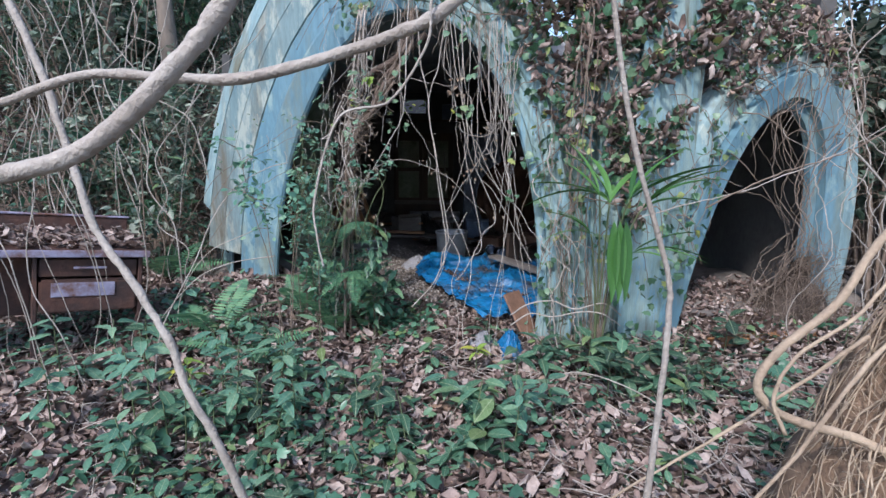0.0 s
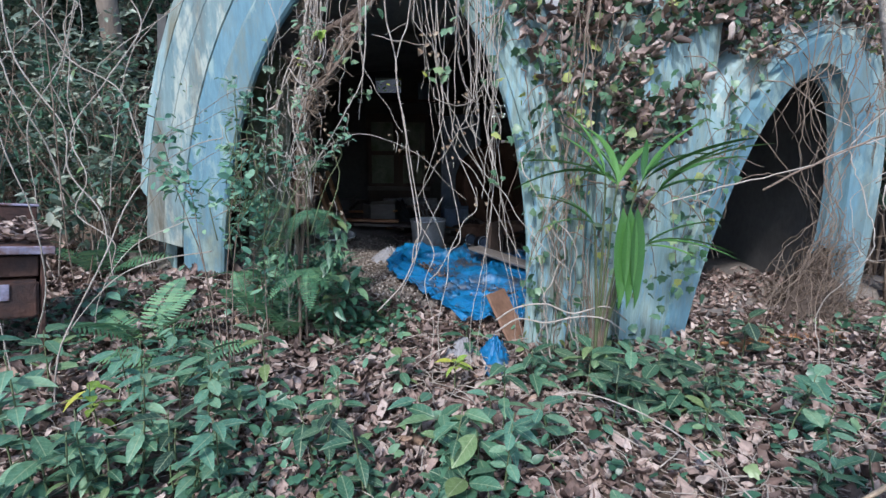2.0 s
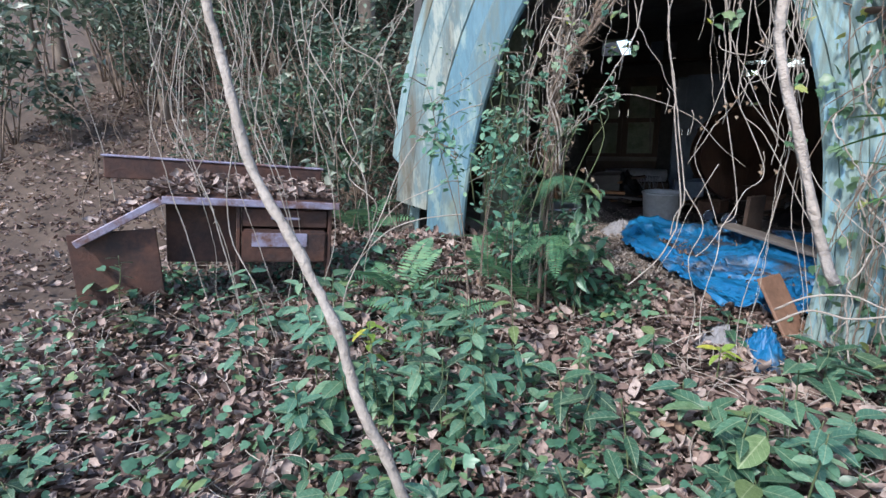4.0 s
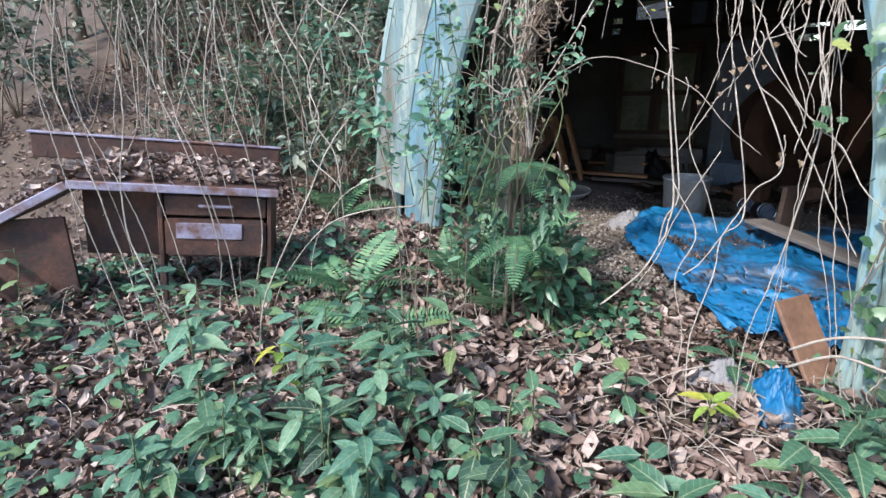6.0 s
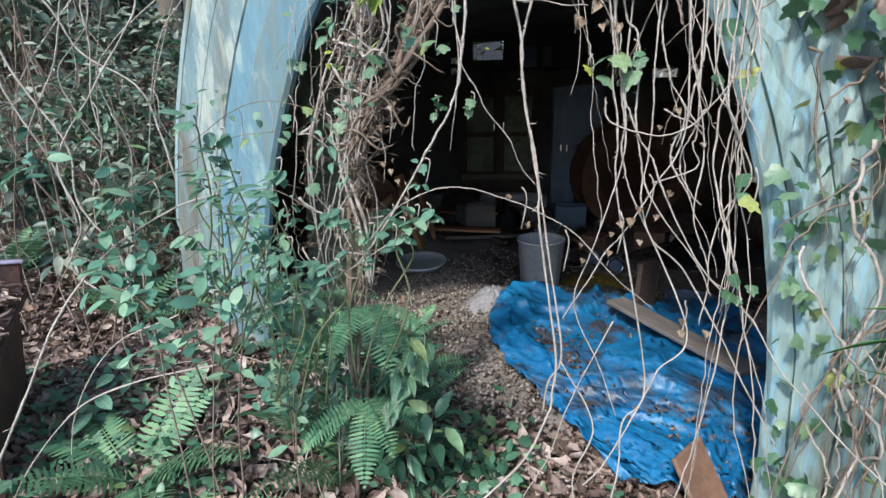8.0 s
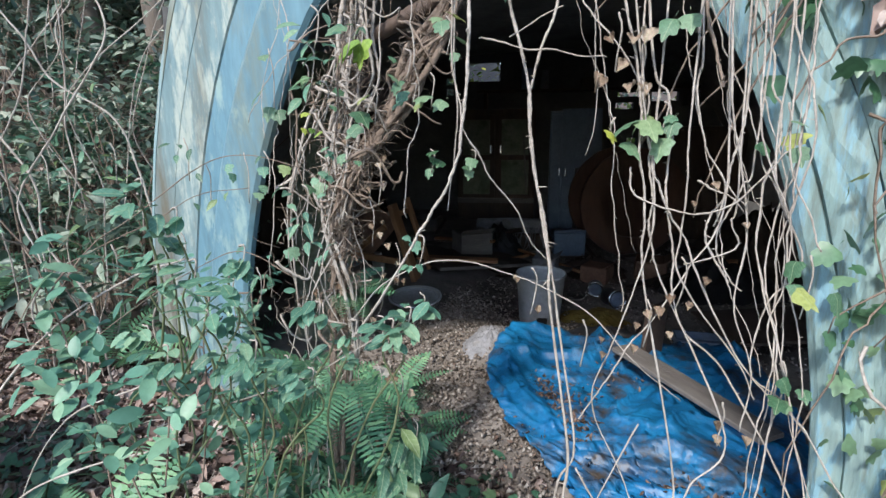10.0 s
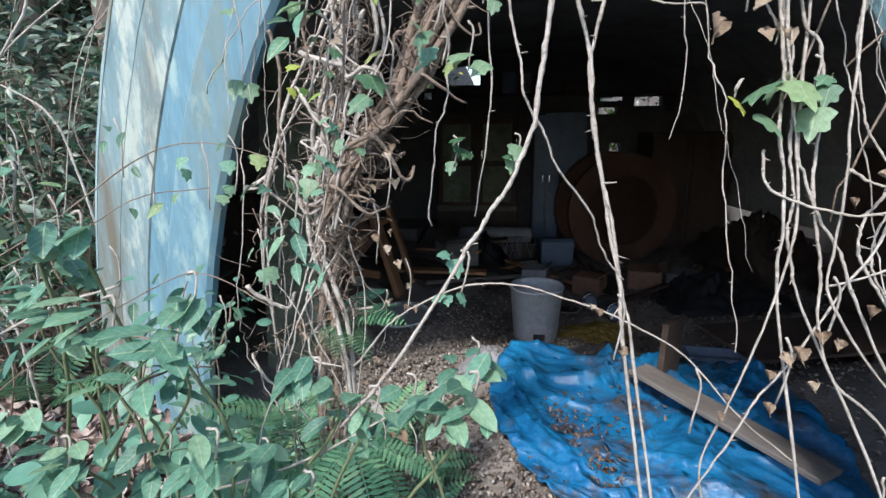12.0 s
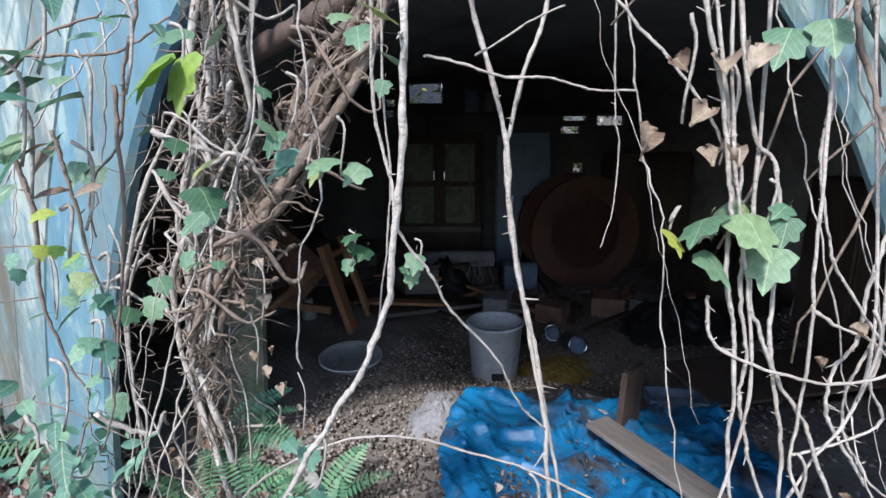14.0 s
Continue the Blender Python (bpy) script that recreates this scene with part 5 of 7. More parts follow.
# ---- the fan palm before the wall ----
def fan_palm():
    x, y = 0.88, 2.72
    t = thing("fan_palm", "young fan palm with long folded green blades before the blue wall", "palm", pose(x, y, float(ground_z(x, y)) - 0.01))
    blades = [((-0.10, -0.24, 1.02), 5, 0.36, 2.3), ((-0.04, -0.22, 0.98), 5, 0.42, 1.5), ((0.05, -0.24, 1.0), 5, 0.42, 0.5), ((0.12, -0.22, 0.95), 4, 0.36, -0.1), ((-0.12, -0.20, 0.82), 4, 0.28, 2.9), ((0.10, -0.18, 0.72), 4, 0.30, -0.5)]
    for (bx, by, bz), n, ln, yaw in blades:
        stem("stalk", [(rnd(-0.03, 0.03), rnd(-0.03, 0.03), 0), (bx * 0.3, by * 0.3, bz * 0.5), (bx * 0.75, by * 0.75, bz * 0.88), (bx, by, bz)], 0.006, 0.004, GREENSTEM, t, 5, 4, 0.002)
        for k in range(n):
            s = Soup()
            s.add(*leaf_shape(0.045, 0.022, rnd(0.25, 0.75), 7, 0.0))
            ob = part_mesh("blade", s.mesh("blade", PALM), t)
            a = yaw + (k - (n - 1) / 2) * 0.33
            ob.matrix_basis = Matrix.LocRotScale((bx, by, bz), Euler((rnd(-0.4, 0.4), rnd(-1.25, -0.2), a)), (ln * rnd(0.7, 1.1),) * 3)
    s = Soup()
    s.add(*leaf_shape(0.07, 0.03, 0.0, 7, 0.0))
    me = s.mesh("blade", PALM)
    for k in range(3):
        ob = part_mesh("blade", me, t, "drooping folded blade")
        ob.matrix_basis = Matrix.LocRotScale((-0.03 + 0.028 * k, -0.27, 0.90), Euler((0.0, 1.50, -1.5 + 0.12 * k)), (0.42, 0.5, 0.42))
    s = Soup()
    for k in range(22):
        a, h = rnd(0, 6.3), rnd(0.25, 0.75)
        tube(s, [(0.02 * math.cos(a), 0.02 * math.sin(a), 0), (0.04 * math.cos(a), 0.04 * math.sin(a), h * 0.5), (0.09 * math.cos(a), 0.09 * math.sin(a), h)], 0.004, 0.002, 4, 3)
    f = part_mesh("dry_sheath", s.mesh("dry_sheath", VINE_DARK), t, "sheath of dry brown fibres")
    f["kind"] = "stuff"


fan_palm()


# ---- vines hanging in the arch ----
def vine(ctrl, r=0.006, material=VINE, label="pale woody vine hanging in the arch", r1=None, wob=0.006, group="hanging vines"):
    ob = stem("vine", ctrl, r * 0.55, r1 * 0.55 if r1 else r * 0.42, material, None, 6, 9, wob * 0.22, 0.2, "", 0.13)
    return tagged(ob, label, "vine", group)


vine([(-0.170, 3.240, 2.260), (-0.155, 3.220, 2.080), (-0.141, 3.200, 1.910), (-0.113, 3.175, 1.806), (-0.092, 3.150, 1.712), (-0.087, 3.125, 1.610), (-0.074, 3.100, 1.518), (-0.056, 3.090, 1.419), (-0.037, 3.060, 1.321), (-0.034, 3.030, 1.235), (0.018, 3.000, 0.891), (0.011, 2.965, 0.774), (-0.003, 2.930, 0.720), (-0.062, 2.895, 0.608), (-0.180, 2.860, 0.486)], 0.0075)
vine([(0.020, 3.240, 2.260), (-0.010, 3.220, 2.080), (-0.034, 3.200, 1.907), (-0.061, 3.180, 1.821), (-0.085, 3.160, 1.735), (-0.093, 3.140, 1.673), (-0.083, 3.120, 1.595), (-0.069, 3.100, 1.501), (-0.045, 3.080, 1.398), (-0.029, 3.055, 1.289), (-0.019, 3.030, 1.235), (0.033, 3.000, 0.901), (0.002, 2.990, 0.797), (-0.011, 2.980, 0.710)], 0.0065)
vine([(-0.190, 3.000, 2.250), (-0.195, 2.860, 2.000), (-0.195, 2.800, 1.816), (-0.196, 2.800, 1.758), (-0.198, 2.800, 1.697), (-0.205, 2.800, 1.644), (-0.213, 2.800, 1.593), (-0.232, 2.800, 1.538), (-0.258, 2.800, 1.496), (-0.283, 2.800, 1.458), (-0.308, 2.800, 1.411), (-0.400, 2.800, 1.270), (-0.470, 2.820, 1.180)], 0.006)
vine([(-0.260, 3.000, 2.200), (-0.250, 2.930, 2.000), (-0.238, 2.920, 1.855), (-0.239, 2.913, 1.743), (-0.224, 2.907, 1.673), (-0.219, 2.900, 1.635), (-0.188, 2.920, 1.583), (-0.165, 2.940, 1.533), (-0.113, 2.960, 1.463), (-0.091, 2.980, 1.409), (-0.048, 3.000, 1.351)], 0.0036)
vine([(-0.250, 3.100, 2.200), (-0.270, 3.160, 1.831), (-0.262, 3.165, 1.667), (-0.270, 3.170, 1.574), (-0.281, 3.175, 1.494), (-0.292, 3.180, 1.421)], 0.0035)
vine([(0.030, 3.000, 2.200), (0.050, 2.950, 2.000), (0.072, 2.930, 1.841), (0.089, 2.926, 1.781), (0.106, 2.921, 1.686), (0.111, 2.917, 1.642), (0.112, 2.913, 1.574), (0.125, 2.909, 1.515), (0.128, 2.904, 1.454), (0.134, 2.900, 1.343), (0.229, 2.880, 0.885), (0.175, 2.840, 0.789), (0.165, 2.800, 0.681), (0.120, 2.740, 0.450), (0.140, 2.700, 0.200)], 0.0046)
vine([(0.060, 3.000, 2.100), (0.109, 2.940, 1.740), (0.121, 2.934, 1.657), (0.133, 2.929, 1.606), (0.132, 2.923, 1.559), (0.142, 2.917, 1.499), (0.137, 2.911, 1.450), (0.148, 2.906, 1.401), (0.167, 2.900, 1.343), (0.305, 2.860, 1.035), (0.243, 2.830, 0.940), (0.194, 2.800, 0.845), (0.131, 2.770, 0.730), (0.078, 2.740, 0.680)], 0.0042)
vine([(0.100, 3.000, 2.100), (0.124, 2.940, 1.751), (0.156, 2.934, 1.691), (0.169, 2.929, 1.629), (0.165, 2.923, 1.571), (0.165, 2.917, 1.512), (0.174, 2.911, 1.451), (0.188, 2.906, 1.388), (0.185, 2.900, 1.344), (0.210, 2.890, 1.250), (0.290, 2.885, 1.170), (0.384, 2.860, 1.010), (0.457, 2.840, 0.876), (0.515, 2.820, 0.770)], 0.0044)
vine([(0.149, 3.040, 2.120), (0.151, 2.970, 1.852), (0.139, 2.920, 1.584), (0.152, 2.915, 1.525), (0.170, 2.910, 1.478), (0.202, 2.905, 1.429), (0.225, 2.900, 1.372), (0.300, 2.880, 1.220), (0.370, 2.870, 1.130), (0.438, 2.860, 1.070), (0.498, 2.815, 0.964), (0.561, 2.770, 0.893), (0.606, 2.725, 0.839), (0.717, 2.680, 0.744)], 0.0042)
vine([(0.021, 3.040, 2.120), (0.001, 3.000, 1.892), (0.016, 2.982, 1.844), (0.053, 2.965, 1.797), (0.091, 2.948, 1.741), (0.109, 2.930, 1.697)], 0.0036)
vine([(0.018, 3.040, 2.120), (0.038, 3.120, 1.939), (0.040, 3.116, 1.886), (0.048, 3.112, 1.747), (0.054, 3.108, 1.704), (0.047, 3.104, 1.613), (0.035, 3.100, 1.567)], 0.003, r1=0.0015)
vine([(0.205, 3.040, 2.120), (0.215, 2.960, 1.767), (0.213, 2.957, 1.734), (0.211, 2.953, 1.695), (0.230, 2.950, 1.613), (0.252, 2.947, 1.565), (0.285, 2.943, 1.515), (0.317, 2.940, 1.484)], 0.0036)
vine([(0.308, 3.040, 2.120), (0.296, 2.970, 1.892), (0.308, 2.970, 1.664), (0.301, 2.965, 1.610), (0.289, 2.960, 1.561), (0.284, 2.955, 1.497), (0.262, 2.950, 1.465), (0.251, 2.945, 1.433), (0.259, 2.940, 1.401), (0.276, 2.935, 1.369), (0.300, 2.930, 1.330)], 0.0046)
vine([(0.343, 3.040, 2.120), (0.333, 2.970, 1.839), (0.333, 2.970, 1.558), (0.316, 2.963, 1.521), (0.296, 2.957, 1.469), (0.277, 2.950, 1.431), (0.276, 2.943, 1.385), (0.296, 2.937, 1.347), (0.326, 2.930, 1.316)], 0.0036)
vine([(0.232, 2.960, 1.528), (0.257, 2.953, 1.511), (0.290, 2.947, 1.501), (0.313, 2.940, 1.471)], 0.004, r1=0.002)
vine([(0.284, 3.040, 2.120), (0.292, 2.970, 1.810), (0.304, 2.950, 1.499), (0.297, 2.945, 1.448), (0.312, 2.940, 1.409), (0.277, 2.935, 1.384), (0.214, 2.930, 1.368)], 0.0036)
vine([(0.200, 3.000, 2.150), (0.202, 2.940, 1.860), (0.204, 2.930, 1.838), (0.215, 2.920, 1.788), (0.228, 2.910, 1.737), (0.238, 2.900, 1.697)], 0.006, VINE_DARK)
vine([(-0.204, 3.100, 1.820), (-0.146, 3.096, 1.808), (-0.088, 3.092, 1.790), (-0.039, 3.088, 1.789), (0.017, 3.084, 1.774), (0.065, 3.080, 1.770)], 0.0036)
vine([(-0.138, 3.100, 1.820), (-0.082, 3.100, 1.852), (-0.026, 3.100, 1.877)], 0.003)
vine([(0.277, 3.040, 2.120), (0.257, 2.970, 1.905), (0.257, 2.920, 1.691), (0.284, 2.908, 1.575), (0.309, 2.896, 1.430), (0.295, 2.884, 1.304), (0.337, 2.872, 1.173), (0.329, 2.860, 1.050)], 0.0036)
vine([(0.329, 3.040, 2.120), (0.361, 2.970, 1.835), (0.349, 2.920, 1.550), (0.412, 2.908, 1.391), (0.359, 2.896, 1.303), (0.340, 2.884, 1.170), (0.399, 2.872, 1.120), (0.454, 2.860, 1.042)], 0.0036)
vine([(0.262, 3.040, 2.120), (0.260, 2.970, 1.806), (0.272, 2.920, 1.492), (0.219, 2.908, 1.366), (0.155, 2.896, 1.261), (0.112, 2.884, 1.207), (0.074, 2.872, 1.137), (0.023, 2.860, 1.051)], 0.0036)
vine([(0.109, 3.040, 2.120), (0.109, 2.970, 1.910), (0.109, 2.920, 1.700), (0.136, 2.911, 1.556), (0.144, 2.903, 1.432), (0.118, 2.894, 1.328), (0.079, 2.886, 1.191), (0.050, 2.877, 1.076), (0.113, 2.869, 0.929), (0.163, 2.860, 0.793)], 0.0036)
vine([(0.205, 3.040, 2.120), (0.207, 2.970, 1.896), (0.195, 2.920, 1.672), (0.197, 2.910, 1.554), (0.194, 2.900, 1.431), (0.191, 2.890, 1.368), (0.247, 2.880, 1.278), (0.317, 2.870, 1.187), (0.346, 2.860, 1.122)], 0.0036)
vine([(0.099, 2.920, 1.558), (0.108, 2.908, 1.508), (0.196, 2.896, 1.475), (0.264, 2.884, 1.491), (0.303, 2.872, 1.536), (0.338, 2.860, 1.590)], 0.0036)
vine([(0.292, 3.040, 2.120), (0.312, 2.970, 1.893), (0.312, 2.920, 1.666), (0.333, 2.910, 1.561), (0.376, 2.900, 1.465), (0.381, 2.890, 1.355), (0.359, 2.880, 1.266), (0.379, 2.870, 1.175), (0.369, 2.860, 1.081)], 0.0036)
vine([(0.356, 3.040, 2.120), (0.378, 2.970, 1.858), (0.366, 2.920, 1.596), (0.408, 2.890, 1.464), (0.416, 2.860, 1.417)], 0.0036)
vine([(-0.494, 2.980, 1.194), (-0.416, 2.982, 1.282), (-0.309, 2.985, 1.338), (-0.208, 2.987, 1.343), (-0.123, 2.990, 1.317), (-0.046, 2.993, 1.285), (0.050, 2.995, 1.231), (0.155, 2.998, 1.116), (0.261, 3.000, 1.027)], 0.0032)
vine([(0.02, 2.84, 0.95), (0.10, 2.80, 0.80), (0.06, 2.78, 0.65), (0.10, 2.76, 0.45), (0.08, 2.74, 0.25)], 0.004)
vine([(0.14, 2.86, 1.05), (0.04, 2.80, 0.85), (0.0, 2.78, 0.72), (-0.06, 2.77, 0.6)], 0.003)


def tangle(n, top, bottom, spread_top, spread_bottom, r, name, label, material, mid=None, mid_spread=0.08, wob=0.012):
    """Many stems that run together from above to the ground."""
    t = thing(name, label, "vines")
    for _ in range(n):
        a = [top[i] + rnd(-1, 1) * spread_top[i] for i in range(3)]
        b = [bottom[i] + rnd(-1, 1) * spread_bottom[i] for i in range(3)]
        ctrl = [a]
        for q in (0.14, 0.28, 0.42, 0.56, 0.7, 0.85):
            m = [a[i] + (b[i] - a[i]) * q for i in range(3)]
            if mid is not None:
                pull = 0.85 * math.sin(math.pi * q)
                m = [m[i] * (1 - pull) + (mid[i] + (b[i] - a[i]) * (q - 0.5)) * pull for i in range(3)]
            ctrl.append([m[i] + rng.normal(0, mid_spread * (0.42, 0.35, 0.4)[i]) for i in range(3)])
        ctrl.append(b)
        rr = r * rnd(0.35, 1.1)
        stem("stem", ctrl, rr, rr * rnd(0.5, 0.9), material, t, 5, 9, wob, 0.2, "", 0.12)
    return t


def bundle(core, n, spread, r, material, name, label, twist=2.5):
    """Stems twisted round a common line, crossing one another."""
    t = thing(name, label, "vines")
    c = spline(core, 3)
    m = len(c)
    for _ in range(n):
        a0, tw, rad = rnd(0, 6.3), rnd(-twist, twist), spread * rnd(0.2, 1.3)
        i0 = int(rng.integers(0, m // 3)) if rng.uniform() < 0.4 else 0
        i1 = m - int(rng.integers(m // 5, m // 2)) if rng.uniform() < 0.72 else m
        pts = []
        for i in range(i0, i1, 2):
            q = i / m
            w = rad * (0.6 + 0.9 * abs(math.sin(3.1 * q + a0)))
            pts.append(c[i] + np.array([w * math.cos(a0 + tw * 3 * q), 0.7 * w * math.sin(a0 + tw * 3 * q), 0]) + rng.normal(0, 0.012, 3))
        if len(pts) > 3:
            rr = r * rnd(0.4, 1.5)
            stem("stem", pts, rr, rr * rnd(0.5, 0.9), material, t, 6, 6, 0.003, 0.25, "", 0.3)
    s = Soup()
    for _ in range(n * 70):
        p0 = c[int(rng.integers(0, int(m * 0.8)))] + rng.normal(0, spread * 0.7, 3)
        d = rng.normal(0, 0.03, 3)
        tube(s, [p0, p0 + d * 0.5 + rng.normal(0, 0.008, 3), p0 + d], 0.0014, 0.0006, 3, 3)
    for _ in range(n * 2):
        p0 = c[int(rng.integers(m // 5, int(m * 0.75)))] + rng.normal(0, spread * 0.6, 3)
        a0, w = rnd(0, 6.3), rnd(0.03, 0.09)
        curl = [p0 + np.array([w * math.cos(a0 + q), 0.6 * w * math.sin(a0 + q), rnd(-0.03, 0.03) - 0.03 * q]) for q in np.linspace(0, rnd(2, 4), 5)]
        stem("stem", curl, rnd(0.002, 0.006), 0.002, material, t, 5, 5, 0.004, 0.25)
    f = part_mesh("root_fuzz", s.mesh("root_fuzz", VINE_DARK), t, "fine brown aerial rootlets")
    f["kind"] = "stuff"
    return t


LEFT_LABEL = "thick tangle of brown woody vines inside the arch"
bundle([(-0.20, 3.32, 2.25), (-0.28, 3.25, 1.98), (-0.37, 3.22, 1.80), (-0.46, 3.21, 1.63), (-0.54, 3.20, 1.50), (-0.59, 3.20, 1.30), (-0.60, 3.19, 1.0), (-0.62, 3.18, 0.6), (-0.64, 3.17, 0.2)], 11, 0.027, 0.0075, VINE_DARK, "vine_tangle", LEFT_LABEL, 4)
bundle([(-0.52, 3.30, 2.25), (-0.54, 3.22, 1.92), (-0.52, 3.20, 1.75), (-0.58, 3.20, 1.60), (-0.585, 3.20, 1.38), (-0.56, 3.20, 1.12), (-0.60, 3.19, 0.7), (-0.62, 3.17, 0.2)], 9, 0.032, 0.0046, VINE, "vine_tangle", LEFT_LABEL, 4)
bundle([(-0.40, 3.36, 2.25), (-0.52, 3.28, 1.95), (-0.66, 3.24, 1.62), (-0.74, 3.2, 1.3), (-0.72, 3.18, 0.75), (-0.70, 3.16, 0.25)], 3, 0.036, 0.0033, VINE, "vine_tangle", LEFT_LABEL, 4)
tangle(5, (-0.60, 3.26, 1.95), (-0.66, 3.16, 0.5), (0.22, 0.06, 0.25), (0.16, 0.08, 0.3), 0.0028, "vine_tangle", "loose thin vines crossing the woody tangle", VINE, None, 0.09, 0.010)
tagged(stem("dark_branch", [(-0.12, 3.38, 2.12), (-0.34, 3.31, 1.945), (-0.41, 3.30, 1.905), (-0.48, 3.30, 1.87), (-0.58, 3.27, 1.84)], 0.026, 0.016, WOOD_DARK, None, 10, 8, 0.003), "thick dark rotten branch caught in the vines", "branch")
tangle(6, (0.34, 3.02, 2.0), (0.44, 2.80, 0.18), (0.10, 0.05, 0.1), (0.2, 0.08, 0.03), 0.0022, "vine_curtain", "loose curtain of pale vines beside the arch foot", VINE, (0.38, 2.88, 1.3), 0.04, 0.006)
tangle(6, (0.16, 3.10, 2.25), (0.28, 2.92, 1.1), (0.30, 0.05, 0.05), (0.22, 0.06, 0.35), 0.0016, "vine_curtain", "thin pale vines hanging from the arch crown", VINE, None, 0.03, 0.005)
tangle(6, (-0.50, 3.15, 2.3), (-0.50, 2.98, 1.3), (0.30, 0.05, 0.05), (0.26, 0.06, 0.4), 0.002, "vine_curtain", "thin pale vines hanging from the arch crown", VINE, None, 0.035, 0.005)
tangle(6, (0.80, 2.90, 2.1), (0.78, 2.84, 0.16), (0.05, 0.02, 0.15), (0.07, 0.04, 0.02), 0.0042, "climbing_vine", "woody ivy stems climbing the blue arch surround", VINE_DARK, None, 0.028, 0.010)
tangle(5, (0.66, 2.86, 1.9), (0.66, 2.80, 0.25), (0.10, 0.015, 0.2), (0.08, 0.02, 0.1), 0.0022, "climbing_vine", "thin dark ivy stems on the weathered arch surround", VINE_DARK, None, 0.035, 0.010)
tangle(6, (0.62, 2.90, 1.2), (0.85, 2.72, 0.14), (0.12, 0.05, 0.4), (0.30, 0.12, 0.02), 0.0042, "climbing_vine", "pale vines crossing at the arch foot", VINE, None, 0.07, 0.010)
tangle(14, (2.05, 3.15, 1.9), (2.05, 2.95, 0.25), (0.45, 0.08, 0.25), (0.40, 0.12, 0.05), 0.0035, "vine_curtain", "brown vines hanging over the small arch", VINE_DARK, (2.1, 3.0, 1.0), 0.11, 0.012)
tangle(9, (2.35, 2.85, 1.9), (2.35, 2.55, 0.2), (0.30, 0.2, 0.3), (0.40, 0.25, 0.05), 0.004, "vine_curtain", "pale vines in front of the small arch", VINE, None, 0.14, 0.012)
for z0 in (0.50, 0.56):
    vine([(0.40, 2.80, z0 - 0.10), (0.50, 2.74, z0 - 0.01), (0.62, 2.70, z0 + 0.015 * (1 if z0 > 0.53 else -1)), (0.74, 2.68, z0 - 0.02 * (1 if z0 > 0.53 else -1)), (0.88, 2.66, z0 + 0.02), (1.0, 2.70, z0 - 0.06)], 0.008, label="twisted pale vine crossing the arch foot")
vine([(0.94, 1.75, 1.19), (1.15, 1.72, 1.31), (1.37, 1.7, 1.39), (1.55, 1.68, 1.52), (1.8, 1.65, 1.66)], 0.0052, VINE_DARK, "bare twig crossing before the small arch", 0.004, 0.02)
vine([(1.37, 1.7, 1.39), (1.44, 1.7, 1.33), (1.52, 1.7, 1.24), (1.66, 1.7, 1.05), (1.8, 1.7, 0.8)], 0.007, VINE, "bare twig crossing before the small arch", 0.005)
vine([(0.80, 2.0, 1.12), (1.1, 1.95, 1.22), (1.4, 1.9, 1.34), (1.75, 1.85, 1.58)], 0.0042, VINE, "bare twig crossing before the small arch", 0.003, 0.03)
vine([(0.36, 2.10, 0.12), (0.44, 2.2, 0.24), (0.66, 2.36, 0.31), (0.90, 2.2, 0.30), (1.04, 1.9, 0.27), (1.15, 1.55, 0.15)], 0.006, VINE, "pale arching twig over the leaf litter", 0.005)


# ivy leaves on the hanging vines
def ivy_sprig(x, y, z, n, size, material=IVY, spread=0.06, label="sprig of lobed ivy leaves on a hanging vine", kind="ivy", hang=0.7):
    t = thing("ivy_sprig", label, "ivy", pose(x, y, z), "ivy sprigs")
    stem("stalk", [(0, 0, spread), (0.01, 0, 0.02), (0, 0, -spread)], 0.002, 0.0015, VINE, t, 4, 3, 0.002)
    for k in range(n):
        leaf_part(t, (rnd(-1, 1) * spread, rnd(-0.5, 0.4) * spread, rnd(-1, 1) * spread), rnd(-2.6, -0.5), rnd(hang - 0.5, hang + 0.5), size * rnd(0.65, 1.1) * (0.65 if kind == "dead" else 0.9), kind, material, rnd(-0.6, 0.6))
    return t


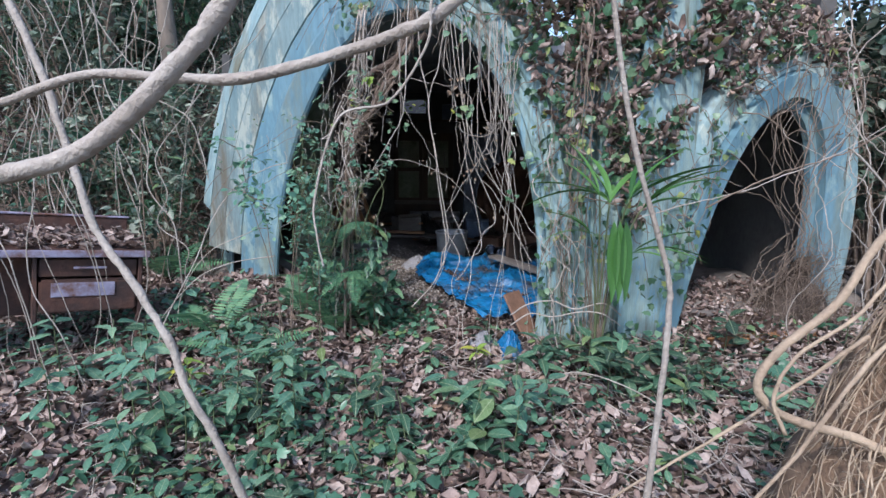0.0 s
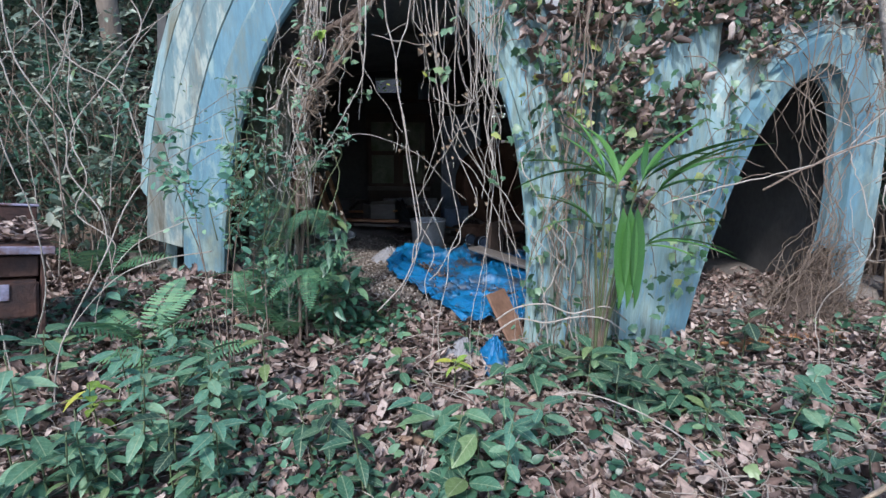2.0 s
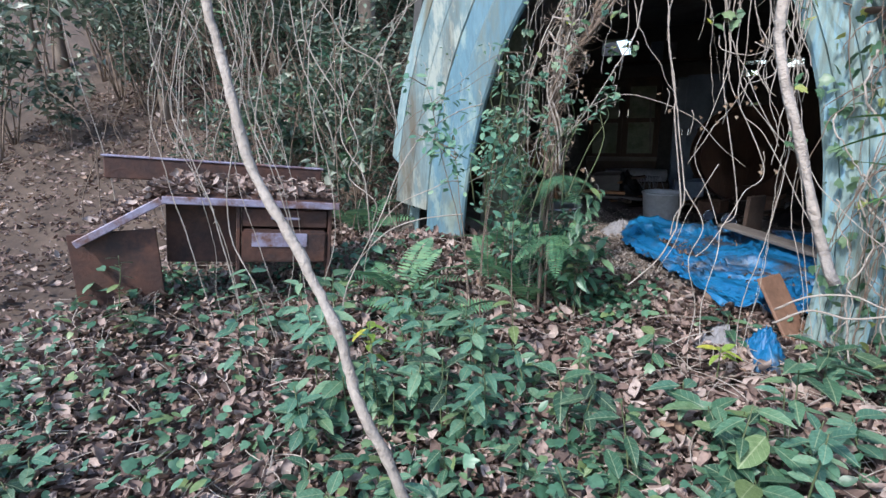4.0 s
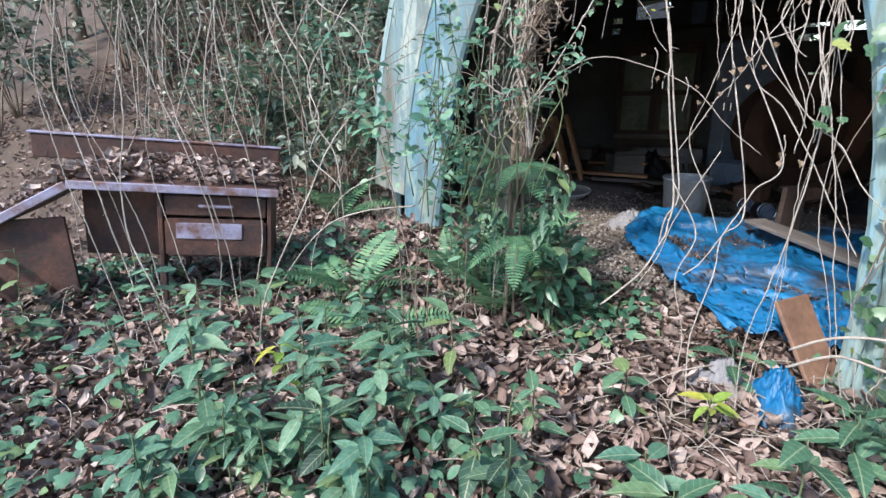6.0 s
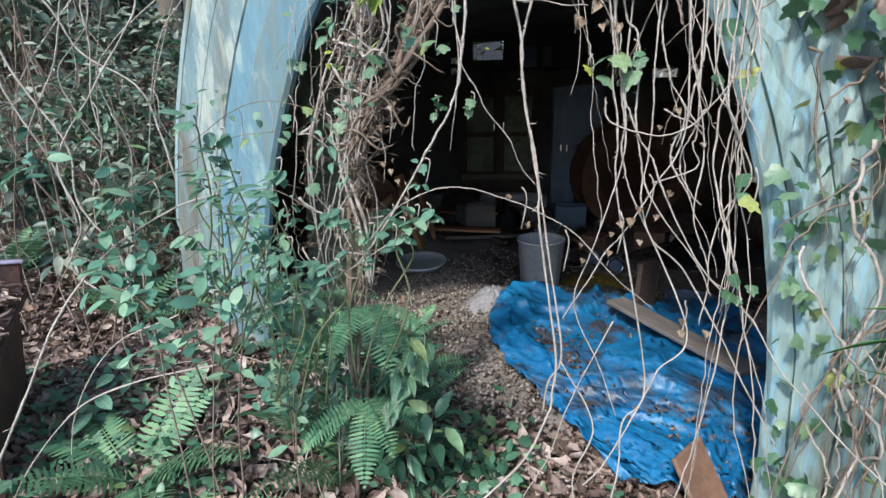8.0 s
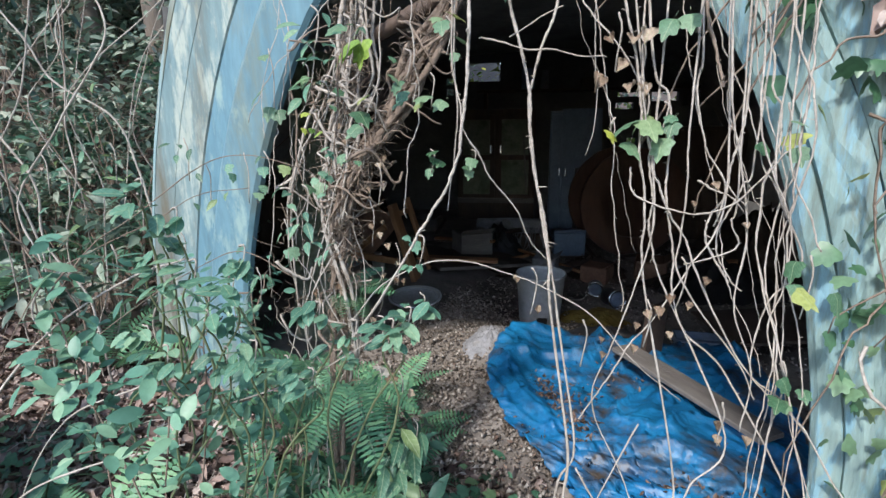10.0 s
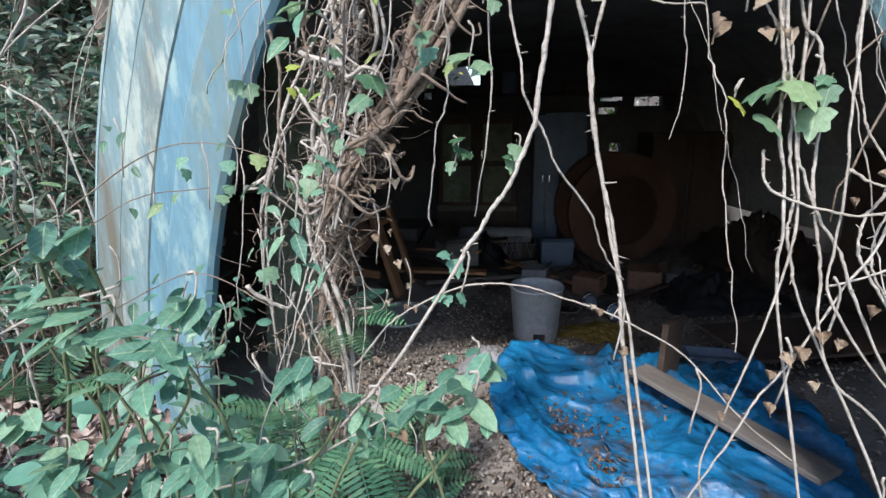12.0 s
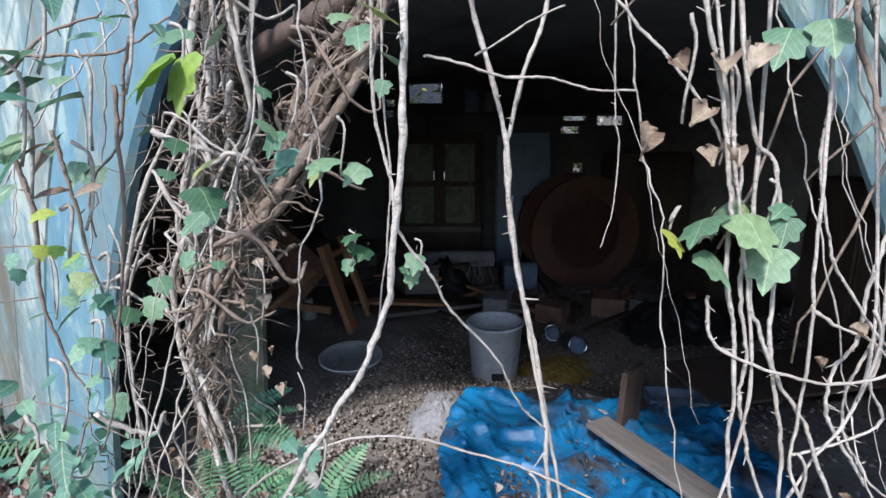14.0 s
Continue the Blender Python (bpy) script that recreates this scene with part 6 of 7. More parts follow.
for spot in ((0.117, 2.93, 1.655, 6, 0.062, IVY, 0.05), (-0.277, 3.100, 1.828, 3, 0.050, IVY, 0.040), (-0.296, 3.000, 1.709, 3, 0.050, IVY, 0.035), (-0.336, 3.000, 1.703, 2, 0.050, PALEGREEN, 0.020), (-0.411, 2.970, 1.680, 3, 0.060, IVY, 0.040), (-0.509, 3.050, 1.717, 3, 0.045, IVY, 0.040), (-0.514, 3.050, 1.590, 3, 0.035, IVY, 0.030), (-0.473, 2.800, 1.647, 4, 0.022, LIME, 0.020), (-0.449, 2.800, 1.606, 3, 0.025, PALEGREEN, 0.020), (-0.464, 2.800, 1.546, 4, 0.030, PALEGREEN, 0.025), (-0.334, 3.190, 1.546, 4, 0.045, IVY, 0.030), (-0.221, 3.100, 1.550, 3, 0.040, IVY, 0.030), (0.058, 2.930, 1.629, 1, 0.050, LIME, 0.004), (-0.299, 2.850, 1.404, 5, 0.030, PALEGREEN, 0.030), (0.151, 2.930, 1.646, 3, 0.045, IVY, 0.030), (-0.344, 2.980, 1.759, 3, 0.040, IVY, 0.030), (-0.41, 2.88, 1.79, 3, 0.07, LIME, 0.03), (-0.24, 2.93, 1.86, 3, 0.05, IVY, 0.035), (0.36, 2.93, 1.62, 4, 0.05, IVY, 0.05), (0.19, 2.92, 1.85, 4, 0.06, IVY, 0.06), (0.40, 2.86, 1.35, 4, 0.055, IVY, 0.06), (0.38, 2.85, 1.15, 4, 0.05, IVY, 0.06), (-0.62, 3.05, 1.55, 4, 0.05, IVY, 0.06), (-0.7, 3.1, 1.35, 4, 0.045, PALEGREEN, 0.06), (-0.2, 3.05, 2.0, 5, 0.06, IVY, 0.08), (0.1, 3.05, 2.05, 5, 0.06, IVY, 0.08), (-0.5, 3.15, 1.95, 6, 0.06, IVY, 0.09), (-0.75, 3.2, 1.75, 5, 0.06, IVY, 0.08), (-0.85, 3.2, 1.5, 5, 0.045, PALEGREEN, 0.07)):
    ivy_sprig(*spot)
for spot in ((0.06, 2.93, 1.78, 4, 0.06), (0.10, 2.93, 1.74, 3, 0.055), (0.20, 2.90, 1.34, 4, 0.05), (0.14, 2.88, 1.26, 4, 0.04), (-0.08, 2.90, 1.31, 3, 0.03), (0.02, 2.86, 1.22, 2, 0.035), (-0.45, 3.1, 1.5, 3, 0.04), (0.25, 2.9, 1.5, 3, 0.04), (0.3, 2.88, 1.05, 3, 0.045)):
    ivy_sprig(*spot, WITHERED, 0.05, "withered brown leaves hanging on a vine", "dead")


for k in range(9):
    ivy_sprig(rnd(-0.68, -0.42), rnd(3.10, 3.20), rnd(0.75, 1.75), 4, rnd(0.03, 0.05), WITHERED, 0.06, "withered brown leaves caught in the vine tangle", "dead")


# ---- ivy and dead leaves on the roof ----
def hood_points(to_world, shape, offs, deps, k, a_lo, a_hi):
    """Random places on a hood between two offsets, over part of the arch."""
    c, a, zs, h, skew = shape
    t, q = rng.uniform(a_lo, a_hi, k), rng.uniform(0, 1, k)
    out = []
    for tt, qq in zip(t, q):
        off = float(np.interp(qq, np.linspace(0, 1, len(offs)), offs))
        d = float(np.interp(qq, np.linspace(0, 1, len(deps)), deps))
        z = zs + (h + off) * math.sin(tt)
        out.append(to_world(c + (a + off) * math.cos(tt) + skew * (z - zs), d, z))
    return np.array(out)


def roof_cover():
    s, g = Soup(), Soup()
    for pts in (hood_points(fac, ARCH_1, (0.30, 0.45, 0.74, 1.0), (-0.02, 0.02, 0.10, 0.25), 2400, 0.85, 1.75),
                hood_points(fac_room, ARCH_1, (0.55, 0.80, 0.95, 1.08), (0.20, 0.4, 0.8, 1.6), 2200, 0.95, 1.9),
                hood_points(fac, ARCH_1, (0.22, 0.42), (-0.02, 0.02), 260, 0.5, 0.9),
                hood_points(fac2, ARCH_2, (0.30, 0.45, 0.58, 0.85), (-0.02, 0.10, 0.25, 0.6), 1500, 1.05, 2.2),
                hood_points(fac2, ARCH_2, (0.58, 0.85, 0.98), (0.22, 0.6, 1.4), 1300, 0.6, 2.0)):
        p = pts + rng.normal(0, 0.03, pts.shape) + np.array([-0.02, -0.05, 0.03])
        n = int(len(p) * 0.66)
        s.many(DEAD_LEAF_C, sized(turns(n // 2, 0.8), 0.025, 0.075), p[:n // 2])
        s.many(DEAD_LEAF_D, sized(turns(n - n // 2, 0.8), 0.025, 0.085), p[n // 2:n])
        g.many(IVY_LEAF, sized(turns(len(p) - n, 0.8), 0.025, 0.065), p[n:])
    # the valley between the two hoods
    k = 5200
    u, z = rng.uniform(2.15, 3.15, k), rng.uniform(0.95, 2.6, k)
    clump = np.sin(9 * u + 2 * np.sin(5 * z)) * np.sin(7 * z + 1.5 * np.sin(6 * u))
    keep = (np.abs(u - 2.64) < 0.03 + 0.40 * np.clip(z - 1.05, 0, 1.2)) & (clump > -0.4 - 0.5 * np.clip(z - 1.7, 0, 1))
    u, z = u[keep], z[keep]
    d = np.interp(u, (2.24, 2.4, 2.55, 2.74, 2.92), (0.02, 0.05, 0.10, 0.22, 0.44)) - rng.uniform(0.02, 0.11, len(u)) + 0.10 * np.clip(z - 1.1, 0, 2) ** 1.5
    p = np.stack([LX + u * UX + d * NX, LY + u * UY + d * NY, z], -1)
    n = int(len(p) * 0.7)
    s.many(DEAD_LEAF_C, sized(turns(n // 2, 0.8), 0.03, 0.08), p[:n // 2])
    s.many(DEAD_LEAF_D, sized(turns(n - n // 2, 0.8), 0.03, 0.09), p[n // 2:n])
    g.many(IVY_LEAF, sized(turns(len(p) - n, 0.8), 0.04, 0.085), p[n:])
    tagged(new("roof_leaves", s.mesh("roof_leaves", DEAD)), "dead brown leaves caught on the roof and in its valley", "leaves", kind="stuff")
    tagged(new("roof_ivy", g.mesh("roof_ivy", IVY)), "ivy creeping over the roof between the arches", "ivy", kind="stuff")
    g = Soup()
    for a_lo, a_hi, k, sh, tw, o0, o1 in ((0.02, 1.2, 230, ARCH_1, fac, 0.02, 0.42), (1.2, 2.0, 130, ARCH_1, fac, 0.05, 0.35), (2.2, 3.0, 90, ARCH_2, fac2, 0.1, 0.4)):
        p = hood_points(tw, sh, (o0, o1), (-0.05, -0.02), k, a_lo, a_hi)
        g.many(IVY_LEAF, sized(turns(len(p), 0.6, 0.9), 0.025, 0.065), p + rng.normal(0, 0.015, p.shape) + np.array([0, -0.03, 0]))
    k = 260
    u, z = rng.uniform(2.1, 2.95, k), rng.uniform(0.25, 1.5, k) ** 1.2
    g.many(IVY_LEAF, sized(turns(k, 0.6, 0.9), 0.022, 0.058), np.stack([LX + u * UX - 0.06 * NX, LY + u * UY - 0.06 * NY, z], -1))
    tagged(new("wall_ivy", g.mesh("wall_ivy", IVY)), "dark ivy leaves clinging to the blue arch surround", "ivy", kind="stuff")
    s = Soup()
    for _ in range(190):
        p = hood_points(fac, ARCH_1, (0.1, 0.9), (-0.06, 0.3), 1, 0.2, 1.9)[0]
        a, l = rnd(0, 6.3), rnd(0.15, 0.5)
        ctrl = [p + np.array([l * q * math.cos(a), -0.06 - 0.05 * q + rnd(-0.03, 0.03), l * q * math.sin(a) * 0.7 - 0.25 * q * q + rnd(-0.04, 0.04)]) for q in (0, 0.3, 0.65, 1)]
        tube(s, ctrl, rnd(0.002, 0.005), 0.0015, 4, 5, 0.01)
    for _ in range(130):
        p = hood_points(fac2, ARCH_2, (0.1, 0.8), (-0.06, 0.3), 1, 0.1, 2.6)[0]
        a, l = rnd(0, 6.3), rnd(0.15, 0.5)
        ctrl = [p + np.array([l * q * math.cos(a), -0.06 - 0.05 * q + rnd(-0.03, 0.03), l * q * math.sin(a) * 0.7 - 0.25 * q * q + rnd(-0.04, 0.04)]) for q in (0, 0.3, 0.65, 1)]
        tube(s, ctrl, rnd(0.002, 0.005), 0.0015, 4, 5, 0.01)
    tagged(new("roof_twigs", s.mesh("roof_twigs", VINE_DARK)), "mat of thin brown vines over the roof", "vines", kind="stuff")


roof_cover()


# ---- shrubs ----
def shrub(x, y, h, r, n, size, material, label, kind=LEAF, stems=7, base=None, name="shrub", lean=(0, 0), bare=0.33, thick=1.0):
    """Several stems that fork, with leaves along the outer half of each."""
    z0 = float(ground_z(x, y)) - 0.02 if base is None else base
    t = thing(name, label, "shrub", pose(x, y, z0))
    s, leaves = Soup(), Soup()
    ends = []
    for k in range(stems):
        a = 2 * math.pi * (k + rnd(-0.3, 0.3)) / stems
        top = np.array([lean[0] + r * rnd(0.3, 1) * math.cos(a), lean[1] + r * rnd(0.3, 1) * math.sin(a), h * rnd(0.65, 1)])
        c = [np.array([0.03 * math.cos(a), 0.03 * math.sin(a), 0]), top * np.array([0.3, 0.3, 0.4]), top * np.array([0.7, 0.7, 0.75]), top]
        pts = tube(s, c, 0.0045 * (0.5 + h) * thick, 0.0015, 5, 5, 0.006)
        ends.append(pts[int(len(pts) * bare):])
        for _ in range(4):
            p = pts[int(rng.integers(int(len(pts) * bare), len(pts)))]
            e = p + np.array([rnd(-1, 1), rnd(-1, 1), rnd(-0.2, 0.8)]) * r * 0.5
            ends.append(tube(s, [p, (p + e) / 2 + rng.normal(0, 0.02, 3), e], 0.003, 0.0015, 4, 4, 0.004))
    pool = np.concatenate(ends)
    p = pool[rng.integers(0, len(pool), n)] + rng.normal(0, 0.025 + 0.05 * r, (n, 3))
    leaves.many(kind, sized(turns(n, 0.5), size * 0.7, size * 1.25), p)
    part_mesh("branchwork", s.mesh("branchwork", VINE_DARK), t)
    f = part_mesh("foliage", leaves.mesh("foliage", material), t)
    f["kind"] = "stuff"
    return t


shrub(-0.86, 3.26, 0.62, 0.20, 150, 0.06, GREEN, "leafy green shrub growing in the arch opening", LEAF, 3, bare=0.2)
shrub(-0.62, 3.36, 0.62, 0.22, 300, 0.075, GREEN, "glossy green shrub beside the vine tangle", LEAF_LONG, 6)
shrub(-0.94, 3.24, 1.2, 0.24, 150, 0.040, PALEGREEN, "small-leaved pale shrub before the blue pillar", LEAF_ROUND, 2, bare=0.6, thick=0.4)
# the pale shrub close to the end of the walk
t_near = shrub(-0.92, 2.84, 1.42, 0.30, 130, 0.060, PALEGREEN, "pale green shrub with oval leaves before the pillar", LEAF_ROUND, 2, bare=0.55, thick=0.4)
shrub(-0.74, 2.86, 1.15, 0.22, 100, 0.056, PALEGREEN, "pale green shrub with oval leaves before the pillar", LEAF_ROUND, 1, bare=0.4, thick=0.4)
vine([(-0.95, 2.85, 0.95), (-0.75, 2.80, 1.05), (-0.52, 2.76, 1.16), (-0.38, 2.75, 1.25), (-0.28, 2.76, 1.31)], 0.004, VINE, "pale shoot reaching across the arch", 0.002, 0.003)
for k, (x, z) in enumerate(((-0.44, 1.21), (-0.36, 1.27), (-0.28, 1.32), (-0.57, 1.15), (-0.70, 1.10))):
    ivy_sprig(x, 2.76, z, 6, 0.055, PALEGREEN, 0.03, "tuft of oval pale green leaves at a shoot tip", "round", 0.0)
for x0, z0 in ((-0.95, 1.30), (-1.05, 1.45), (-0.9, 1.55)):
    vine([(x0 - 0.5, 2.95, z0 - 0.50), (x0 - 0.32, 3.0, z0 - 0.22 + rnd(-0.05, 0.05)), (x0 - 0.16, 3.03, z0 - 0.12), (x0, 3.07, z0 - 0.02 + rnd(-0.04, 0.04)), (x0 + 0.12, 3.10, z0 + 0.02), (x0 + 0.25, 3.12, z0 + rnd(-0.1, 0.08))], 0.003, VINE_DARK, "dark twig crossing the blue pillar", 0.002)
    for k in range(4):
        ivy_sprig(x0 - 0.4 + 0.2 * k, 3.03, z0 + rnd(-0.06, 0.06), 4, 0.05, GREEN, 0.05, "oval green leaves on a twig before the pillar", "leaf", 0.2)


for x, y, z, size, material in ((-0.424, 2.780, 1.748, 0.055, GREEN), (-0.455, 2.780, 1.802, 0.060, PALEGREEN), (-0.453, 2.750, 1.739, 0.050, PALEGREEN), (-0.406, 2.800, 1.789, 0.035, GREEN), (-0.477, 2.780, 1.713, 0.050, GREEN), (-0.455, 2.800, 1.685, 0.035, WITHERED), (-0.507, 2.800, 1.503, 0.050, PALEGREEN), (-0.519, 2.780, 1.461, 0.050, PALEGREEN), (-0.510, 2.900, 1.406, 0.035, PALEGREEN)):
    ivy_sprig(x, y, z, 4, size, material, 0.035, "oval leaves on a thin shoot before the blue pillar", "leaf", 0.3)
vine([(-0.524, 2.820, 1.707), (-0.513, 2.820, 1.665), (-0.520, 2.820, 1.590), (-0.512, 2.820, 1.537), (-0.494, 2.820, 1.492)], 0.0045, VINE_DARK, "thin dark shoot before the blue pillar", 0.0015)
vine([(-0.486, 2.820, 1.729), (-0.478, 2.820, 1.693), (-0.473, 2.820, 1.640), (-0.463, 2.820, 1.580), (-0.462, 2.820, 1.526)], 0.0035, VINE_DARK, "thin dark shoot before the blue pillar", 0.0015)
vine([(-0.428, 2.820, 1.763), (-0.432, 2.820, 1.697), (-0.447, 2.820, 1.600), (-0.470, 2.820, 1.493), (-0.493, 2.820, 1.434)], 0.0035, VINE_DARK, "thin dark shoot before the blue pillar", 0.0015)
vine([(-0.516, 2.820, 1.790), (-0.471, 2.820, 1.785), (-0.425, 2.820, 1.786), (-0.376, 2.820, 1.812)], 0.003, VINE_DARK, "thin dark shoot before the blue pillar", 0.0015)
vine([(-0.519, 2.820, 1.773), (-0.477, 2.820, 1.802), (-0.429, 2.820, 1.817)], 0.003, VINE_DARK, "thin dark shoot before the blue pillar", 0.0015)
vine([(-0.401, 2.820, 1.825), (-0.415, 2.820, 1.776), (-0.434, 2.820, 1.715), (-0.461, 2.820, 1.683), (-0.463, 2.820, 1.640)], 0.003, VINE_DARK, "thin dark shoot before the blue pillar", 0.0015)
shrub(-0.86, 2.62, 1.42, 0.24, 110, 0.052, PALEGREEN, "pale green shrub with oval leaves before the pillar", LEAF_ROUND, 2, bare=0.66, thick=0.35)
shrub(-0.46, 3.16, 0.50, 0.14, 60, 0.10, GREEN, "glossy broad-leaved shrub among the ferns", LEAF, 4, bare=0.5)


fern(-0.542, 3.100, 6, 0.30, 0.962, (3.2, 6.3), 0.35)
fern(-0.558, 3.060, 5, 0.27, 0.658, (3.2, 6.3), 0.4)
for dz in (0.0, 0.10, -0.10):
    ivy_sprig(-0.422 + 0.03 + dz * 0.4, 2.98, 0.781 + 0.02 + dz, 7, 0.10, GREEN, 0.04, "glossy broad leaves among the ferns", "leaf", 0.5)
# shoots with tufts of oval leaves, close to the end of the walk
for x, z in ((-0.278, 1.344), (-0.314, 1.317), (-0.710, 1.257), (-0.619, 1.240), (-0.767, 1.282), (-0.639, 1.316), (-0.732, 1.379), (-0.649, 1.407), (-0.728, 1.454), (-0.677, 1.491), (-0.709, 1.542), (-0.572, 1.384), (-0.541, 1.280), (-0.456, 1.324), (-0.391, 1.294), (-0.765, 1.194), (-0.530, 1.209), (-0.444, 1.236), (-0.559, 1.433), (-0.766, 1.404)):
    y = rnd(2.62, 2.72)
    tuft = ivy_sprig(x, y, z, 8, rnd(0.044, 0.058), PALEGREEN, 0.022, "tuft of oval pale green leaves at a shoot tip", "round", 0.0)
    stem("stem", [(0, 0, 0), (rnd(-0.05, 0.02), 0.03, -0.07), (rnd(-0.12, 0.0), 0.06, -0.2), (rnd(-0.2, -0.05), 0.1, -0.42)], 0.0016, 0.0026, GREENSTEM, tuft, 5, 5, 0.003)


# ---- root mound and bare stems near the start ----
def root_mound():
    cx, cy = 1.30, 1.20
    z0 = float(ground_z(cx, cy)) - 0.03
    t = thing("root_mound", "earth mound bound by thick tan roots", "roots", pose(cx, cy, z0))
    n, k, top = 14, 32, 1.25

    def high(q):
        return top * (1 - min(1, q) ** 1.5)
    v = [(0, 0, top)]
    for i in range(1, n + 1):
        q = i / n
        for j in range(k):
            a = 2 * math.pi * j / k
            w = 1 + 0.10 * math.sin(3 * a + 1) + 0.06 * math.sin(5 * a) + rng.normal(0, 0.03)
            v.append((0.37 * q * w * math.cos(a), 0.40 * q * w * math.sin(a), 0.92 * high(q) + rng.normal(0, 0.02)))
    f = [(0, 1 + j, 1 + (j + 1) % k) for j in range(k)]
    for i in range(n - 1):
        for j in range(k):
            a, b = 1 + i * k + j, 1 + i * k + (j + 1) % k
            f += [(a, a + k, b + k), (a, b + k, b)]
    s = Soup()
    s.add(v, f)
    part_mesh("earth", s.mesh("earth", surface("red_brown_earth", (0.20, 0.125, 0.08), (0.34, 0.23, 0.155), 6, 0.95, 1.0)), t, "red-brown bare earth")
    s = Soup()
    for _ in range(1500):
        a, q = rnd(2.0, 5.6), rnd(0.1, 1.1)
        p = np.array([0.385 * q * math.cos(a), 0.415 * q * math.sin(a), max(0.02, 0.92 * high(q)) + 0.01])
        e = p + np.array([rnd(-0.07, 0.05), rnd(-0.07, 0.03), rnd(-0.14, 0.05)])
        tube(s, [p, (p + e) / 2 + rng.normal(0, 0.018, 3), e], rnd(0.0006, 0.002), 0.0006, 3, 3)
    f = part_mesh("root_fuzz", s.mesh("root_fuzz", ROOTM), t, "matted fine tan rootlets")
    f["kind"] = "stuff"
    for _ in range(70):
        a = rnd(2.2, 5.4)
        r0 = rnd(0.0015, 0.0045)
        c = []
        for q in (0.08, 0.35, 0.6, 0.85, 1.15):
            b = a + rng.normal(0, 0.5)
            c.append((0.39 * q * math.cos(b), 0.42 * q * math.sin(b), max(0.02, 0.92 * high(q)) + 0.012 + rnd(0, 0.03)))
        stem("root", c, r0, r0 * 0.5, ROOTM, t, 6, 6, 0.004)
    zz = -z0
    loop = [(-0.02, -0.06, 1.45), (-0.24, -0.05, 1.19 + zz), (-0.33, -0.05, 1.024 + zz), (-0.446, -0.05, 0.911 + zz), (-0.49, -0.05, 0.826 + zz), (-0.45, -0.05, 0.765 + zz), (-0.36, -0.05, 0.72 + zz), (-0.26, -0.06, 0.70 + zz), (-0.16, -0.1, 0.66 + zz)]
    stem("root", loop, 0.009, 0.012, ROOTM, t, 9, 9, 0.001, 0.06, "thick looping tan root")
    stem("root", [(0.0, -0.10, 1.40), (-0.22, -0.08, 1.12 + zz), (-0.31, -0.08, 1.0 + zz), (-0.42, -0.07, 0.90 + zz), (-0.465, -0.08, 0.80 + zz), (-0.44, -0.1, 0.72 + zz)], 0.004, 0.005, ROOTM, t, 8, 9, 0.001, 0.08)
    stem("root", [(0.0, -0.12, 1.30), (-0.26, -0.12, 0.92), (-0.42, -0.12, 0.65), (-0.56, -0.08, 0.38), (-0.66, -0.02, 0.12), (-0.72, 0.0, 0.02)], 0.006, 0.004, ROOTM, t, 7, 8, 0.003)
    stem("root", [(-0.2, 0.0, 0.9), (-0.42, 0.05, 0.66), (-0.62, 0.12, 0.46), (-0.8, 0.2, 0.22), (-0.92, 0.25, 0.02)], 0.005, 0.003, ROOTM, t, 7, 8, 0.003)


root_mound()

# bare branches close to the start of the walk
tagged(stem("branch", [(-0.70, 0.74, 1.41), (-0.574, 0.72, 1.436), (-0.446, 0.72, 1.473), (-0.309, 0.72, 1.469), (-0.221, 0.72, 1.469), (-0.084, 0.72, 1.502), (-0.006, 0.72, 1.528), (0.071, 0.72, 1.567), (0.2, 0.75, 1.70)], 0.006, 0.010, VINE, None, 8, 8, 0.001), "bare crooked branch with pale grey bark", "branch")
tagged(stem("branch", [(-0.43, 0.47, 1.325), (-0.343, 0.45, 1.344), (-0.26, 0.45, 1.368), (-0.175, 0.45, 1.434), (-0.12, 0.45, 1.494), (-0.05, 0.46, 1.6)], 0.0085, 0.009, VINE, None, 8, 8, 0.0005), "smooth bare grey branch", "branch")
tagged(stem("vine", [(0.06, 0.71, 1.62), (0.045, 0.7, 1.565), (0.038, 0.7, 1.509), (-0.012, 0.7, 1.436), (-0.083, 0.7, 1.414), (-0.115, 0.68, 1.305), (-0.108, 0.66, 1.25), (-0.098, 0.65, 1.215)], 0.0022, 0.0014, VINE, None, 6, 8, 0.0005), "thin pale vine hanging from a branch", "vine")
z_b = float(ground_z(0.39, 0.8))
tagged(stem("sapling_stem", [(0.24, 0.75, 1.90), (0.30, 0.76, 1.578), (0.35, 0.76, 1.362), (0.405, 0.76, 1.192), (0.415, 0.76, 1.12), (0.412, 0.76, 0.988), (0.405, 0.76, 0.80), (0.39, 0.8, z_b - 0.02)], 0.0032, 0.0058, VINE, None, 8, 8, 0.001), "slender bare upright stem", "stem")
tagged(stem("leaning_stem", [(-1.25, 1.40, 2.1), (-1.00, 1.31, 1.62), (-0.911, 1.275, 1.388), (-0.833, 1.239, 1.172), (-0.738, 1.226, 1.023), (-0.664, 1.211, 0.894), (-0.62, 1.192, 0.776), (-0.557, 1.185, 0.66), (-0.47, 1.20, 0.40), (-0.36, 1.25, 0.10), (-0.30, 1.27, 0.03)], 0.009, 0.012, VINE, None, 8, 9, 0.004), "leaning bare grey stem rising from the litter", "stem")
vine([(-1.518, 2.450, 0.100), (-1.498, 2.500, 0.398), (-1.449, 2.550, 0.545), (-1.335, 2.600, 0.774), (-1.291, 2.680, 0.933), (-1.236, 2.750, 1.083), (-1.161, 2.850, 1.202), (-1.013, 2.950, 1.298), (-0.921, 3.000, 1.326)], 0.007, VINE, "pale arching liana between the desk and the pillar", 0.004)
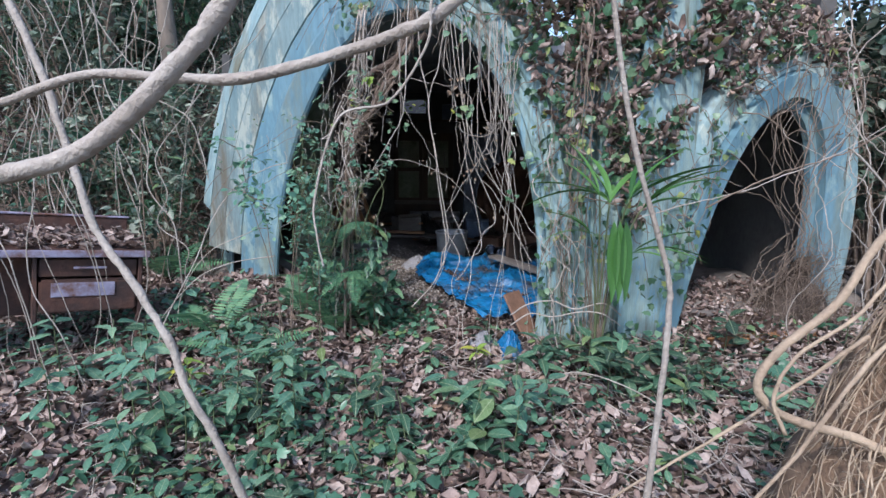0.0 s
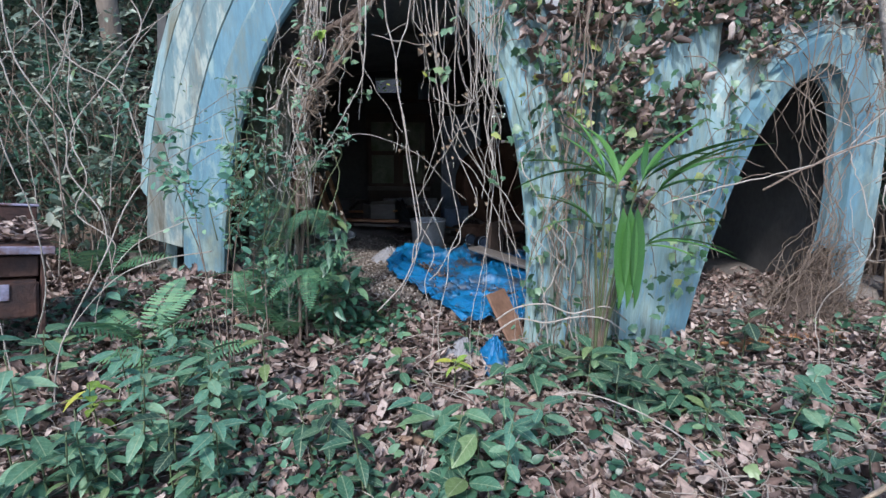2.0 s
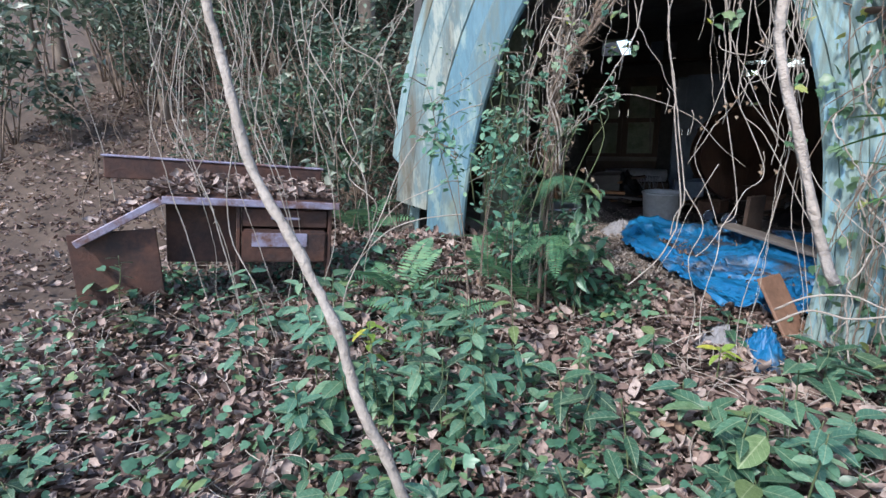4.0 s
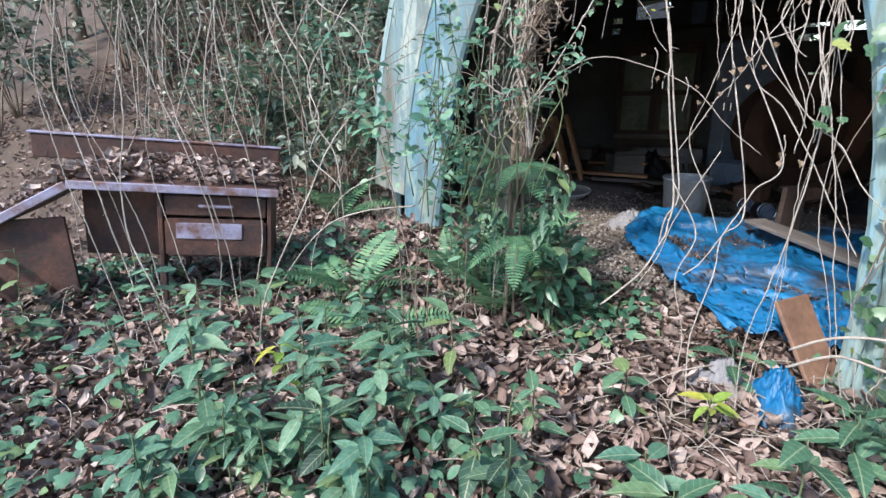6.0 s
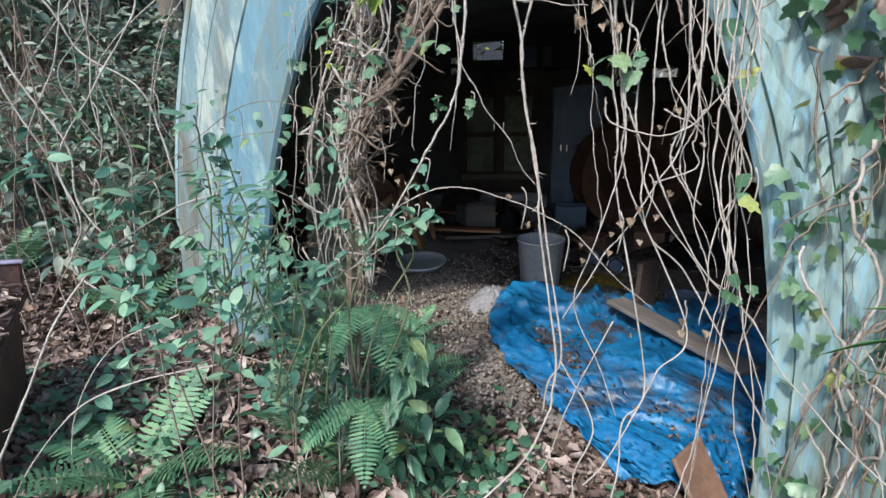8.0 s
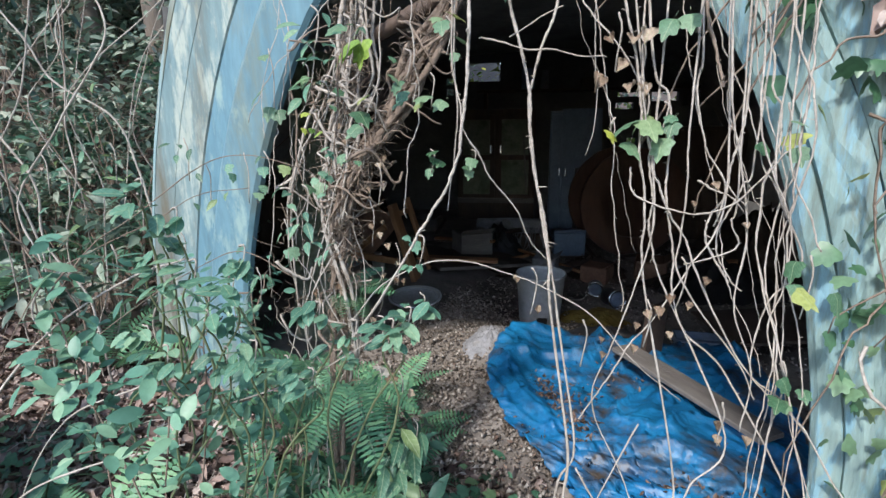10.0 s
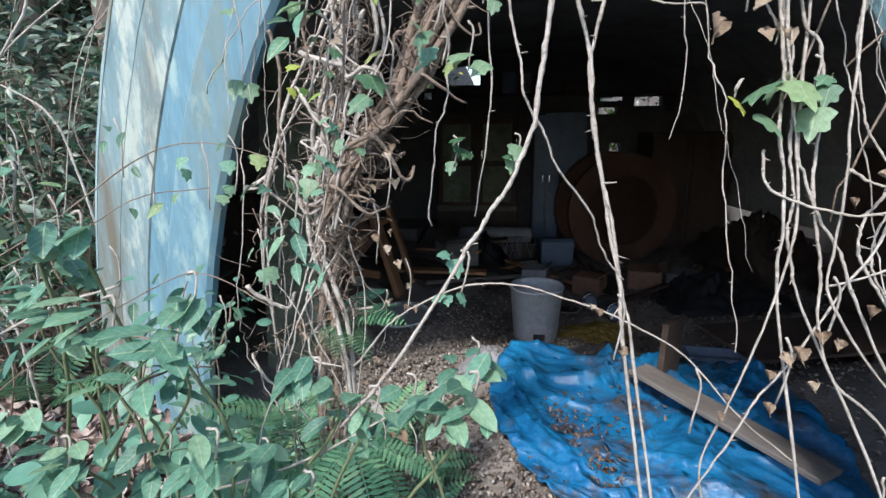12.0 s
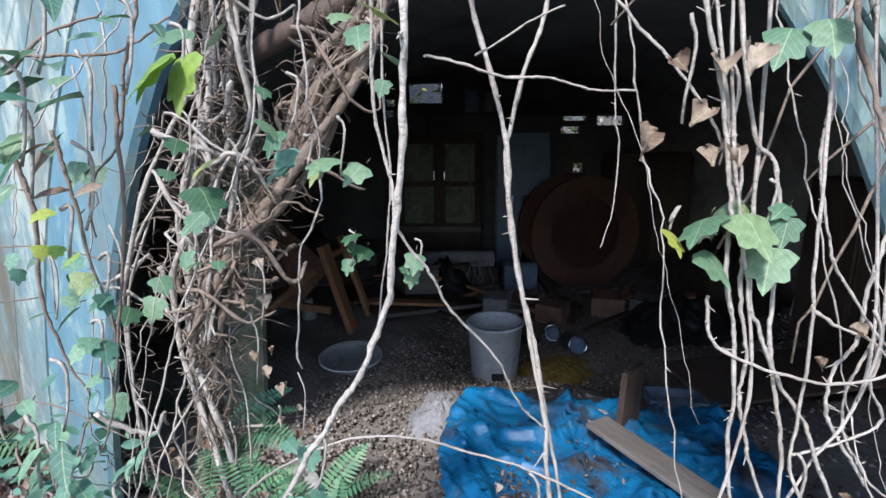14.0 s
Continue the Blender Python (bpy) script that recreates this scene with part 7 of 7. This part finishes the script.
for k in range(16):
    shrub(rnd(-4.4, -1.95), rnd(4.0, 5.4), rnd(0.5, 1.1), rnd(0.25, 0.45), 90, rnd(0.08, 0.12), (DARKGREEN, FOREST, GREEN)[k % 3], "sparse evergreen sapling on the leafy slope", (LEAF_LONG, LEAF)[k % 2], 4, bare=0.4)
for k in range(14):
    x, y = rnd(-4.2, -2.0), rnd(2.9, 5.0)
    z0 = float(ground_z(x, y))
    h, a = rnd(1.2, 2.6), rnd(0, 6.3)
    vine([(x, y, z0 - 0.02), (x + rnd(-0.15, 0.15), y + rnd(-0.1, 0.1), z0 + h * 0.3), (x + 0.2 * math.cos(a), y + 0.1 * math.sin(a), z0 + h * 0.65), (x + 0.4 * math.cos(a), y + 0.2 * math.sin(a), z0 + h)], rnd(0.003, 0.009), (VINE, VINE_DARK)[k % 2], "bare vine stem rising beside the desk", None, 0.012, "bare vine stems")
for k in range(34):
    x, y = rnd(-4.6, -1.9), rnd(3.1, 5.2)
    z0, top, sway = float(ground_z(x, y)), rnd(1.9, 3.0), rnd(0.1, 0.35)
    a, w = rnd(0, 6.3), rnd(1.2, 2.6)
    lean = rnd(-1.0, 1.0)
    ctrl = [(x + lean * q * q + sway * q * math.sin(a + w * q * 4) + rnd(-0.09, 0.09), y + 0.4 * sway * math.cos(a + w * q * 2), z0 - 0.02 + top * (q + 0.10 * math.sin(a + 7 * q) * q)) for q in np.linspace(0, 1, 10)]
    vine(ctrl, rnd(0.004, 0.011), (VINE, VINE, VINE_DARK)[k % 3], "curling pale liana hanging among the trees", None, 0.014, "lianas")
for k in range(11):
    x, y = rnd(-2.7, -1.55), rnd(2.25, 2.85)
    a, low, lean = rnd(0, 6.3), rnd(0.25, 0.8), rnd(-0.4, 0.4)
    ctrl = [(x + lean * q + 0.10 * math.sin(a + 6 * q) + rnd(-0.04, 0.04), y + 0.06 * math.cos(a + 5 * q), low + (2.3 - low) * q) for q in np.linspace(0, 1, 9)]
    ctrl = [(ctrl[0][0] + 0.05, y, float(ground_z(x, y)))] + ctrl
    vine(ctrl, rnd(0.0028, 0.006), VINE, "thin pale liana hanging before the desk", None, 0.012, "lianas")
vine([(-1.05, 3.05, 0.75), (-1.3, 2.95, 0.72), (-1.5, 2.9, 0.62), (-1.72, 2.85, 0.35), (-1.8, 2.8, 0.12)], 0.006, VINE, "arching pale stem beside the pillar")
vine([(-1.2, 3.1, 0.9), (-1.5, 3.1, 0.75), (-1.66, 3.05, 0.5), (-1.7, 3.0, 0.2)], 0.005, VINE, "arching pale stem beside the pillar")


# ---- woods behind ----
def woods():
    spots = []
    for k in range(166):
        x, y = (rnd(-10, -1.9), rnd(4.1, 13)) if k < 135 else (rnd(-5.2, -2.2), rnd(4.6, 6.5))
        if y < 7.5 and rng.uniform() < 0.45:
            continue
        if x > -2.5 and y < 9.5 and x > -1.75 - 0.2 * (y - 4):
            continue
        spots.append((x, y))
    for x, y in spots:
        far = math.hypot(x, y)
        h = rnd(0.6, 1.6) if far < 7 else rnd(1.2, 3.2)
        shrub(x, y, h, h * rnd(0.35, 0.5), int(240 if far < 7 else 420), rnd(0.07, 0.12) if far < 7 else rnd(0.10, 0.17), FOREST if rng.uniform() < 0.8 else GREEN, "dense evergreen shrub on the wooded slope", (LEAF, LEAF_SMALL, LEAF_LONG)[int(rng.integers(0, 3))], 5)
    for k in range(22):
        x, y = rnd(-11, -2.6), rnd(5.5, 15)
        tree(x, y, rnd(4.5, 8), rnd(0.05, 0.13))
    for x, y in ((3.0, 5.2), (3.6, 3.9), (4.2, 4.8), (5.2, 4.2), (4.6, 6.4), (3.4, 7.4), (-1.0, 11.5), (1.2, 12), (3, 11), (0.2, 10.5), (2.2, 10.4), (3.4, 5.8), (4.4, 5.4), (5.0, 6.2), (4.0, 7.0), (5.8, 5.2), (6.2, 6.6), (3.3, 4.6), (5.2, 7.6), (4.8, 4.4), (3.7, 4.7), (3.45, 4.15), (4.05, 5.2), (3.2, 3.7), (3.9, 4.3)):
        shrub(x, y, rnd(2.0, 3.6), 0.9, 620, 0.12, FOREST, "dense evergreen shrub on the wooded slope", LEAF_SMALL, 6)
    for x, y in ((3.3, 3.4), (4.6, 5.0), (-1.5, 12), (1.5, 13), (4, 11)):
        tree(x, y, rnd(5, 7), rnd(0.08, 0.16))


def tree(x, y, h, r):
    z0 = float(ground_z(x, y)) - 0.05
    t = thing("tree", "slim woodland tree with a loose evergreen crown", "tree", pose(x, y, z0), "woodland trees")
    dx, dy = rnd(-0.5, 0.5), rnd(-0.5, 0.5)
    s, leaves = Soup(), Soup()
    trunk = tube(s, [(0, 0, 0), (dx * 0.3, dy * 0.2, h * 0.35), (dx * 0.6, dy * 0.7, h * 0.7), (dx, dy, h)], r, r * 0.25, 9, 7, 0.012)
    pool = []
    for _ in range(12):
        p = trunk[int(rng.integers(len(trunk) // 3, len(trunk)))]
        a, l = rnd(0, 6.3), rnd(0.6, 1.7)
        e = p + np.array([l * math.cos(a), l * math.sin(a), rnd(-0.1, 0.7)])
        pool.append(tube(s, [p, (p + e) / 2 + rng.normal(0, 0.08, 3), e], r * 0.3, 0.008, 5, 5, 0.012))
    pool = np.concatenate(pool)
    n = 700
    p = pool[rng.integers(0, len(pool), n)] + rng.normal(0, 0.22, (n, 3))
    leaves.many(LEAF_SMALL, sized(turns(n, 0.6), 0.09, 0.17), p)
    part_mesh("trunk", s.mesh("trunk", BARK), t)
    f = part_mesh("crown", leaves.mesh("crown", FOREST), t)
    f["kind"] = "stuff"


woods()
for x, y in ((-0.7, 9.7), (1.3, 9.6)):
    shrub(x, y, 2.7, 0.8, 500, 0.10, LIME, "yellow-green shrub behind the building", LEAF_ROUND, 6)
